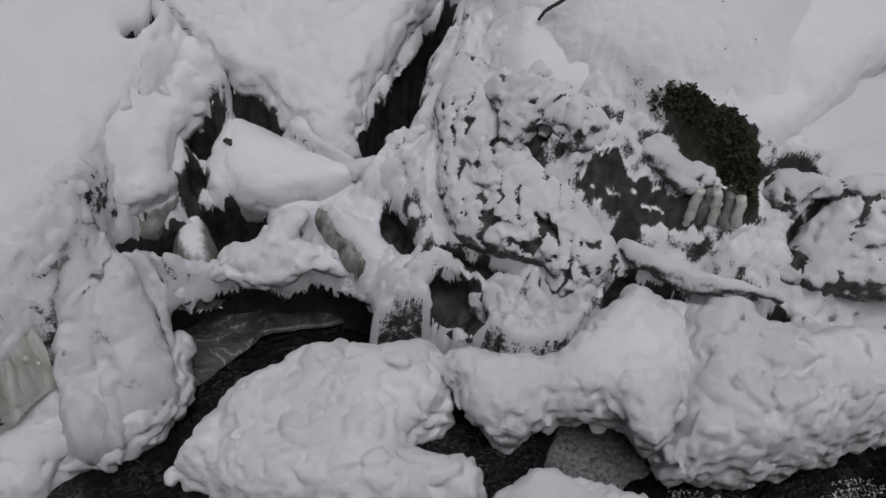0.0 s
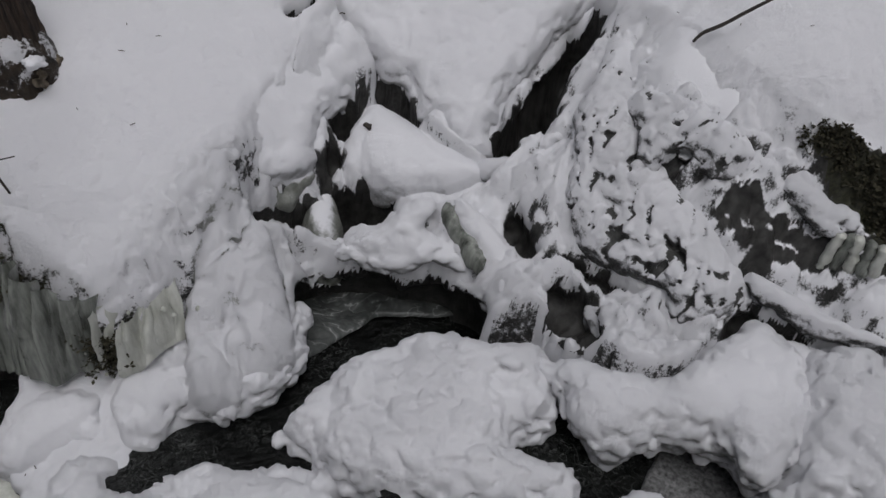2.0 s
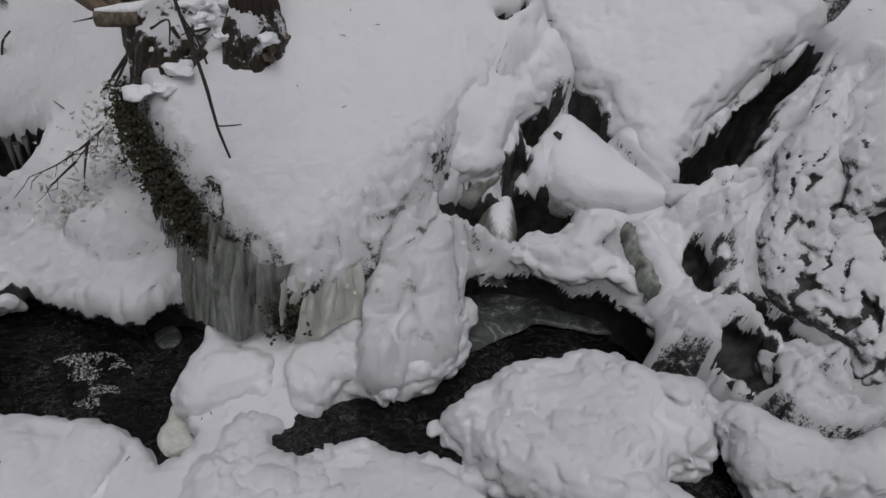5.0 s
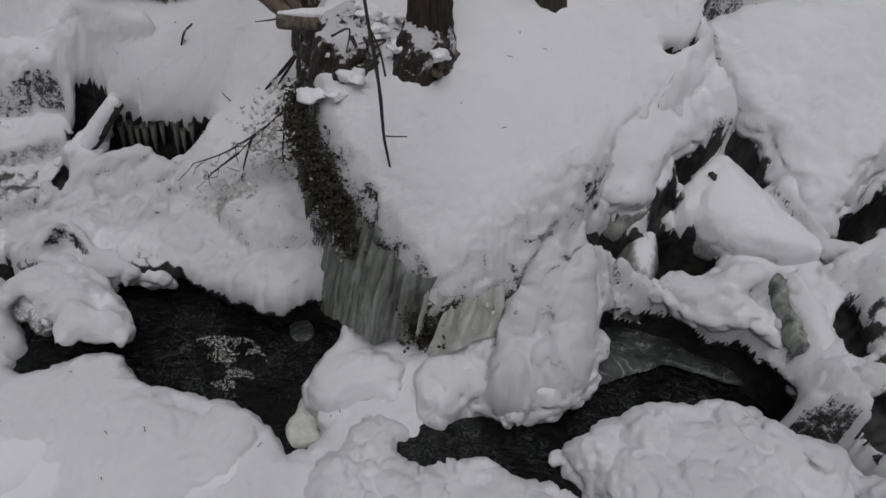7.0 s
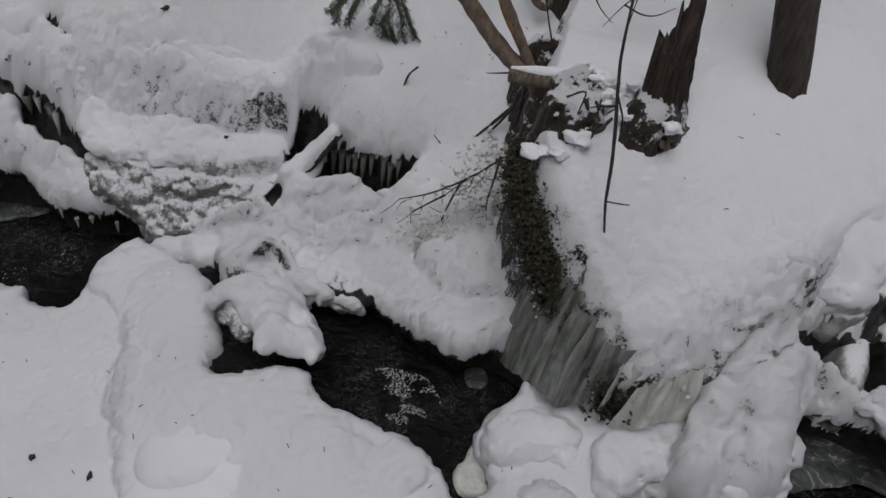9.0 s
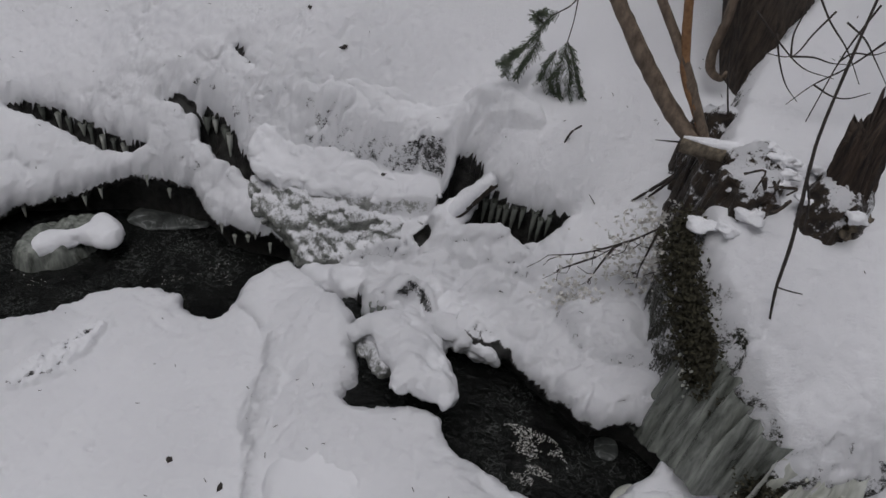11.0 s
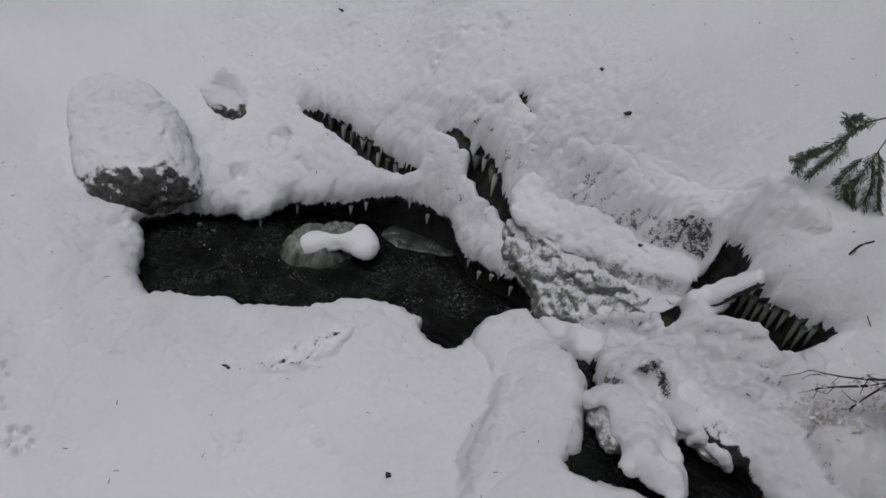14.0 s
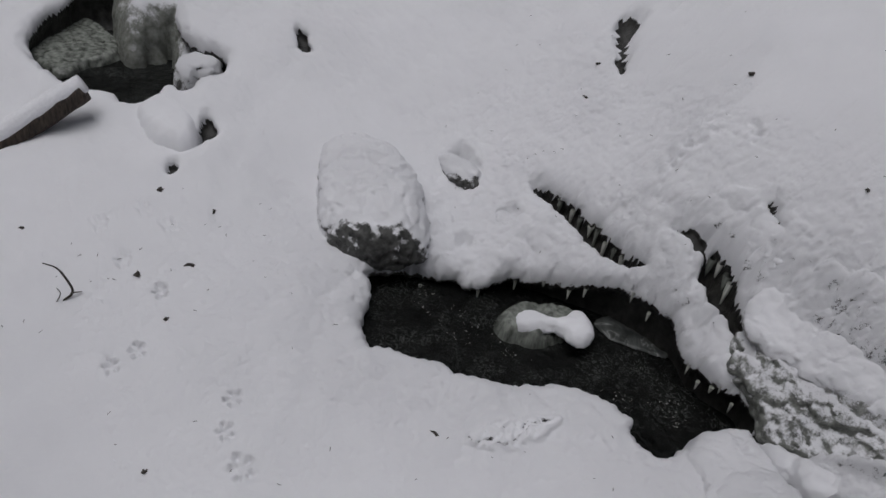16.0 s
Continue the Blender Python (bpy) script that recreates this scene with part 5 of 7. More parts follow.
cushion("snow_mass", "HUMP", HUMP, SNOW_PUFF, "forked snow hump drooping to the water", "snow mass", 0.06, 0.03, 0.03, 0.8, (0.06, 0.02, 23), calm=0.6, step=0.005)
cushion("snow_mass", "CLUMPS", CLUMPS, SNOW_PUFF, "row of small snow clumps across the narrows", "snow mass", 0.08, 0.04, 0.03, 0.6, (0.08, 0.025, 34), calm=0.4)
cushion("snow_mass", "RIDGE", RIDGE, SNOW_PUFF, "thin broken snow ridge along the bank", "snow mass", 0.08, 0.025, 0.02, 0.9, (0.05, 0.015, 35), calm=0.8, step=0.005)
cushion("snow_mass", "BLOCK_WEST", BLOCK_WEST, SNOW_PUFF, "smooth snow-covered stone beside the cliff", "snow mass", 0.1, 0.05, 0.03, 0.3, (0.2, 0.01, 24))
cushion("boulder", "BOULDER", BOULDER, SNOW_CLIFF, "snow-draped square boulder with a bare dark foot", "boulder", 0.12, 0.08, 0.05, 0.6, (0.1, 0.025, 25), 0.012, calm=0.7, foot=(0.1, 0.85, -0.5))
cushion("stone", "STONE", STONE, SNOW_CLIFF, "dark stone half buried in smooth snow", "stone", 0.05, 0.03, 0.01, 0.7, (0.05, 0.012, 26), foot=(0.05, 0.85, -0.5), step=0.005)
cushion("stone", "STONE_LOW", STONE_LOW, SNOW_CLIFF, "small stone under a cap of snow", "stone", 0.04, 0.02, 0.01, 0.6, (0.05, 0.01, 27), foot=(0.03, 0.85, -0.5), step=0.005)
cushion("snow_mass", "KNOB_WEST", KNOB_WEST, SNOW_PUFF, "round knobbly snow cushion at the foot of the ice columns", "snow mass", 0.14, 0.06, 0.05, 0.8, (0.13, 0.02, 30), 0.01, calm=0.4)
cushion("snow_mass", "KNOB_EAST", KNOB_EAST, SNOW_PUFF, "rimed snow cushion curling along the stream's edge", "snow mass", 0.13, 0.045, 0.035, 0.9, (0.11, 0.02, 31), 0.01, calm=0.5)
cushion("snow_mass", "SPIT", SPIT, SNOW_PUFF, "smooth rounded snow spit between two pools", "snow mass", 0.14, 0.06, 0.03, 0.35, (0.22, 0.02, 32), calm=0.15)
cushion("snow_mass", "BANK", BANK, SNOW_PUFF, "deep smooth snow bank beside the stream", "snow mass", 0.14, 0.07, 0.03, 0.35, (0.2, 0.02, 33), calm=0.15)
NEAR = [
    (0.093, 0.804), (0.172, 0.892), (0.258, 0.952), (0.332, 0.918), (0.39, 0.856), (0.326, 0.812), (0.377, 0.843), (0.501, 0.837),
    (0.556, 0.784), (0.632, 0.778), (0.688, 0.744), (0.759, 0.718), (0.81, 0.668), (0.648, 0.561), (0.1, 0.613),
]
mound("snow_mound", NEAR, lambda x, y: 0.14 + 0.03 * (x - 0.3) + 0.035 * lumps(x, y, 0.12, 7) + 0.012 * lumps(x, y, 0.035, 8), 0.07, SNOW_MASS,
      "pitted snow cushions on the near bank", "snow mound", 0.0)
ICEBALL = [
    (0.826, 1.3), (0.876, 1.35), (0.911, 1.34), (0.931, 1.26), (0.903, 1.16), (0.867, 1.12), (0.82, 1.15), (0.805, 1.22),
]
mound("ice_lump", ICEBALL, lambda x, y: 0.435 + 0.0 * x, 0.06, SNOW_ICE, "rounded ice lump capped with snow in a dark gap", "ice lump", 0.25, rug=0.3)
POOLICE = [
    (-1.73, 1.2), (-1.75, 1.31), (-1.72, 1.38), (-1.66, 1.44), (-1.64, 1.51), (-1.59, 1.48), (-1.5, 1.46), (-1.49, 1.42),
    (-1.54, 1.37), (-1.53, 1.31), (-1.58, 1.23), (-1.64, 1.17),
]
mound("ice_lump", POOLICE, lambda x, y: -0.06 + 0.02 * lumps(x, y, 0.07), 0.05, ICE, "rock in the pool glazed with grey ice", "ice lump", -0.2, rug=0.5)

cushion("snow_mass", "POOL_CAP", POOL_CAP, SNOW_PUFF, "two-lobed snow cap on the ice-glazed pool rock", "snow mass", 0.04, 0.025, 0.02, 0.3, (0.06, 0.006, 28), step=0.005)
SHELF = [
    (-3.72, 0.352), (-3.88, 0.439), (-4.01, 0.59), (-3.83, 0.724), (-3.57, 0.715), (-3.52, 0.639), (-3.52, 0.529), (-3.45, 0.423),
    (-3.57, 0.373),
]
mound("ice_lump", SHELF, lambda x, y: 0.125 + 0.01 * rough(x, y, 0.1) + 0.03 * np.clip(-3.3 - x, 0, 1), 0.03, ICE, "pale grey ice shelf along the far pool", "ice lump", 0.08, rug=0.15)
HANG = [
    (-4.17, 0.803), (-3.74, 0.727), (-3.53, 0.665), (-3.4, 0.695), (-3.48, 0.778), (-3.43, 0.799), (-3.5, 0.886), (-3.33, 0.807),
    (-3.28, 0.876), (-3.4, 0.989), (-3.74, 1.07), (-4.08, 1.11),
]
mound("snow_mound", HANG, lambda x, y: 0.3 + 0.02 * lumps(x, y, 0.1), 0.1, SNOW_ICE, "grey snow-hung ice mass over the far pool", "snow mound", 0.0, step=0.008)
LEDGE = [
    (-3.27, 0.798), (-3.29, 0.878), (-3.23, 0.984), (-3.13, 0.943), (-3.12, 0.879), (-3.14, 0.793), (-3.19, 0.769),
]
mound("snow_mound", LEDGE, lambda x, y: 0.21 + 0.01 * lumps(x, y, 0.08), 0.03, SNOW_MASS, "flat snow-capped stone jutting over the far pool", "snow mound", 0.08)
CUSHION = [
    (-3.04, 0.535), (-3.1, 0.612), (-3.09, 0.695), (-2.99, 0.74), (-2.88, 0.751), (-2.76, 0.701), (-2.71, 0.649), (-2.7, 0.578),
    (-2.8, 0.528), (-2.91, 0.503),
]
mound("snow_mound", CUSHION, lambda x, y: 0.2 + 0.01 * lumps(x, y, 0.1), 0.07, SNOW, "smooth round snow cushion beside the far pool", "snow mound", 0.0, rug=0.15)
ROOT_MASS = [
    (0.00645, 1.87), (0.0774, 1.87), (0.141, 1.57), (0.197, 1.55), (0.21, 1.49), (0.204, 1.44), (0.192, 1.4), (0.142, 1.38),
    (0.103, 1.38), (0.0868, 1.37), (0.0735, 1.38), (0.053, 1.46), (0.0471, 1.69), (0.014, 1.79),
]
mound("root_mass", ROOT_MASS, lambda x, y: block_height(x, y) + 0.015 + 0.03 * lumps(x, y, 0.06, 9) + 0.025 * lumps(x, y, 0.03, 3), 0.03, SOIL, "dark roots and forest litter clumped with snow", "roots", 0.4, wobble=0.025, rug=1.6)
STUMP_FOOT = [
    (0.231, 1.43), (0.241, 1.48), (0.266, 1.52), (0.301, 1.54), (0.35, 1.52), (0.389, 1.49), (0.4, 1.44), (0.386, 1.41),
    (0.34, 1.39), (0.299, 1.38), (0.332, 1.37), (0.335, 1.33), (0.307, 1.34), (0.265, 1.35), (0.232, 1.36), (0.245, 1.4),
]
mound("root_mass", STUMP_FOOT, lambda x, y: block_height(x, y) + 0.045 + 0.025 * lumps(x, y, 0.05, 10) + 0.02 * lumps(x, y, 0.025, 4), 0.04, SOIL, "crumbling wood and snow round the stump's foot", "roots", 0.45, wobble=0.02, rug=1.4)


# ---------------------------------------------------------------- the far ground and an added, unseen ring of dark forest
def far_ground():
    """Snowy ground that carries the banks on outwards, up the slopes and away to the horizon."""
    nx, ny = len(XS), len(YS)
    rim = [(i, 0) for i in range(0, nx - 1, 8)] + [(nx - 1, j) for j in range(0, ny - 1, 8)]
    rim += [(i, ny - 1) for i in range(nx - 1, 0, -8)] + [(0, j) for j in range(ny - 1, 0, -8)]
    verts, faces, rows, n = [], [], [0.99, 1.0, 1.15, 1.5, 2.2, 4.0, 10.0, 60.0, 250.0], len(rim)
    for s in rows:
        for i, j in rim:
            dx, dy = XS[i] + 0.7, YS[j] - 1.0
            far = math.hypot(dx, dy) * max(0.0, s - 1)
            rise = (0.3 * max(0.0, dy) / math.hypot(dx, dy) + 0.06) * min(far, 12)
            z = float(P[i, j, 2]) * (1 if s < 1.6 else max(0.0, 1 - 0.2 * (s - 1.5))) + rise + 0.1 * rough(np.array(dx * s), np.array(dy * s), 1.5) * min(1.0, 3 * (s - 0.99))
            verts.append((-0.7 + dx * s, 1.0 + dy * s, z - (0.03 if s < 1 else 0.004)))
    for r in range(len(rows) - 1):
        for k in range(n):
            a, b = r * n + k, r * n + (k + 1) % n
            faces.append((a, a + n, b + n, b))
    return tagged(mesh_part("far_ground", verts, faces, SNOWY), "snowy ground rising to the added forest ring", "ground", kind="structure")


far_ground()


# unseen ring added to block low skylight and darken the water's reflections
def added_forest_ring():
    verts, faces, n = [], [], 160
    rng = np.random.default_rng(2)
    for k in range(n):
        a = 2 * math.pi * k / n
        r = 15 + rng.uniform(-1, 1)
        top = 12 + rng.uniform(-4, 4)
        for z in (-2.0, 3.0, top):
            verts.append((-0.7 + r * math.cos(a), 1.0 + r * math.sin(a), z))
    for k in range(n):
        a, b = 3 * k, 3 * ((k + 1) % n)
        faces += [(a, b, b + 1, a + 1), (a + 1, b + 1, b + 2, a + 2)]
    return tagged(mesh_part("backdrop", verts, faces, FOREST_RING), "added dark forest ring, unseen, that cuts low skylight and reflections", "forest", kind="structure")


added_forest_ring()

# ---------------------------------------------------------------- things
def top_at(x, y):
    """The height of the snow at a place."""
    return float(H[min(np.searchsorted(XS, x), len(XS) - 1), min(np.searchsorted(YS, y), len(YS) - 1)])


def curve_points(points, steps=5):
    """A smooth line through points."""
    p = [np.array(q, float) for q in points]
    p = [2 * p[0] - p[1]] + p + [2 * p[-1] - p[-2]]
    out = []
    for a, b, c, d in zip(p, p[1:], p[2:], p[3:]):
        for k in range(steps):
            t = k / steps
            out.append(0.5 * (2 * b + (c - a) * t + (2 * a - 5 * b + 4 * c - d) * t * t + (3 * b - a - 3 * c + d) * t ** 3))
    return out + [p[-2]]


def tube_mesh(line, radii, sides=8, wobble=0.0, seed=1, groove=0.0):
    """Vertices and faces of a tapering limb along a line."""
    rng = np.random.default_rng(seed)
    line = [np.array(q, float) for q in line]
    n = len(line)
    rad = np.interp(np.linspace(0, 1, n), np.linspace(0, 1, len(radii)), radii)
    verts, faces, up = [], [], np.array((0.31, 0.17, 0.94))
    for i, q in enumerate(line):
        d = line[min(i + 1, n - 1)] - line[max(i - 1, 0)]
        d = d / (np.linalg.norm(d) + 1e-9)
        u = np.cross(d, up if abs(d @ up) < 0.95 else np.array((1.0, 0, 0)))
        u = u / np.linalg.norm(u)
        v = np.cross(d, u)
        for k in range(sides):
            a = 2 * math.pi * k / sides
            r = rad[i] * (1 + wobble * rng.uniform(-1, 1) + (groove if k % 2 else -groove))
            verts.append(q + r * (math.cos(a) * u + math.sin(a) * v))
    for i in range(n - 1):
        for k in range(sides):
            a, b = i * sides + k, i * sides + (k + 1) % sides
            faces.append((a, b, b + sides, a + sides))
    faces.append(tuple(range(sides - 1, -1, -1)))
    faces.append(tuple(range((n - 1) * sides, n * sides)))
    return verts, faces


def limb(name, points, radii, mat, parent=None, label="", sides=8, wobble=0.06, steps=5, seed=1, groove=0.0):
    return mesh_part(name, *tube_mesh(curve_points(points, steps), radii, sides, wobble, seed, groove), mat, parent, label)


def empty(name, at, label, category, group=""):
    ob = new(name)
    ob.location = at
    ob.empty_display_size = 0.02
    return tagged(ob, label, category, group)


def under(root, *parts):
    """Hangs parts that were built in the world's place under a thing's empty."""
    for ob in parts:
        ob.parent = root
        ob.matrix_parent_inverse = Matrix.Translation(root.location).inverted()


def blob_mesh(centre, size, seed=0, rings=7, sides=10, bumpy=0.25):
    """A lumpy closed shape."""
    rng = np.random.default_rng(seed)
    ph = rng.uniform(0, 6.28, 6)
    verts, faces = [], []
    for i in range(rings + 1):
        t = math.pi * i / rings
        for k in range(sides):
            a = 2 * math.pi * k / sides
            f = 1 + bumpy * (math.sin(2 * a + ph[0] + 2 * t) * math.sin(t * 2 + ph[1]) + 0.6 * math.sin(3 * a + ph[2]) * math.sin(t))
            verts.append((centre[0] + size[0] * f * math.sin(t) * math.cos(a), centre[1] + size[1] * f * math.sin(t) * math.sin(a), centre[2] + size[2] * f * math.cos(t)))
    for i in range(rings):
        for k in range(sides):
            a, b = i * sides + k, i * sides + (k + 1) % sides
            faces.append((a, a + sides, b + sides, b))
    return verts, faces


def clump_mesh(centre, size, seed):
    """A crumbly clump: a flattened ball broken up at two scales."""
    v, f = blob_mesh((0, 0, 0), size, seed, 16, 24, 0.25)
    v, r = np.array(v), max(size)
    q = v + 0.37 * seed
    return v * (1 + 0.4 * noise3(q, 0.7 * r) + 0.25 * noise3(q, 0.3 * r))[:, None] + np.array(centre), f


def merged(pieces):
    verts, faces = [], []
    for v, f in pieces:
        o = len(verts)
        verts.extend(v)
        faces.extend(tuple(i + o for i in q) for q in f)
    return verts, faces


# ---- the broken stump and the trees
def stump():
    base = np.array(STUMP[0])
    root = empty("stump", base, "dark broken stump with a splintered top in rotten wood", "stump")
    rng = np.random.default_rng(5)
    sides, rows = 72, 26
    top = np.array(STUMP[-1]) - base
    verts, faces = [], []
    for i in range(rows):
        t = i / (rows - 1)
        for k in range(sides):
            a = 2 * math.pi * k / sides
            split = 0.5 + 0.5 * max(0.0, math.cos(a - 0.3)) ** 1.2 + 0.06 * math.sin(5 * a) + 0.05 * math.sin(13 * a + 2) + (0.03 if k % 3 else -0.04)
            r = (0.052 - 0.012 * t + 0.03 * max(0, 0.25 - t)) * (1 + 0.08 * math.sin(4 * a) + 0.07 * math.sin(9 * a + 1 + 1.5 * t) + 0.05 * math.sin(23 * a + 4 * t) + rng.uniform(-0.035, 0.035))
            q = top * (t * split)
            verts.append((q[0] + r * math.cos(a), q[1] + r * math.sin(a), q[2] - 0.05 * (1 - t)))
    for i in range(rows - 1):
        for k in range(sides):
            a, b = i * sides + k, i * sides + (k + 1) % sides
            faces.append((a, b, b + sides, a + sides))
    verts.append(tuple(top * 0.5))
    faces += [((rows - 1) * sides + k, (rows - 1) * sides + (k + 1) % sides, len(verts) - 1) for k in range(sides)]
    trunk = mesh_part("trunk", verts, faces, BARK_STUMP)
    trunk.parent = root
    for k in range(14):
        a = 1.6 + 0.36 * k
        r = 0.045 + 0.025 * rng.random()
        c = (r * math.cos(a), r * math.sin(a), 0.01 - 0.035 * (k % 3) - 0.02)
        piece = mesh_part("rotten_wood", *clump_mesh(c, (0.02, 0.02, 0.022), k), ROTTEN, None, "pale rotten wood")
        piece.parent = root
    for k in range(3):
        a = 2.4 + 1.2 * k
        c = (0.085 * math.cos(a), 0.085 * math.sin(a), 0.035 - 0.02 * (k % 2))
        cap = mesh_part("snow_cap", *clump_mesh(c, (0.022, 0.02, 0.01), 20 + k), SNOWY, None, "white snow cap")
        cap.parent = root


STUMP = [(0.329, 1.475, 0.735), (0.276, 1.480, 1.045)]
stump()


def tree(line, radii, label, seed):
    root = empty("tree", line[0], label, "tree")
    under(root, limb("trunk", line, radii, BARK_DARK, sides=18, wobble=0.05, seed=seed, groove=0.05))


TRUNK = [(0.592, 1.625, 0.822), (0.579, 1.630, 0.866), (0.556, 1.639, 0.950), (0.523, 1.651, 1.061)]
def rising(line, reach):
    """A straight trunk line from a foot through a higher point."""
    a, d = np.array(line[0]), np.array(line[-1]) - np.array(line[0])
    d = d / np.linalg.norm(d)
    return [tuple(a + d * (reach * k / 8 - 0.12)) for k in range(9)]


tree(rising(TRUNK, 3.4), [0.047, 0.04, 0.039, 0.037, 0.035, 0.033, 0.03], "slim upright tree trunk rising from deep snow", 3)
FAR_TRUNK = [(0.140, 2.096, 0.741), (0.117, 2.099, 0.811), (0.067, 2.105, 0.961)]
tree(rising(FAR_TRUNK, 3.6), [0.115, 0.082, 0.078, 0.07], "thick dark conifer trunk with spreading roots", 4)


# ---- the shrub over the moss cliff
def shrub():
    base = np.array(SHRUB_A[-1])
    root = empty("shrub", base, "bare leaning shrub with several tan stems", "shrub")
    def up(line, n, rise):
        d = np.array(line[0]) - np.array(line[1])
        d = d / np.linalg.norm(d)
        return [tuple(np.array(line[0]) + d * rise * k + np.array((0, 0, 0.05 * k * rise))) for k in range(n, 0, -1)] + line
    under(root, limb("stem", up(SHRUB_A, 3, 0.3), [0.004, 0.014, 0.018, 0.02, 0.024], BARK_TAN, seed=1, wobble=0.08),
          limb("stem", up(SHRUB_B, 3, 0.25), [0.003, 0.009, 0.011, 0.013], BARK_TAN, seed=2, wobble=0.08),
          limb("stem", up(SHRUB_C, 3, 0.25), [0.003, 0.009, 0.011, 0.011], BARK_ORANGE, None, "orange-brown smooth stem", seed=3),
          limb("stem", up(SHRUB_D, 2, 0.2), [0.004, 0.012, 0.013, 0.006], BARK_TAN, seed=4),
          limb("dead_log", DEAD_LOG, [0.018, 0.024, 0.022], ROTTEN, None, "pale rotting log", seed=5, sides=12),
          limb("snow_cap", [(x, y, z + 0.018) for x, y, z in DEAD_LOG], [0.004, 0.014, 0.015, 0.005], SNOWY, None, "thin snow along the log", seed=6))
    for k, line in enumerate(SHRUB_TWIGS):
        under(root, limb("twig", line, [0.0024, 0.0018, 0.0008], TWIG, sides=5, seed=10 + k))


SHRUB_A = [(-0.256, 1.622, 0.986), (-0.188, 1.614, 0.907), (-0.119, 1.605, 0.831), (-0.033, 1.594, 0.750), (0.033, 1.586, 0.710), (0.080, 1.580, 0.670)]
SHRUB_B = [(-0.167, 1.611, 1.015), (-0.113, 1.604, 0.946), (-0.058, 1.597, 0.875), (-0.001, 1.590, 0.785), (0.051, 1.583, 0.703)]
SHRUB_C = [(-0.106, 1.603, 1.034), (-0.082, 1.600, 0.944), (-0.056, 1.597, 0.862), (-0.011, 1.591, 0.796), (0.029, 1.586, 0.739)]
SHRUB_D = [(0.007, 1.993, 0.926), (0.012, 1.993, 0.839), (0.008, 1.993, 0.759), (0.021, 1.992, 0.707), (0.052, 1.989, 0.693), (0.061, 1.988, 0.716)]
DEAD_LOG = [(-0.011, 1.564, 0.715), (0.055, 1.554, 0.725), (0.114, 1.546, 0.734), (0.165, 1.539, 0.730)]
SHRUB_TWIGS = [
    [(-0.011, 1.591, 0.704), (-0.041, 1.595, 0.694), (-0.065, 1.598, 0.687)],
    [(0.032, 1.783, 0.513), (-0.001, 1.786, 0.452), (-0.043, 1.790, 0.378)],
    [(0.181, 1.673, 1.040), (0.161, 1.676, 0.984), (0.140, 1.679, 0.925), (0.073, 1.688, 0.914)],
    [(0.140, 1.679, 0.925), (0.182, 1.673, 0.938), (0.216, 1.668, 0.938), (0.247, 1.664, 0.946)],
    [(0.095, 1.685, 0.961), (0.124, 1.681, 0.906), (0.155, 1.677, 0.863), (0.191, 1.672, 0.835)],
    [(0.081, 1.687, 0.731), (0.054, 1.691, 0.795), (0.028, 1.694, 0.870), (0.016, 1.696, 0.933)],
    [(0.290, 1.658, 1.012), (0.250, 1.664, 0.940), (0.206, 1.670, 0.883), (0.173, 1.674, 0.821)],
    [(0.250, 1.664, 1.076), (0.238, 1.665, 1.012), (0.230, 1.667, 0.946), (0.227, 1.667, 0.836), (0.224, 1.667, 0.731)],
    [(0.138, 1.679, 1.062), (0.181, 1.673, 1.016), (0.234, 1.666, 0.973), (0.285, 1.659, 0.914)],
    [(0.041, 1.693, 0.993), (0.100, 1.684, 0.950), (0.170, 1.675, 0.910), (0.236, 1.666, 0.908)],
    [(0.209, 1.669, 1.026), (0.253, 1.663, 1.005), (0.292, 1.658, 0.969), (0.330, 1.653, 0.932)],
    [(0.206, 1.670, 0.883), (0.247, 1.664, 0.872), (0.279, 1.660, 0.878), (0.312, 1.655, 0.905)],
    [(0.140, 1.679, 0.925), (0.126, 1.681, 0.972), (0.127, 1.681, 1.022), (0.118, 1.682, 1.061)],
    [(0.230, 1.667, 0.946), (0.246, 1.664, 0.971), (0.281, 1.660, 0.980), (0.299, 1.657, 0.994)],
]
shrub()

# ---- loose sticks
def stick(points, radii, label, seed, forks=()):
    root = empty("stick", points[-1], label, "stick")
    under(root, limb("stem", points, radii, TWIG, sides=7, seed=seed, wobble=0.12))
    for k, (line, r) in enumerate(forks):
        under(root, limb("twig", line, [r, r * 0.7], TWIG, sides=5, seed=seed + k + 1))


STICK = [(0.160, 1.238, 1.017), (0.176, 1.237, 0.925), (0.197, 1.235, 0.836), (0.214, 1.234, 0.751), (0.225, 1.233, 0.678), (0.236, 1.232, 0.630), (0.247, 1.231, 0.588)]
stick([(STICK[0][0] - 0.02, STICK[0][1], STICK[0][2] + 0.25)] + STICK, [0.002, 0.003, 0.0036, 0.0036, 0.003, 0.0022], "thin dead stick leaning into the snow with side twigs", 30,
      [([(0.225, 1.233, 0.670), (0.250, 1.231, 0.672), (0.273, 1.229, 0.676)], 0.0018), ([(0.218, 1.233, 0.809), (0.203, 1.235, 0.861), (0.182, 1.236, 0.904), (0.175, 1.237, 0.936)], 0.0022)])
stick([(-0.248, 1.796, 0.551), (-0.270, 1.791, 0.523), (-0.284, 1.788, 0.466)], [0.0025, 0.0032, 0.0025], "short bent stick poking out of smooth snow", 40)
stick([(1.724, 0.928, 1.017), (1.697, 0.957, 0.976), (1.663, 0.993, 0.922), (1.641, 1.017, 0.892), (1.631, 1.026, 0.868)], [0.003, 0.0042, 0.0042, 0.0035], "dark bare stick lying on the slope", 42)
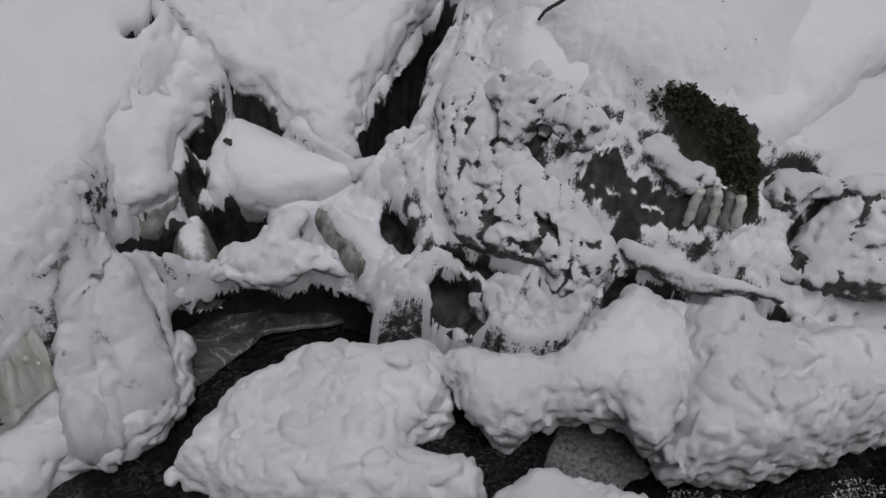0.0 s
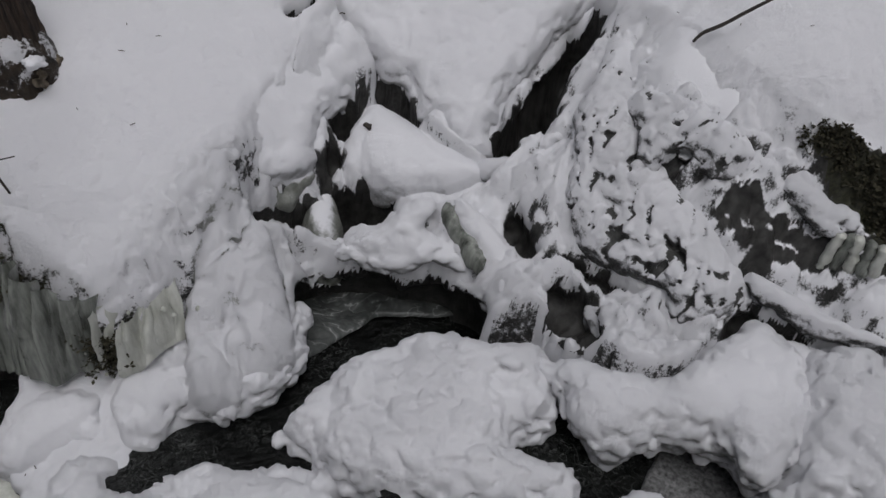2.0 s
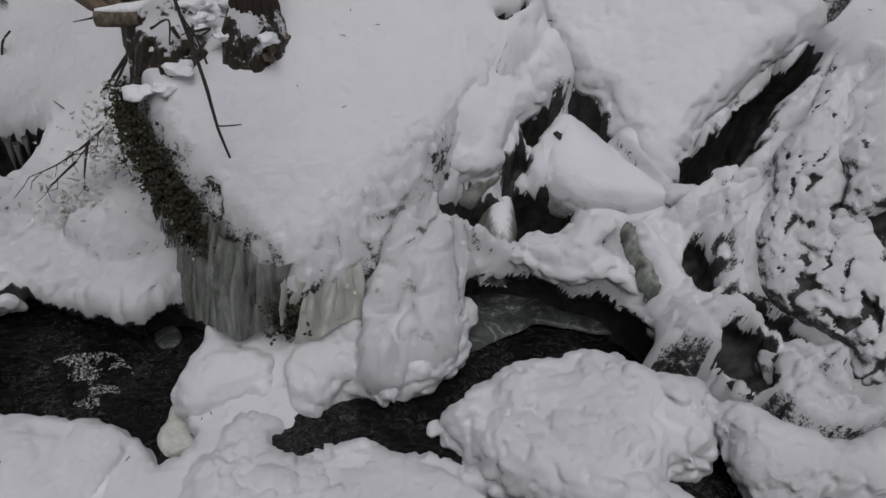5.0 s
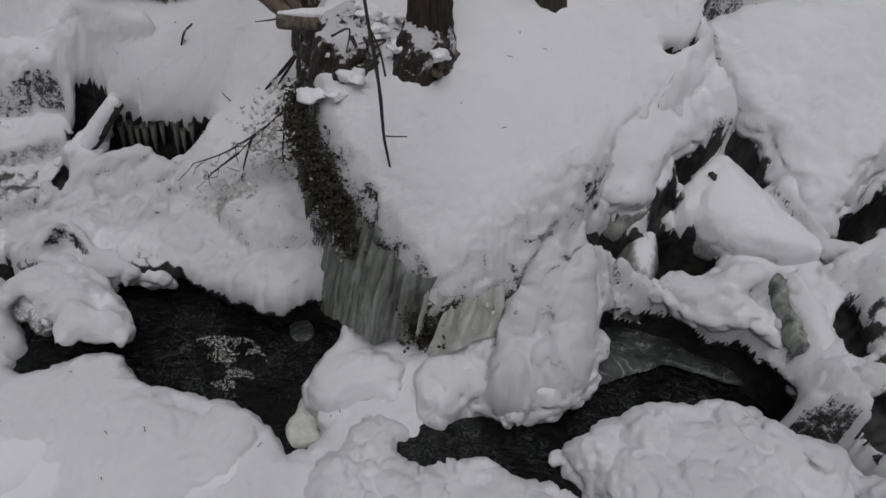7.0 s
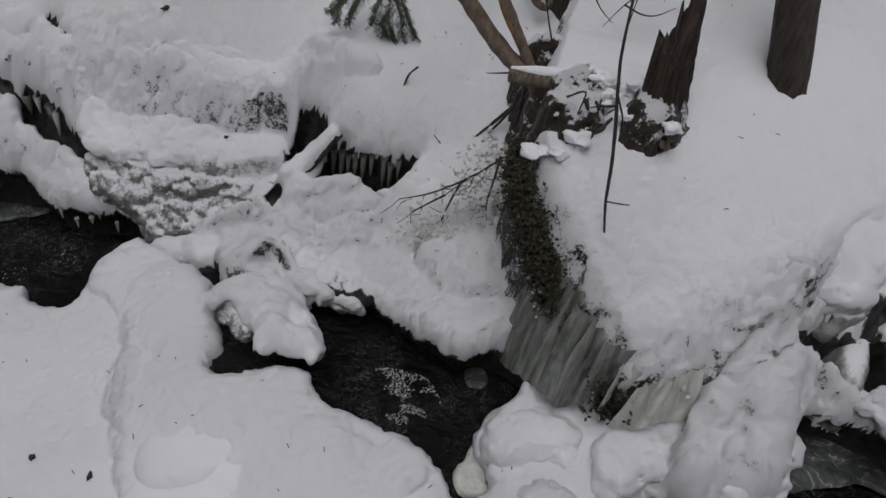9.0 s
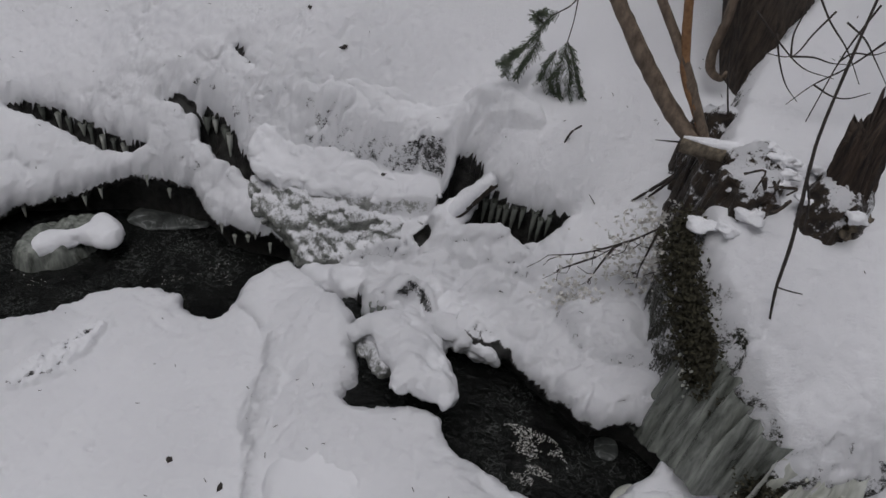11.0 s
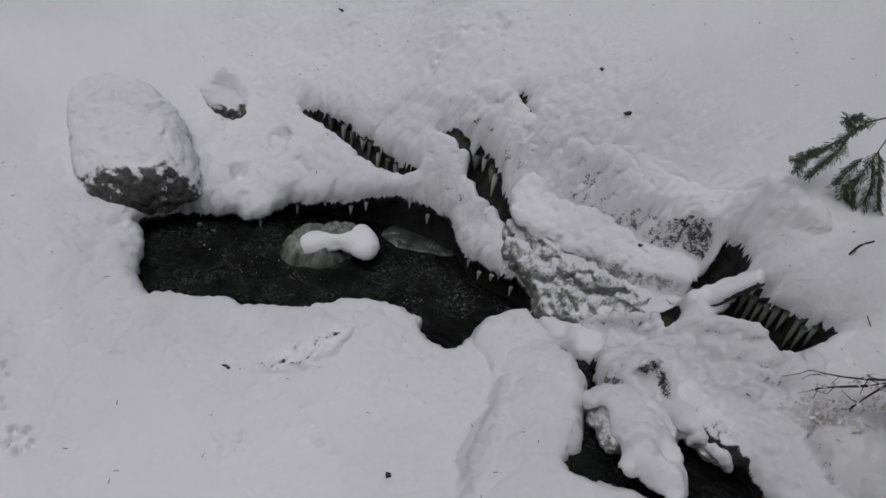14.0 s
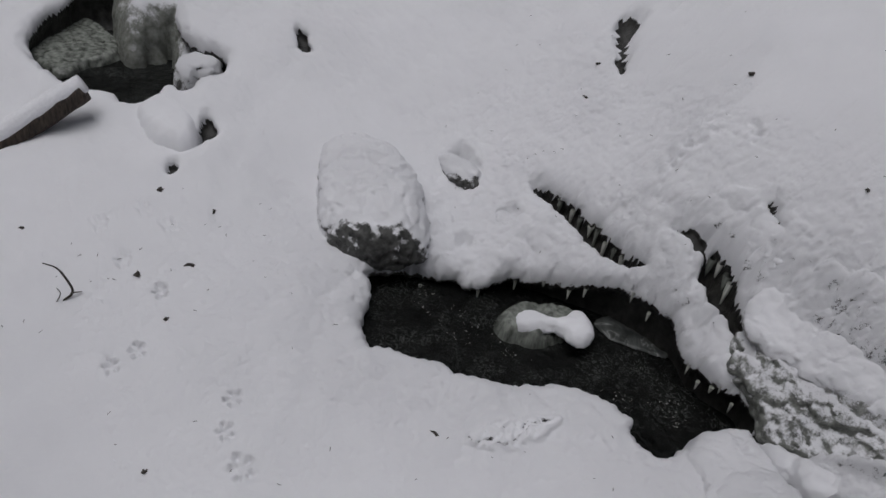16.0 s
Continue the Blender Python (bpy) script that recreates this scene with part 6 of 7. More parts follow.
stick([(0.014, 1.739, 0.522), (-0.018, 1.735, 0.475), (-0.065, 1.729, 0.412)], [0.004, 0.005, 0.003], "dark twig jutting from the moss", 44)
stick([(0.949, 1.544, 0.757), (0.974, 1.537, 0.749), (0.993, 1.532, 0.730), (0.996, 1.531, 0.719), (1.014, 1.526, 0.703)], [0.002, 0.003, 0.002, 0.0015], "small forked twig at a snow hollow", 46, [([(0.993, 1.532, 0.730), (1.004, 1.529, 0.744), (1.014, 1.526, 0.743)], 0.0018), ([(0.969, 1.539, 0.746), (0.958, 1.541, 0.741), (0.953, 1.543, 0.750)], 0.0018)])
stick([(0.982, 1.308, 0.517), (0.982, 1.307, 0.496), (0.992, 1.304, 0.481), (1.029, 1.292, 0.461)], [0.0012, 0.0018, 0.0012], "curled twig on a snow cushion", 48)
stick([(-2.393, 0.054, 0.125), (-2.388, 0.085, 0.097), (-2.385, 0.103, 0.048), (-2.384, 0.110, -0.006), (-2.390, 0.069, -0.042), (-2.395, 0.041, -0.115), (-2.398, 0.023, -0.198)], [0.0015, 0.003, 0.004, 0.003, 0.0015], "forked dead twig lying on the snow", 50,
      [([(-2.384, 0.110, -0.006), (-2.380, 0.135, -0.011)], 0.0025), ([(-2.390, 0.069, -0.042), (-2.396, 0.033, -0.077), (-2.402, -0.000, -0.105)], 0.002), ([(-2.391, 0.064, -0.029), (-2.389, 0.079, -0.000), (-2.390, 0.073, 0.024)], 0.0018), ([(-2.391, 0.062, -0.063), (-2.393, 0.055, -0.132)], 0.0016)])
stick([(-0.171, 1.709, 0.409), (-0.150, 1.708, 0.386), (-0.127, 1.706, 0.360)], [0.001, 0.0015, 0.001], "hair-thin twig stuck in the snow", 52)
stick([(0.016, 1.731, 0.523), (-0.005, 1.734, 0.477), (-0.038, 1.737, 0.415)], [0.005, 0.004, 0.002], "dark twig reaching over the snow", 54)


# ---- snow-capped logs
def snowy_log(points, r, label, shift=(0.0, 0.0, 0.7), fat=1.0):
    root = empty("log", points[0], label, "log")
    cap = [(x + shift[0] * r, y + shift[1] * r, z + shift[2] * r) for x, y, z in points]
    under(root, limb("log_body", points, [r, r, r * 0.95], BARK_DARK, sides=14, seed=60, wobble=0.04),
          limb("snow_cap", cap, [r * 0.9 * fat, r * 1.15 * fat, r * 1.1 * fat, r * 0.9 * fat], SNOWY, None, "rounded white snow cap", sides=14, seed=61, wobble=0.06))


snowy_log([(-0.586, 1.617, 0.141), (-0.539, 1.628, 0.211), (-0.493, 1.638, 0.280), (-0.450, 1.647, 0.350), (-0.423, 1.653, 0.391)], 0.02, "slanting log thickly capped with snow beside a hollow")
snowy_log([(-3.132, -0.033, 0.020), (-3.108, 0.116, 0.095), (-3.083, 0.269, 0.181), (-3.061, 0.401, 0.260)], 0.04, "fallen log with snow along its top and a sawn end", (-0.2, 0.05, 0.6), 0.92)

# ---- ice: icicles and columns
def icicle_mesh(length, r, seed):
    rng = np.random.default_rng(seed)
    verts, faces, sides, rows = [], [], 8, 8
    for i in range(rows):
        t = i / (rows - 1)
        rad = r * (1 - t) ** 0.7 * (1 + 0.15 * rng.uniform(-1, 1)) + 0.0006
        for k in range(sides):
            a = 2 * math.pi * k / sides
            verts.append((rad * math.cos(a), rad * math.sin(a), -length * t))
    for i in range(rows - 1):
        for k in range(sides):
            a, b = i * sides + k, i * sides + (k + 1) % sides
            faces.append((a, a + sides, b + sides, b))
    return verts, faces


def icicle(at, length, r, mat, label, group, seed):
    ob = mesh_part("icicle", *icicle_mesh(length, r, seed), mat)
    ob.location = at
    return tagged(ob, label, "icicle", group)


rng_ice = np.random.default_rng(11)
LIP_ICICLES = [
    (-1.99, 1.11), (-1.98, 1.12), (-1.97, 1.16), (-1.87, 1.23), (-1.85, 1.25), (-1.83, 1.33), (-1.8, 1.37), (-1.72, 1.42),
    (-1.64, 1.46), (-1.6, 1.49), (-1.46, 1.54), (-1.39, 1.55), (-1.29, 1.56), (-1.23, 1.54), (-1.19, 1.52), (-1.14, 1.51),
    (-1.1, 1.52), (-1.08, 1.53), (-1.03, 1.53), (-0.999, 1.54), (-0.977, 1.54),
]
for k, (x, y) in enumerate(LIP_ICICLES):
    icicle((x, y, top_at(x, y) - 0.012 if top_at(x, y) > -0.1 else -0.05), rng_ice.uniform(0.025, 0.05), rng_ice.uniform(0.005, 0.008), ICE_PALE,
           "small clear icicle hanging from the snow shelf", "icicles along the lower pool", k)
CAVE_ICICLES = [
    (-0.437, 1.7), (-0.414, 1.7), (-0.393, 1.69), (-0.373, 1.69), (-0.351, 1.69), (-0.328, 1.69), (-0.293, 1.69), (-0.273, 1.68),
    (-0.252, 1.69),
]
for k, (x, y) in enumerate(CAVE_ICICLES):
    z = float(base_height(np.array(x), np.array(y))) - 0.02
    icicle((x, y - 0.01, z), rng_ice.uniform(0.07, 0.12), rng_ice.uniform(0.007, 0.011), ICE, "long grey icicle in the dark hollow", "icicles in the hollow", 40 + k)
BAND_ICICLES = [
    (-1.88, 1.61), (-1.82, 1.61), (-1.78, 1.61), (-1.73, 1.61), (-1.7, 1.61), (-1.65, 1.6), (-1.61, 1.6), (-1.57, 1.6),
    (-1.34, 1.71), (-1.31, 1.71), (-1.27, 1.7), (-1.25, 1.69),
]
for k, (x, y) in enumerate(BAND_ICICLES):
    z = float(base_height(np.array(x), np.array(y))) - 0.01
    icicle((x, y - 0.008, z), rng_ice.uniform(0.05, 0.1), rng_ice.uniform(0.008, 0.014), ICE_PALE if k % 2 else ICE, "icicle on the rim of the snow slope", "icicles on the slope", 60 + k)
for k, (x, y) in enumerate([(-0.604, 1.33), (-0.583, 1.33), (-0.554, 1.32), (-0.536, 1.32), (-0.514, 1.31)]):
    icicle((x, y - 0.01, top_at(x, y) - 0.01), 0.07, 0.012, ICE, "frozen drip over the middle pool", "icicles over the middle pool", 80 + k)


def ice_column(foot, head, r0, r1, mat, label, seed):
    """A frozen run of water down a rock face: thick, rippled, widening to its foot."""
    rng = np.random.default_rng(seed)
    line = [np.array(foot) + (np.array(head) - np.array(foot)) * t + np.array((rng.uniform(-1, 1), rng.uniform(-1, 1), 0)) * 0.004 for t in np.linspace(0, 1, 9)]
    ob = mesh_part("ice_column", *tube_mesh(line, [r0, r0 * 0.95, r0 * 0.8, r1], 12, 0.07, seed, 0.06), mat)
    return tagged(ob, label, "ice column", "ice columns on the moss cliff")


COLUMN_FEET = [(0.142, 1.275, 0.126), (0.172, 1.216, 0.155), (0.203, 1.157, 0.204), (0.240, 1.099, 0.243), (0.270, 1.080, 0.238), (0.300, 1.081, 0.229), (0.330, 1.083, 0.248), (0.365, 1.084, 0.228), (0.415, 1.106, 0.219), (0.472, 1.149, 0.197), (0.519, 1.151, 0.173)]
COLUMN_HEADS = [(0.180, 1.276, 0.460), (0.204, 1.237, 0.450), (0.229, 1.178, 0.467), (0.253, 1.129, 0.469), (0.278, 1.100, 0.457), (0.308, 1.082, 0.449), (0.337, 1.083, 0.417), (0.385, 1.085, 0.405), (0.431, 1.117, 0.308), (0.464, 1.139, 0.316), (0.514, 1.151, 0.292)]


def ice_curtain(feet, heads, out, width, mat, label, seed, rows=26, deep=0.04):
    """Frozen runs of water grown together: a fluted sheet between a line of feet and a line of heads, bulging outwards."""
    rng = np.random.default_rng(seed)
    lo, hi = np.array(curve_points(feet, 24)), np.array(curve_points(heads, 24))
    n = len(lo)
    along = np.r_[0, np.cumsum(np.linalg.norm(np.diff((lo + hi) / 2, axis=0)[:, :2], axis=1))]
    spots = np.arange(0, along[-1] + width, width) + rng.uniform(-0.35, 0.35, int(math.ceil((along[-1] + width) / width))) * width
    sizes, reach = width * rng.uniform(0.5, 1.0, len(spots)), rng.uniform(0.6, 1.0, len(spots))
    verts = np.zeros((n, rows, 3))
    for j in range(rows):
        t = j / (rows - 1)
        lean = 0.12 * width * np.sin(5 * t + spots * 40)
        flute = np.sqrt(np.clip(1 - ((along[:, None] - spots - lean) / (sizes * (1.15 - 0.45 * t))) ** 2, 0, 1)) * reach
        bulge = deep * (0.5 + 0.5 * math.sin(math.pi * min(1.0, 0.25 + 0.75 * (1 - t)))) * flute.max(1)
        verts[:, j] = lo * (1 - t) + hi * t + bulge[:, None] * np.array(out) / np.linalg.norm(out)
    verts += 0.003 * noise3(verts, 0.03)[..., None] + 0.0015 * noise3(verts + 3, 0.012)[..., None]
    idx = np.arange(n * rows).reshape(n, rows)
    faces = np.stack([idx[:-1, :-1], idx[1:, :-1], idx[1:, 1:], idx[:-1, 1:]], -1).reshape(-1, 4)
    return tagged(mesh_part("ice_curtain", verts.reshape(-1, 3), faces.tolist(), mat), label, "ice curtain", "ice curtains on the moss cliff")


ice_curtain([(x - 0.03, y - 0.022, z) for x, y, z in COLUMN_FEET[:8]], [(x - 0.016, y - 0.012, z + 0.04) for x, y, z in COLUMN_HEADS[:8]], (-0.75, -0.6, 0.1), 0.032, ICE, "grey-green frozen curtain down the moss cliff", 90)
ice_curtain([(x, y - 0.02, z) for x, y, z in COLUMN_FEET[6:]], [(x, y - 0.02, z) for x, y, z in COLUMN_HEADS[6:]], (-0.2, -1.0, 0.1), 0.03, ICE_PALE, "milky frozen drapery under the snow brow", 91)
FRONT_FEET = [(0.359, 1.050, 0.232), (0.385, 1.044, 0.231), (0.407, 1.038, 0.250), (0.428, 1.033, 0.279), (0.458, 1.046, 0.284), (0.487, 1.049, 0.298), (0.513, 1.053, 0.299)]
FRONT_HEADS = [(0.373, 1.047, 0.385), (0.389, 1.043, 0.403), (0.408, 1.059, 0.401), (0.436, 1.072, 0.406), (0.453, 1.078, 0.418), (0.480, 1.092, 0.426), (0.503, 1.097, 0.441)]
ice_curtain([(x, y - 0.015, z) for x, y, z in FRONT_FEET], [(x, y - 0.02, z) for x, y, z in FRONT_HEADS], (-0.1, -1.0, 0.1), 0.034, ICE_PALE, "milky frozen drapery under the snow brow", 140, deep=0.028)
WALL_ICE = [(1.738, 0.567, 0.572), (1.750, 0.551, 0.587), (1.766, 0.532, 0.596), (1.781, 0.512, 0.600), (1.795, 0.494, 0.604)]
WALL_ICE_TOP = [(1.737, 0.569, 0.672), (1.751, 0.551, 0.674), (1.759, 0.540, 0.676), (1.773, 0.522, 0.676), (1.788, 0.502, 0.677)]
for k, (a, b) in enumerate(zip(WALL_ICE, WALL_ICE_TOP)):
    ice_column(a, b, 0.013, 0.011, ICE if k % 2 else ICE_PALE, "frozen drip on the dark cliff ledge", 120 + k)

# ---- moss, frozen beads and frosted leaves
def scatter_stuff(name, places, make, mat, label, category):
    return tagged(mesh_part(name, *merged([make(k, *q) for k, q in enumerate(places)]), mat), label, category, kind="stuff")


EDGE = [(0.05, 1.42, 0.64), (0.09, 1.31, 0.6), (0.14, 1.23, 0.53), (0.19, 1.19, 0.47), (0.26, 1.14, 0.4), (0.35, 1.07, 0.31), (0.42, 1.06, 0.32)]
rng_moss = np.random.default_rng(21)


def along_edge(t):
    t = t * (len(EDGE) - 1)
    i = min(int(t), len(EDGE) - 2)
    return np.array(EDGE[i]) * (1 - t + i) + np.array(EDGE[i + 1]) * (t - i)



def sprig(k, x, y, z, s):
    """A few small leaves."""
    rng = np.random.default_rng(1000 + k)
    v, f = [], []
    for _ in range(3):
        a, e = rng.uniform(0, 6.28), rng.uniform(-0.6, 0.9)
        d = np.array((math.cos(a) * math.cos(e), math.sin(a) * math.cos(e), math.sin(e))) * s
        w = np.cross(d, rng.normal(size=3))
        w = w / (np.linalg.norm(w) + 1e-9) * s * 0.3
        p = np.array((x, y, z))
        o = len(v)
        v += [p, p + d * 0.5 + w, p + d, p + d * 0.5 - w]
        f.append((o, o + 1, o + 2, o + 3))
    return v, f


moss_places, bead_places = [], []
for k in range(4600):
    p = along_edge(rng_moss.random() ** 0.85)
    down = rng_moss.random() ** 1.4 * 0.11
    out = 0.012 + 0.03 * rng_moss.random()
    moss_places.append((p[0] - out * 0.7 + rng_moss.normal() * 0.012, p[1] - out * 0.5 + rng_moss.normal() * 0.012, p[2] + 0.03 - down, rng_moss.uniform(0.006, 0.014)))
scatter_stuff("moss", moss_places, sprig, MOSS, "dark green-brown moss and leaves on the block's edge", "moss")
for k in range(70):
    p = along_edge(0.35 + 0.65 * rng_moss.random())
    bead_places.append((p[0] - 0.03 * rng_moss.random() - 0.01, p[1] - 0.03 * rng_moss.random() - 0.01, p[2] - 0.02 - 0.1 * rng_moss.random(), rng_moss.uniform(0.002, 0.0045)))
for k in range(30):
    bead_places.append((rng_moss.uniform(0.4, 0.62), rng_moss.uniform(1.03, 1.1), rng_moss.uniform(0.3, 0.4), rng_moss.uniform(0.004, 0.008)))
scatter_stuff("ice_beads", bead_places, lambda k, x, y, z, s: blob_mesh((x, y, z), (s, s, s * 1.3), k, 4, 6, 0.15), ICE_PALE, "clear frozen beads clinging to the moss", "ice")
CLIFF_MOSS = [
    (1.73, 0.754), (1.77, 0.729), (1.8, 0.68), (1.83, 0.635), (1.87, 0.59), (1.87, 0.549), (1.86, 0.511), (1.83, 0.491),
    (1.83, 0.529), (1.83, 0.568), (1.8, 0.621), (1.77, 0.67), (1.74, 0.715),
]
cm = []
lo, hi = np.min(CLIFF_MOSS, 0), np.max(CLIFF_MOSS, 0)
xy = rng_moss.uniform(lo, hi, (2500, 2))
for x, y in xy[depth_in(CLIFF_MOSS, xy[:, 0], xy[:, 1]) > -0.008 * rng_moss.random(2500)]:
    cm.append((x, y, top_at(x, y) + 0.004, rng_moss.uniform(0.006, 0.014)))
scatter_stuff("moss", cm, sprig, MOSS, "dark brown moss and litter on the cliff", "moss")


def conifer_sprig(stems, label, seed):
    """A drooping evergreen spray: stems set with flat short needles."""
    root = empty("evergreen_sprig", stems[0][0], label, "evergreen sprig")
    rng = np.random.default_rng(seed)
    for s, line in enumerate(stems):
        pts = curve_points(line, 8)
        under(root, mesh_part("stem", *tube_mesh(pts, [0.0022, 0.001], 5, 0.05, seed + s), TWIG))
        v, f = [], []
        for i in range(1 if len(line) < 5 else 2 * len(pts) // 3 if len(line) > 6 else len(pts) // 3, len(pts)):
            p, d = pts[i], pts[i] - pts[i - 1]
            d = d / np.linalg.norm(d)
            side = np.cross(d, (0.2, 0.4, 0.9))
            side = side / np.linalg.norm(side)
            flat_up = np.cross(side, d)
            for ang in (0.2, 2.2, 4.1):
                reach = 0.03 * (1 - 0.4 * i / len(pts)) * rng.uniform(0.4, 1.15)
                a = ang + rng.normal() * 0.25
                way = d * 0.7 + (side * math.cos(a) + flat_up * math.sin(a)) * 0.7 + np.array((0, 0, -0.15))
                for j in range(7):
                    q = p + way * reach * j / 6
                    for s2 in (-1, 1):
                        leaf = (way * 0.5 + np.cross(way, (0.3, -0.2, 0.9)) * s2 * 0.8) * 0.0095 * rng.uniform(0.7, 1.2)
                        wide = np.cross(leaf, (0.1, -0.9, 0.5)) * 0.14
                        o = len(v)
                        v += [q, q + leaf * 0.5 + wide, q + leaf, q + leaf * 0.5 - wide]
                        f.append((o, o + 1, o + 2, o + 3))
        under(root, mesh_part("needles", v, f, NEEDLE, None, "flat dark green needles"))


HEMLOCK = [
    [(-0.18, 1.865, 1.2), (-0.292, 1.87, 0.972), (-0.315, 1.872, 0.923), (-0.349, 1.877, 0.870), (-0.348, 1.877, 0.781), (-0.351, 1.877, 0.701), (-0.353, 1.877, 0.617), (-0.334, 1.879, 0.566)],
    [(-0.349, 1.877, 0.726), (-0.322, 1.881, 0.675), (-0.303, 1.884, 0.630), (-0.280, 1.887, 0.587)],
    [(-0.345, 1.876, 0.865), (-0.365, 1.875, 0.822), (-0.406, 1.869, 0.782), (-0.431, 1.866, 0.730), (-0.465, 1.861, 0.673), (-0.509, 1.855, 0.626)],
    [(-0.424, 1.867, 0.731), (-0.429, 1.866, 0.682), (-0.444, 1.864, 0.645), (-0.458, 1.862, 0.599)],
    [(-0.372, 1.874, 0.696), (-0.384, 1.872, 0.652), (-0.393, 1.871, 0.607)],
    [(-0.351, 1.877, 0.701), (-0.324, 1.881, 0.641), (-0.315, 1.882, 0.584)],
    [(-0.452, 1.863, 0.685), (-0.483, 1.858, 0.652), (-0.489, 1.858, 0.600)],
    [(-0.415, 1.868, 0.757), (-0.441, 1.864, 0.774), (-0.427, 1.866, 0.790)],
    [(-0.348, 1.877, 0.661), (-0.368, 1.874, 0.613), (-0.360, 1.876, 0.581)],
]
conifer_sprig(HEMLOCK, "drooping dark green evergreen sprig over the snow", 200)


def frosted_branch():
    root = empty("frosted_branch", FROSTED[0][0], "fine dead branch with ice-coated leaves hanging by the cliff", "branch")
    rng = np.random.default_rng(77)
    leaves_v, leaves_f = [], []
    for s, line in enumerate(FROSTED):
        pts = curve_points(line, 6)
        under(root, mesh_part("stem", *tube_mesh(pts, [0.0035, 0.0012], 5, 0.1, 300 + s), TWIG))
        for k in range(5):
            i = rng.integers(len(pts) // 3, len(pts))
            p = pts[i]
            e = p + np.array((rng.uniform(-0.05, 0.01), rng.uniform(-0.03, 0.02), rng.uniform(-0.06, 0.0)))
            under(root, mesh_part("twig", *tube_mesh([p, (p + e) / 2 + rng.normal(size=3) * 0.006, e], [0.0014, 0.0008], 4, 0.1, 400 + s * 9 + k), TWIG))
    return root


FROSTED = [
    [(0.038, 1.486, 0.579), (0.008, 1.488, 0.531), (-0.036, 1.492, 0.474), (-0.072, 1.496, 0.429), (-0.103, 1.498, 0.385)],
    [(-0.036, 1.492, 0.474), (-0.091, 1.497, 0.419), (-0.151, 1.503, 0.370), (-0.217, 1.509, 0.332)],
    [(-0.072, 1.496, 0.429), (-0.089, 1.497, 0.363), (-0.101, 1.498, 0.298)],
    [(-0.103, 1.498, 0.385), (-0.155, 1.503, 0.329), (-0.185, 1.506, 0.293)],
    [(0.011, 1.488, 0.541), (0.007, 1.489, 0.469), (0.003, 1.489, 0.393), (0.013, 1.488, 0.340)],
    [(0.035, 1.486, 0.570), (0.048, 1.485, 0.490), (0.051, 1.485, 0.399)],
]
frosted_branch()
frost_places = []
rng_frost = np.random.default_rng(31)
for (cx, cy, cz), n, sp in (([(-0.025, 1.507, 0.384)][0], 130, 0.06), ([(0.021, 1.503, 0.464)][0], 130, 0.05), ([(-0.121, 1.454, 0.267)][0], 120, 0.045), ([(0.036, 1.610, 0.479)][0], 90, 0.04)):
    for k in range(n):
        frost_places.append((cx + rng_frost.normal() * sp, cy + rng_frost.normal() * sp * 0.4, cz + rng_frost.normal() * sp * 0.8, rng_frost.uniform(0.008, 0.018)))
scatter_stuff("frosted_leaves", frost_places, sprig, FROST, "ice-coated dead leaves hanging over the snow", "leaves")

# ---- sheet ice and slush on the water
def plate(name, outline, z, mat, label, thick=0.006):
    p = np.array(outline)
    (x0, y0), (x1, y1) = p.min(0) - 0.02, p.max(0) + 0.02
    xs, ys = np.arange(x0, x1, 0.006), np.arange(y0, y1, 0.006)
    gx, gy = np.meshgrid(xs, ys, indexing="ij")
    d = depth_in(outline, gx, gy) + 0.006 * rough(gx, gy, 0.04)
    h = z - thick + (thick + 0.004 * rough(gx, gy, 0.05) + 0.003 * lumps(gx, gy, 0.05)) * dome(d, 0.012)
    ux, uy = np.gradient(d, xs, ys)
    p = snapped(np.stack([gx, gy, h], -1), d, ux, uy, 0.006)
    return tagged(sheet(name, xs, ys, h, mat, d > 0, points=p), label, "ice sheet")


plate("ice_sheet", [
    (0.868, 1.27), (0.953, 1.23), (1, 1.17), (1.1, 1.08), (1.2, 1.03), (1.18, 0.987), (1.07, 1.02), (0.958, 1.07),
    (0.902, 1.04), (0.837, 1.02), (0.758, 0.987), (0.716, 1.01), (0.733, 1.1), (0.785, 1.17),
], 0.178, ICE_DARK, "dark clear ice sheet with trapped bubbles in the channel")
plate("ice_sheet", [
    (1.3, 0.427), (1.38, 0.472), (1.44, 0.453), (1.5, 0.399), (1.49, 0.294), (1.43, 0.265), (1.38, 0.277), (1.33, 0.255),
    (1.29, 0.292), (1.24, 0.296), (1.26, 0.354), (1.24, 0.383),
], 0.262, FROST_DARK, "frosted grey ice patch at the pond's edge", 0.004)
plate("ice_sheet", [(0.035, 1.24), (0.083, 1.26), (0.106, 1.22), (0.088, 1.18), (0.046, 1.18)], 0.058, ICE_DARK, "small disc of clear ice by the bank")
plate("ice_sheet", [
    (0.112, 1.12), (0.166, 1.14), (0.174, 0.916), (0.125, 0.887), (0.076, 0.872), (0.047, 0.928), (0.08, 0.988),
], 0.075, ICE_PALE, "milky ice shelf beside the snow cushion", 0.01)
plate("ice_sheet", [(-1.57, 1.51), (-1.52, 1.63), (-1.36, 1.67), (-1.28, 1.61), (-1.36, 1.57), (-1.46, 1.5)], -0.098, ICE_DARK, "submerged grey ice ledge in the lower pool")


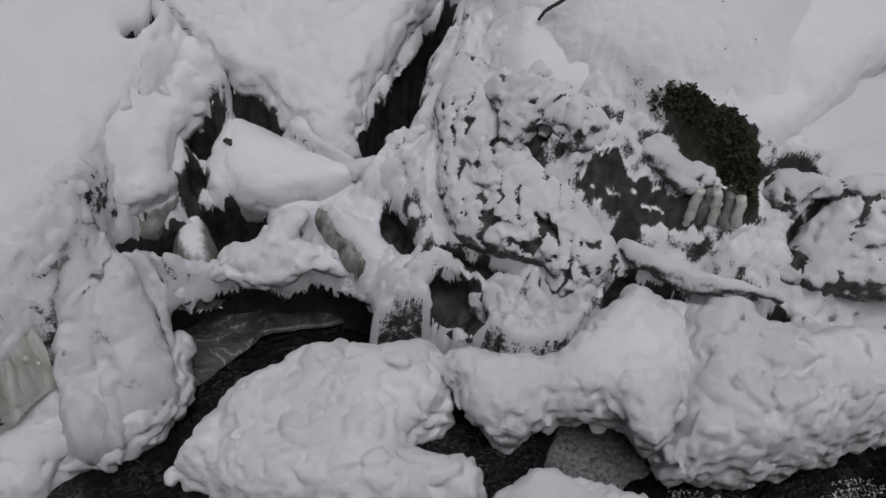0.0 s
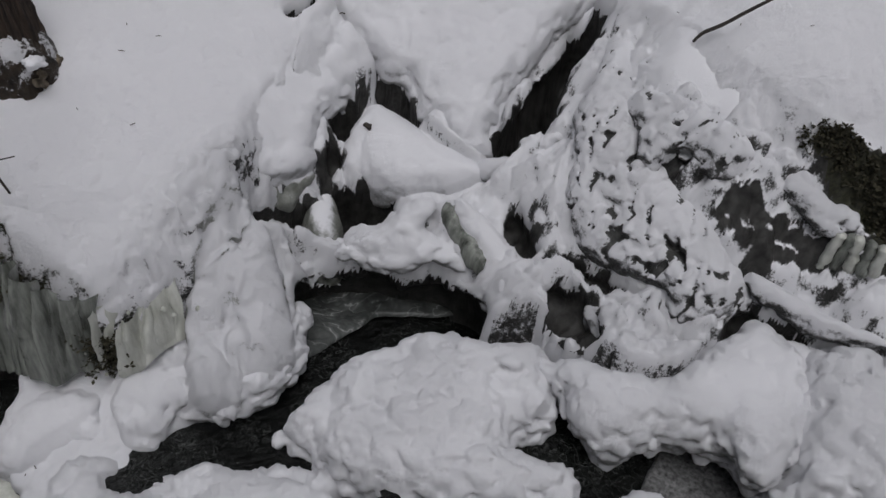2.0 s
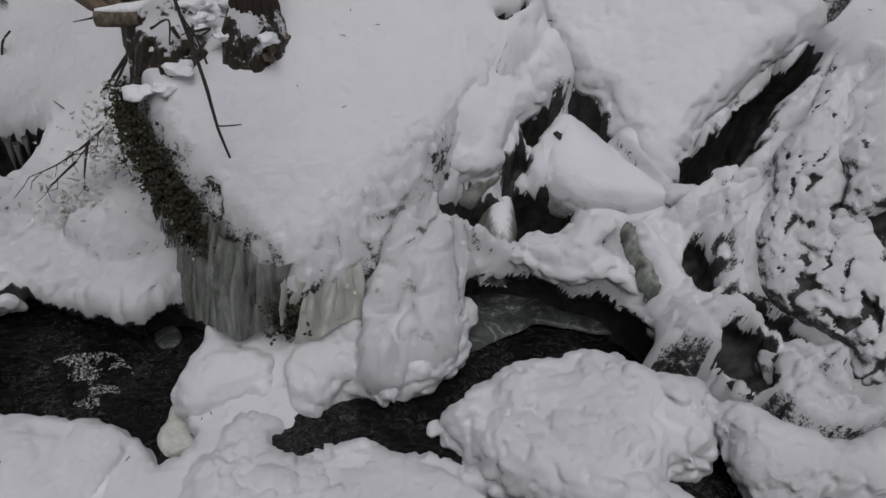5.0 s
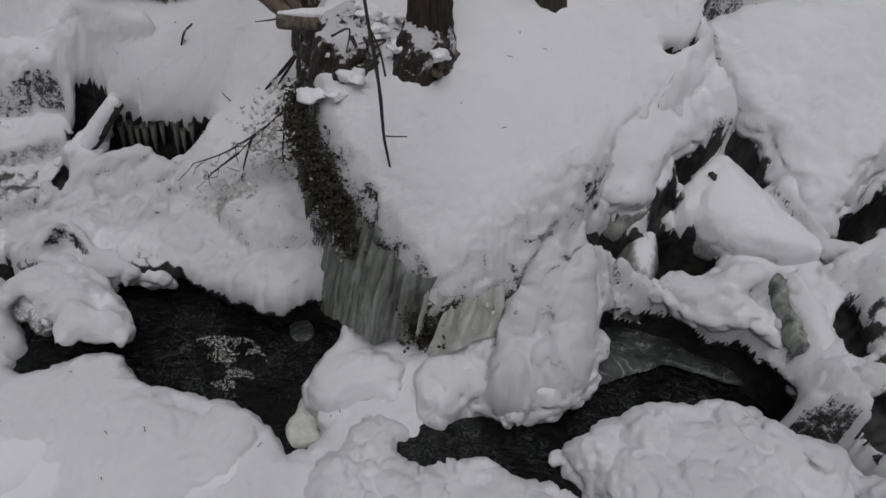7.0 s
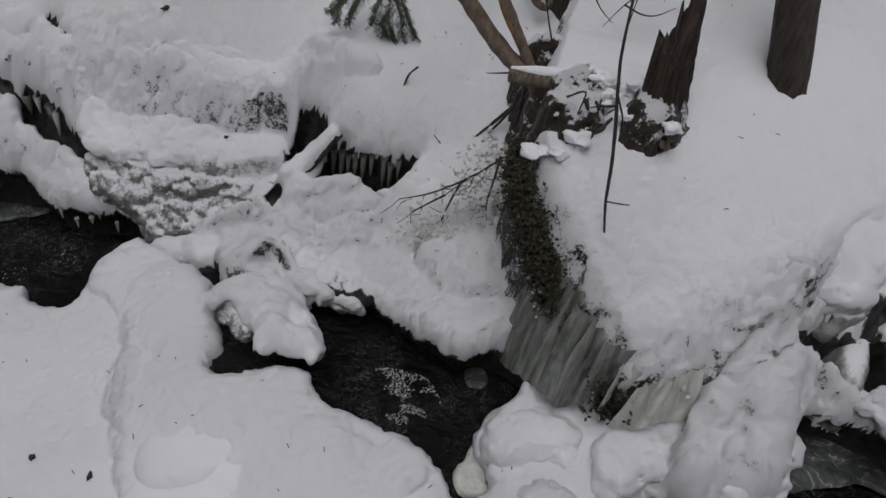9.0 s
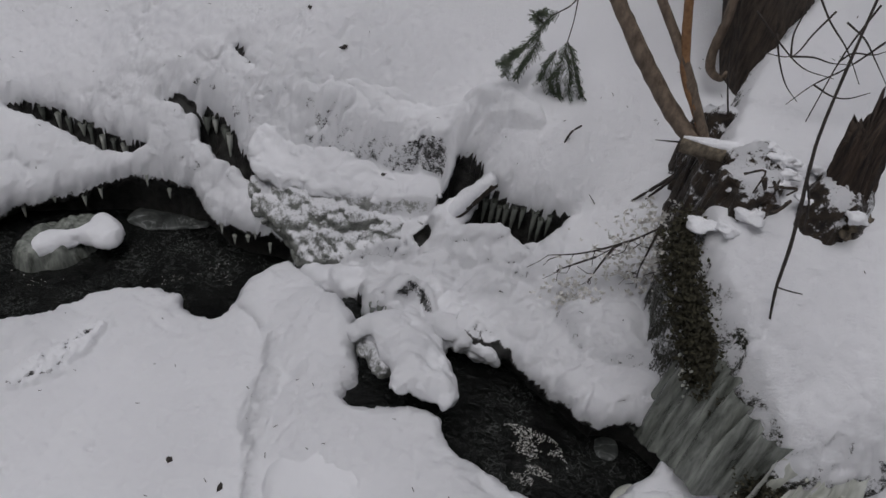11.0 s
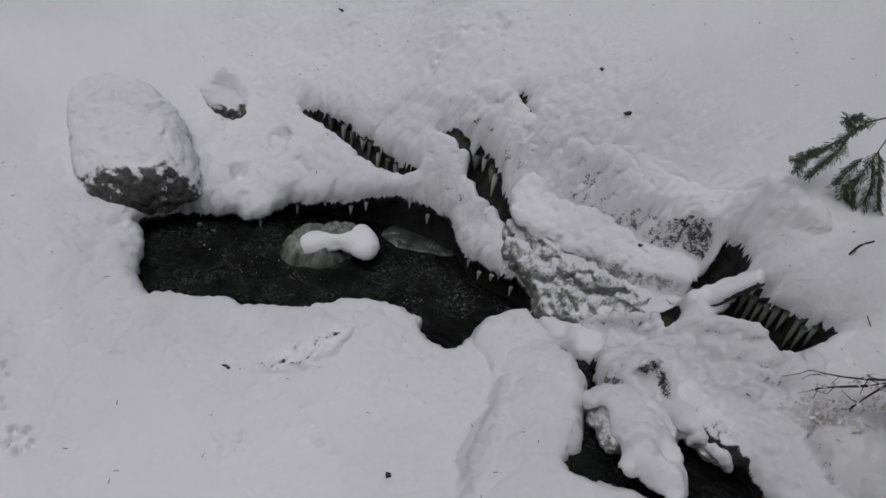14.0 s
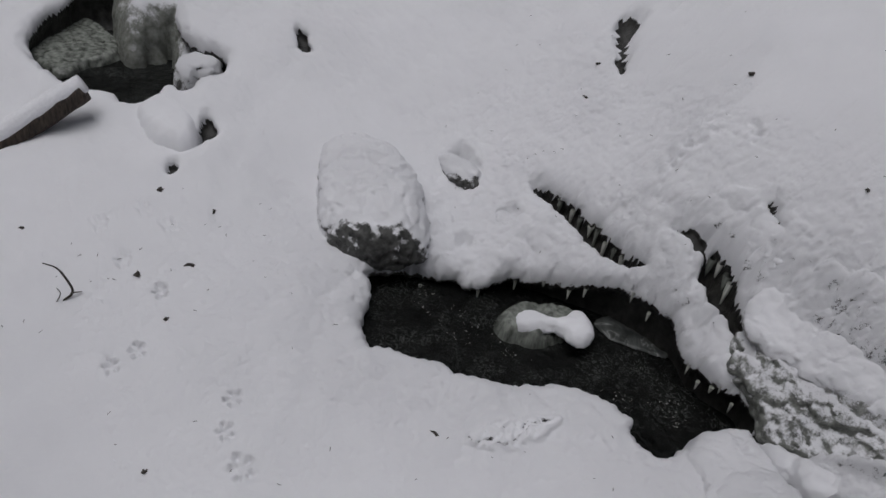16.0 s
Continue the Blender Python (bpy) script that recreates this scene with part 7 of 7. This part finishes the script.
def flecks(name, outline, n, z, size, mat, label, seed):
    rng = np.random.default_rng(seed)
    p = np.array(outline)
    lo, hi = p.min(0), p.max(0)
    xy = rng.uniform(lo, hi, (n * 4, 2))
    drift = rough(xy[:, 0] * 1.0, xy[:, 1] * 2.0, 0.07)
    xy = xy[(depth_in(outline, xy[:, 0], xy[:, 1]) > 0) & (drift > 0.0)][:n]
    spots = [(x, y, z, size * rng.uniform(0.4, 1.3)) for x, y in xy]
    def chip(k, x, y, z, s):
        r = np.random.default_rng(5000 + k)
        a = r.uniform(0, 6.28, 5)
        a.sort()
        ring = [(x + s * math.cos(t) * r.uniform(0.5, 1), y + s * math.sin(t) * r.uniform(0.5, 1), z + r.uniform(0, 0.002)) for t in a]
        return ring + [(x, y, z + 0.003)], [(i, (i + 1) % 5, 5) for i in range(5)]
    return scatter_stuff(name, spots, chip, mat, label, "slush")


flecks("slush", [
    (1.36, 0.255), (1.49, 0.194), (1.62, 0.089), (1.85, 0.026), (1.85, -0.064), (1.63, -0.029), (1.31, 0.169),
], 1700, 0.259, 0.0026, FROST, "grainy white slush floating on the pond", 1)
flecks("slush", [(-0.206, 1.18), (-0.06, 1.2), (0.003, 1.12), (-0, 1.02), (-0.118, 1.03), (-0.179, 1.1)], 700, 0.053, 0.0022, FROST, "foam and ice grains on running water", 2)
flecks("slush", [
    (-1.99, 1.03), (-1.94, 1.16), (-1.71, 1.17), (-1.49, 1.22), (-1.27, 1.36), (-1.1, 1.58), (-1.05, 1.37), (-1.45, 1.28),
    (-1.71, 1.03),
], 500, -0.105, 0.002, FROST, "specks of foam on the lower pool", 3)

# ---- litter on the snow
def bark_flake(x, y, s, seed):
    z = top_at(x, y)
    ob = mesh_part("bark_flake", *blob_mesh((0, 0, 0), (s, s * 0.6, s * 0.35), seed, 5, 7, 0.5), TWIG)
    ob.location, ob.rotation_euler = (x, y, z + s * 0.15), (0, 0, seed * 1.3)
    return tagged(ob, "dark flake of bark lying on the snow", "bark flake", "bark flakes on the snow")


FLAKES = [
    (-2.35, 0.291), (-2.18, 0.307), (-2.46, 0.589), (-2.3, 0.434), (-1.83, 0.0904), (-1.46, 0.776), (-1.64, 2.08), (-2.08, 1.84),
    (-2.69, 0.0636), (-2.61, 0.474), (-2.47, 0.451), (-1.11, 1.92), (-2.07, 2.2), (-2.14, 1.94),
] + [(-0.915, 0.836), (-0.97, 1.87), (-0.75, 0.802), (-0.751, 1.7)] + [(1.01, 1.33), (1.55, 0.508), (1.36, 0.503)]
for k, (x, y) in enumerate(FLAKES):
    bark_flake(x, y, 0.011 if k % 3 else 0.015, k)
rng_lit = np.random.default_rng(41)
needles = []
while len(needles) < 420:
    x, y = rng_lit.uniform(-2.6, 2.0), rng_lit.uniform(-0.1, 2.6)
    i, j = np.searchsorted(XS, x), np.searchsorted(YS, y)
    if BARE_OR_SHADE[i, j] < 0.1:
        needles.append((x, y, float(H[i, j]) + 0.002, rng_lit.uniform(0.003, 0.008)))


def needle_bit(k, x, y, z, s):
    r = np.random.default_rng(9000 + k)
    a = r.uniform(0, 3.14)
    d, w = np.array((math.cos(a), math.sin(a), r.uniform(-0.1, 0.2))) * s, np.array((-math.sin(a), math.cos(a), 0)) * 0.0009
    p = np.array((x, y, z))
    return [p - d - w, p + d - w, p + d + w, p - d + w, p + np.array((0, 0, 0.0015))], [(0, 1, 4), (1, 2, 4), (2, 3, 4), (3, 0, 4)]


scatter_stuff("needle_litter", needles, needle_bit, TWIG, "fallen conifer needles sprinkled over the snow", "needles")


# ---- roots, litter and snow clumps at the head of the cliff
def root_tangle():
    c = ROOTS[0]
    root = empty("root_tangle", c, "dark tangled roots and bark clumped with snow", "roots")
    rng = np.random.default_rng(91)
    for k in range(9):
        a = np.array(ROOTS[rng.integers(len(ROOTS))]) + rng.normal(size=3) * (0.024, 0.02, 0.01)
        b = a + rng.normal(size=3) * (0.03, 0.03, 0.02) + np.array((0, -0.015, -0.02))
        r = rng.uniform(0.002, 0.005)
        under(root, mesh_part("root", *tube_mesh(curve_points([a, (a + b) / 2 + rng.normal(size=3) * 0.02, b], 4), [r, r * 0.5], 8, 0.3, 500 + k), ROTTEN if k % 5 == 0 else BARK_DARK))
    for k in range(14):
        x, y = np.array(ROOT_MASS[rng.integers(2, 8)]) + rng.normal(size=2) * 0.025 + (-0.015, 0.015)
        a = np.array((x, y, float(block_height(x, y)) + 0.035))
        s = rng.uniform(0.01, 0.022)
        v, f = clump_mesh(a, (s * 1.3, s * 1.1, s * 0.6), 600 + k)
        under(root, mesh_part("snow_clump", v, f, SNOWY, None, "rounded clump of snow"))


ROOTS = [(0.081, 1.407, 0.783), (0.129, 1.408, 0.721), (0.174, 1.408, 0.752), (0.083, 1.407, 0.675), (0.126, 1.408, 0.787), (0.191, 1.408, 0.685), (0.255, 1.409, 0.648), (0.218, 1.408, 0.796), (0.163, 1.408, 0.646)]
root_tangle()
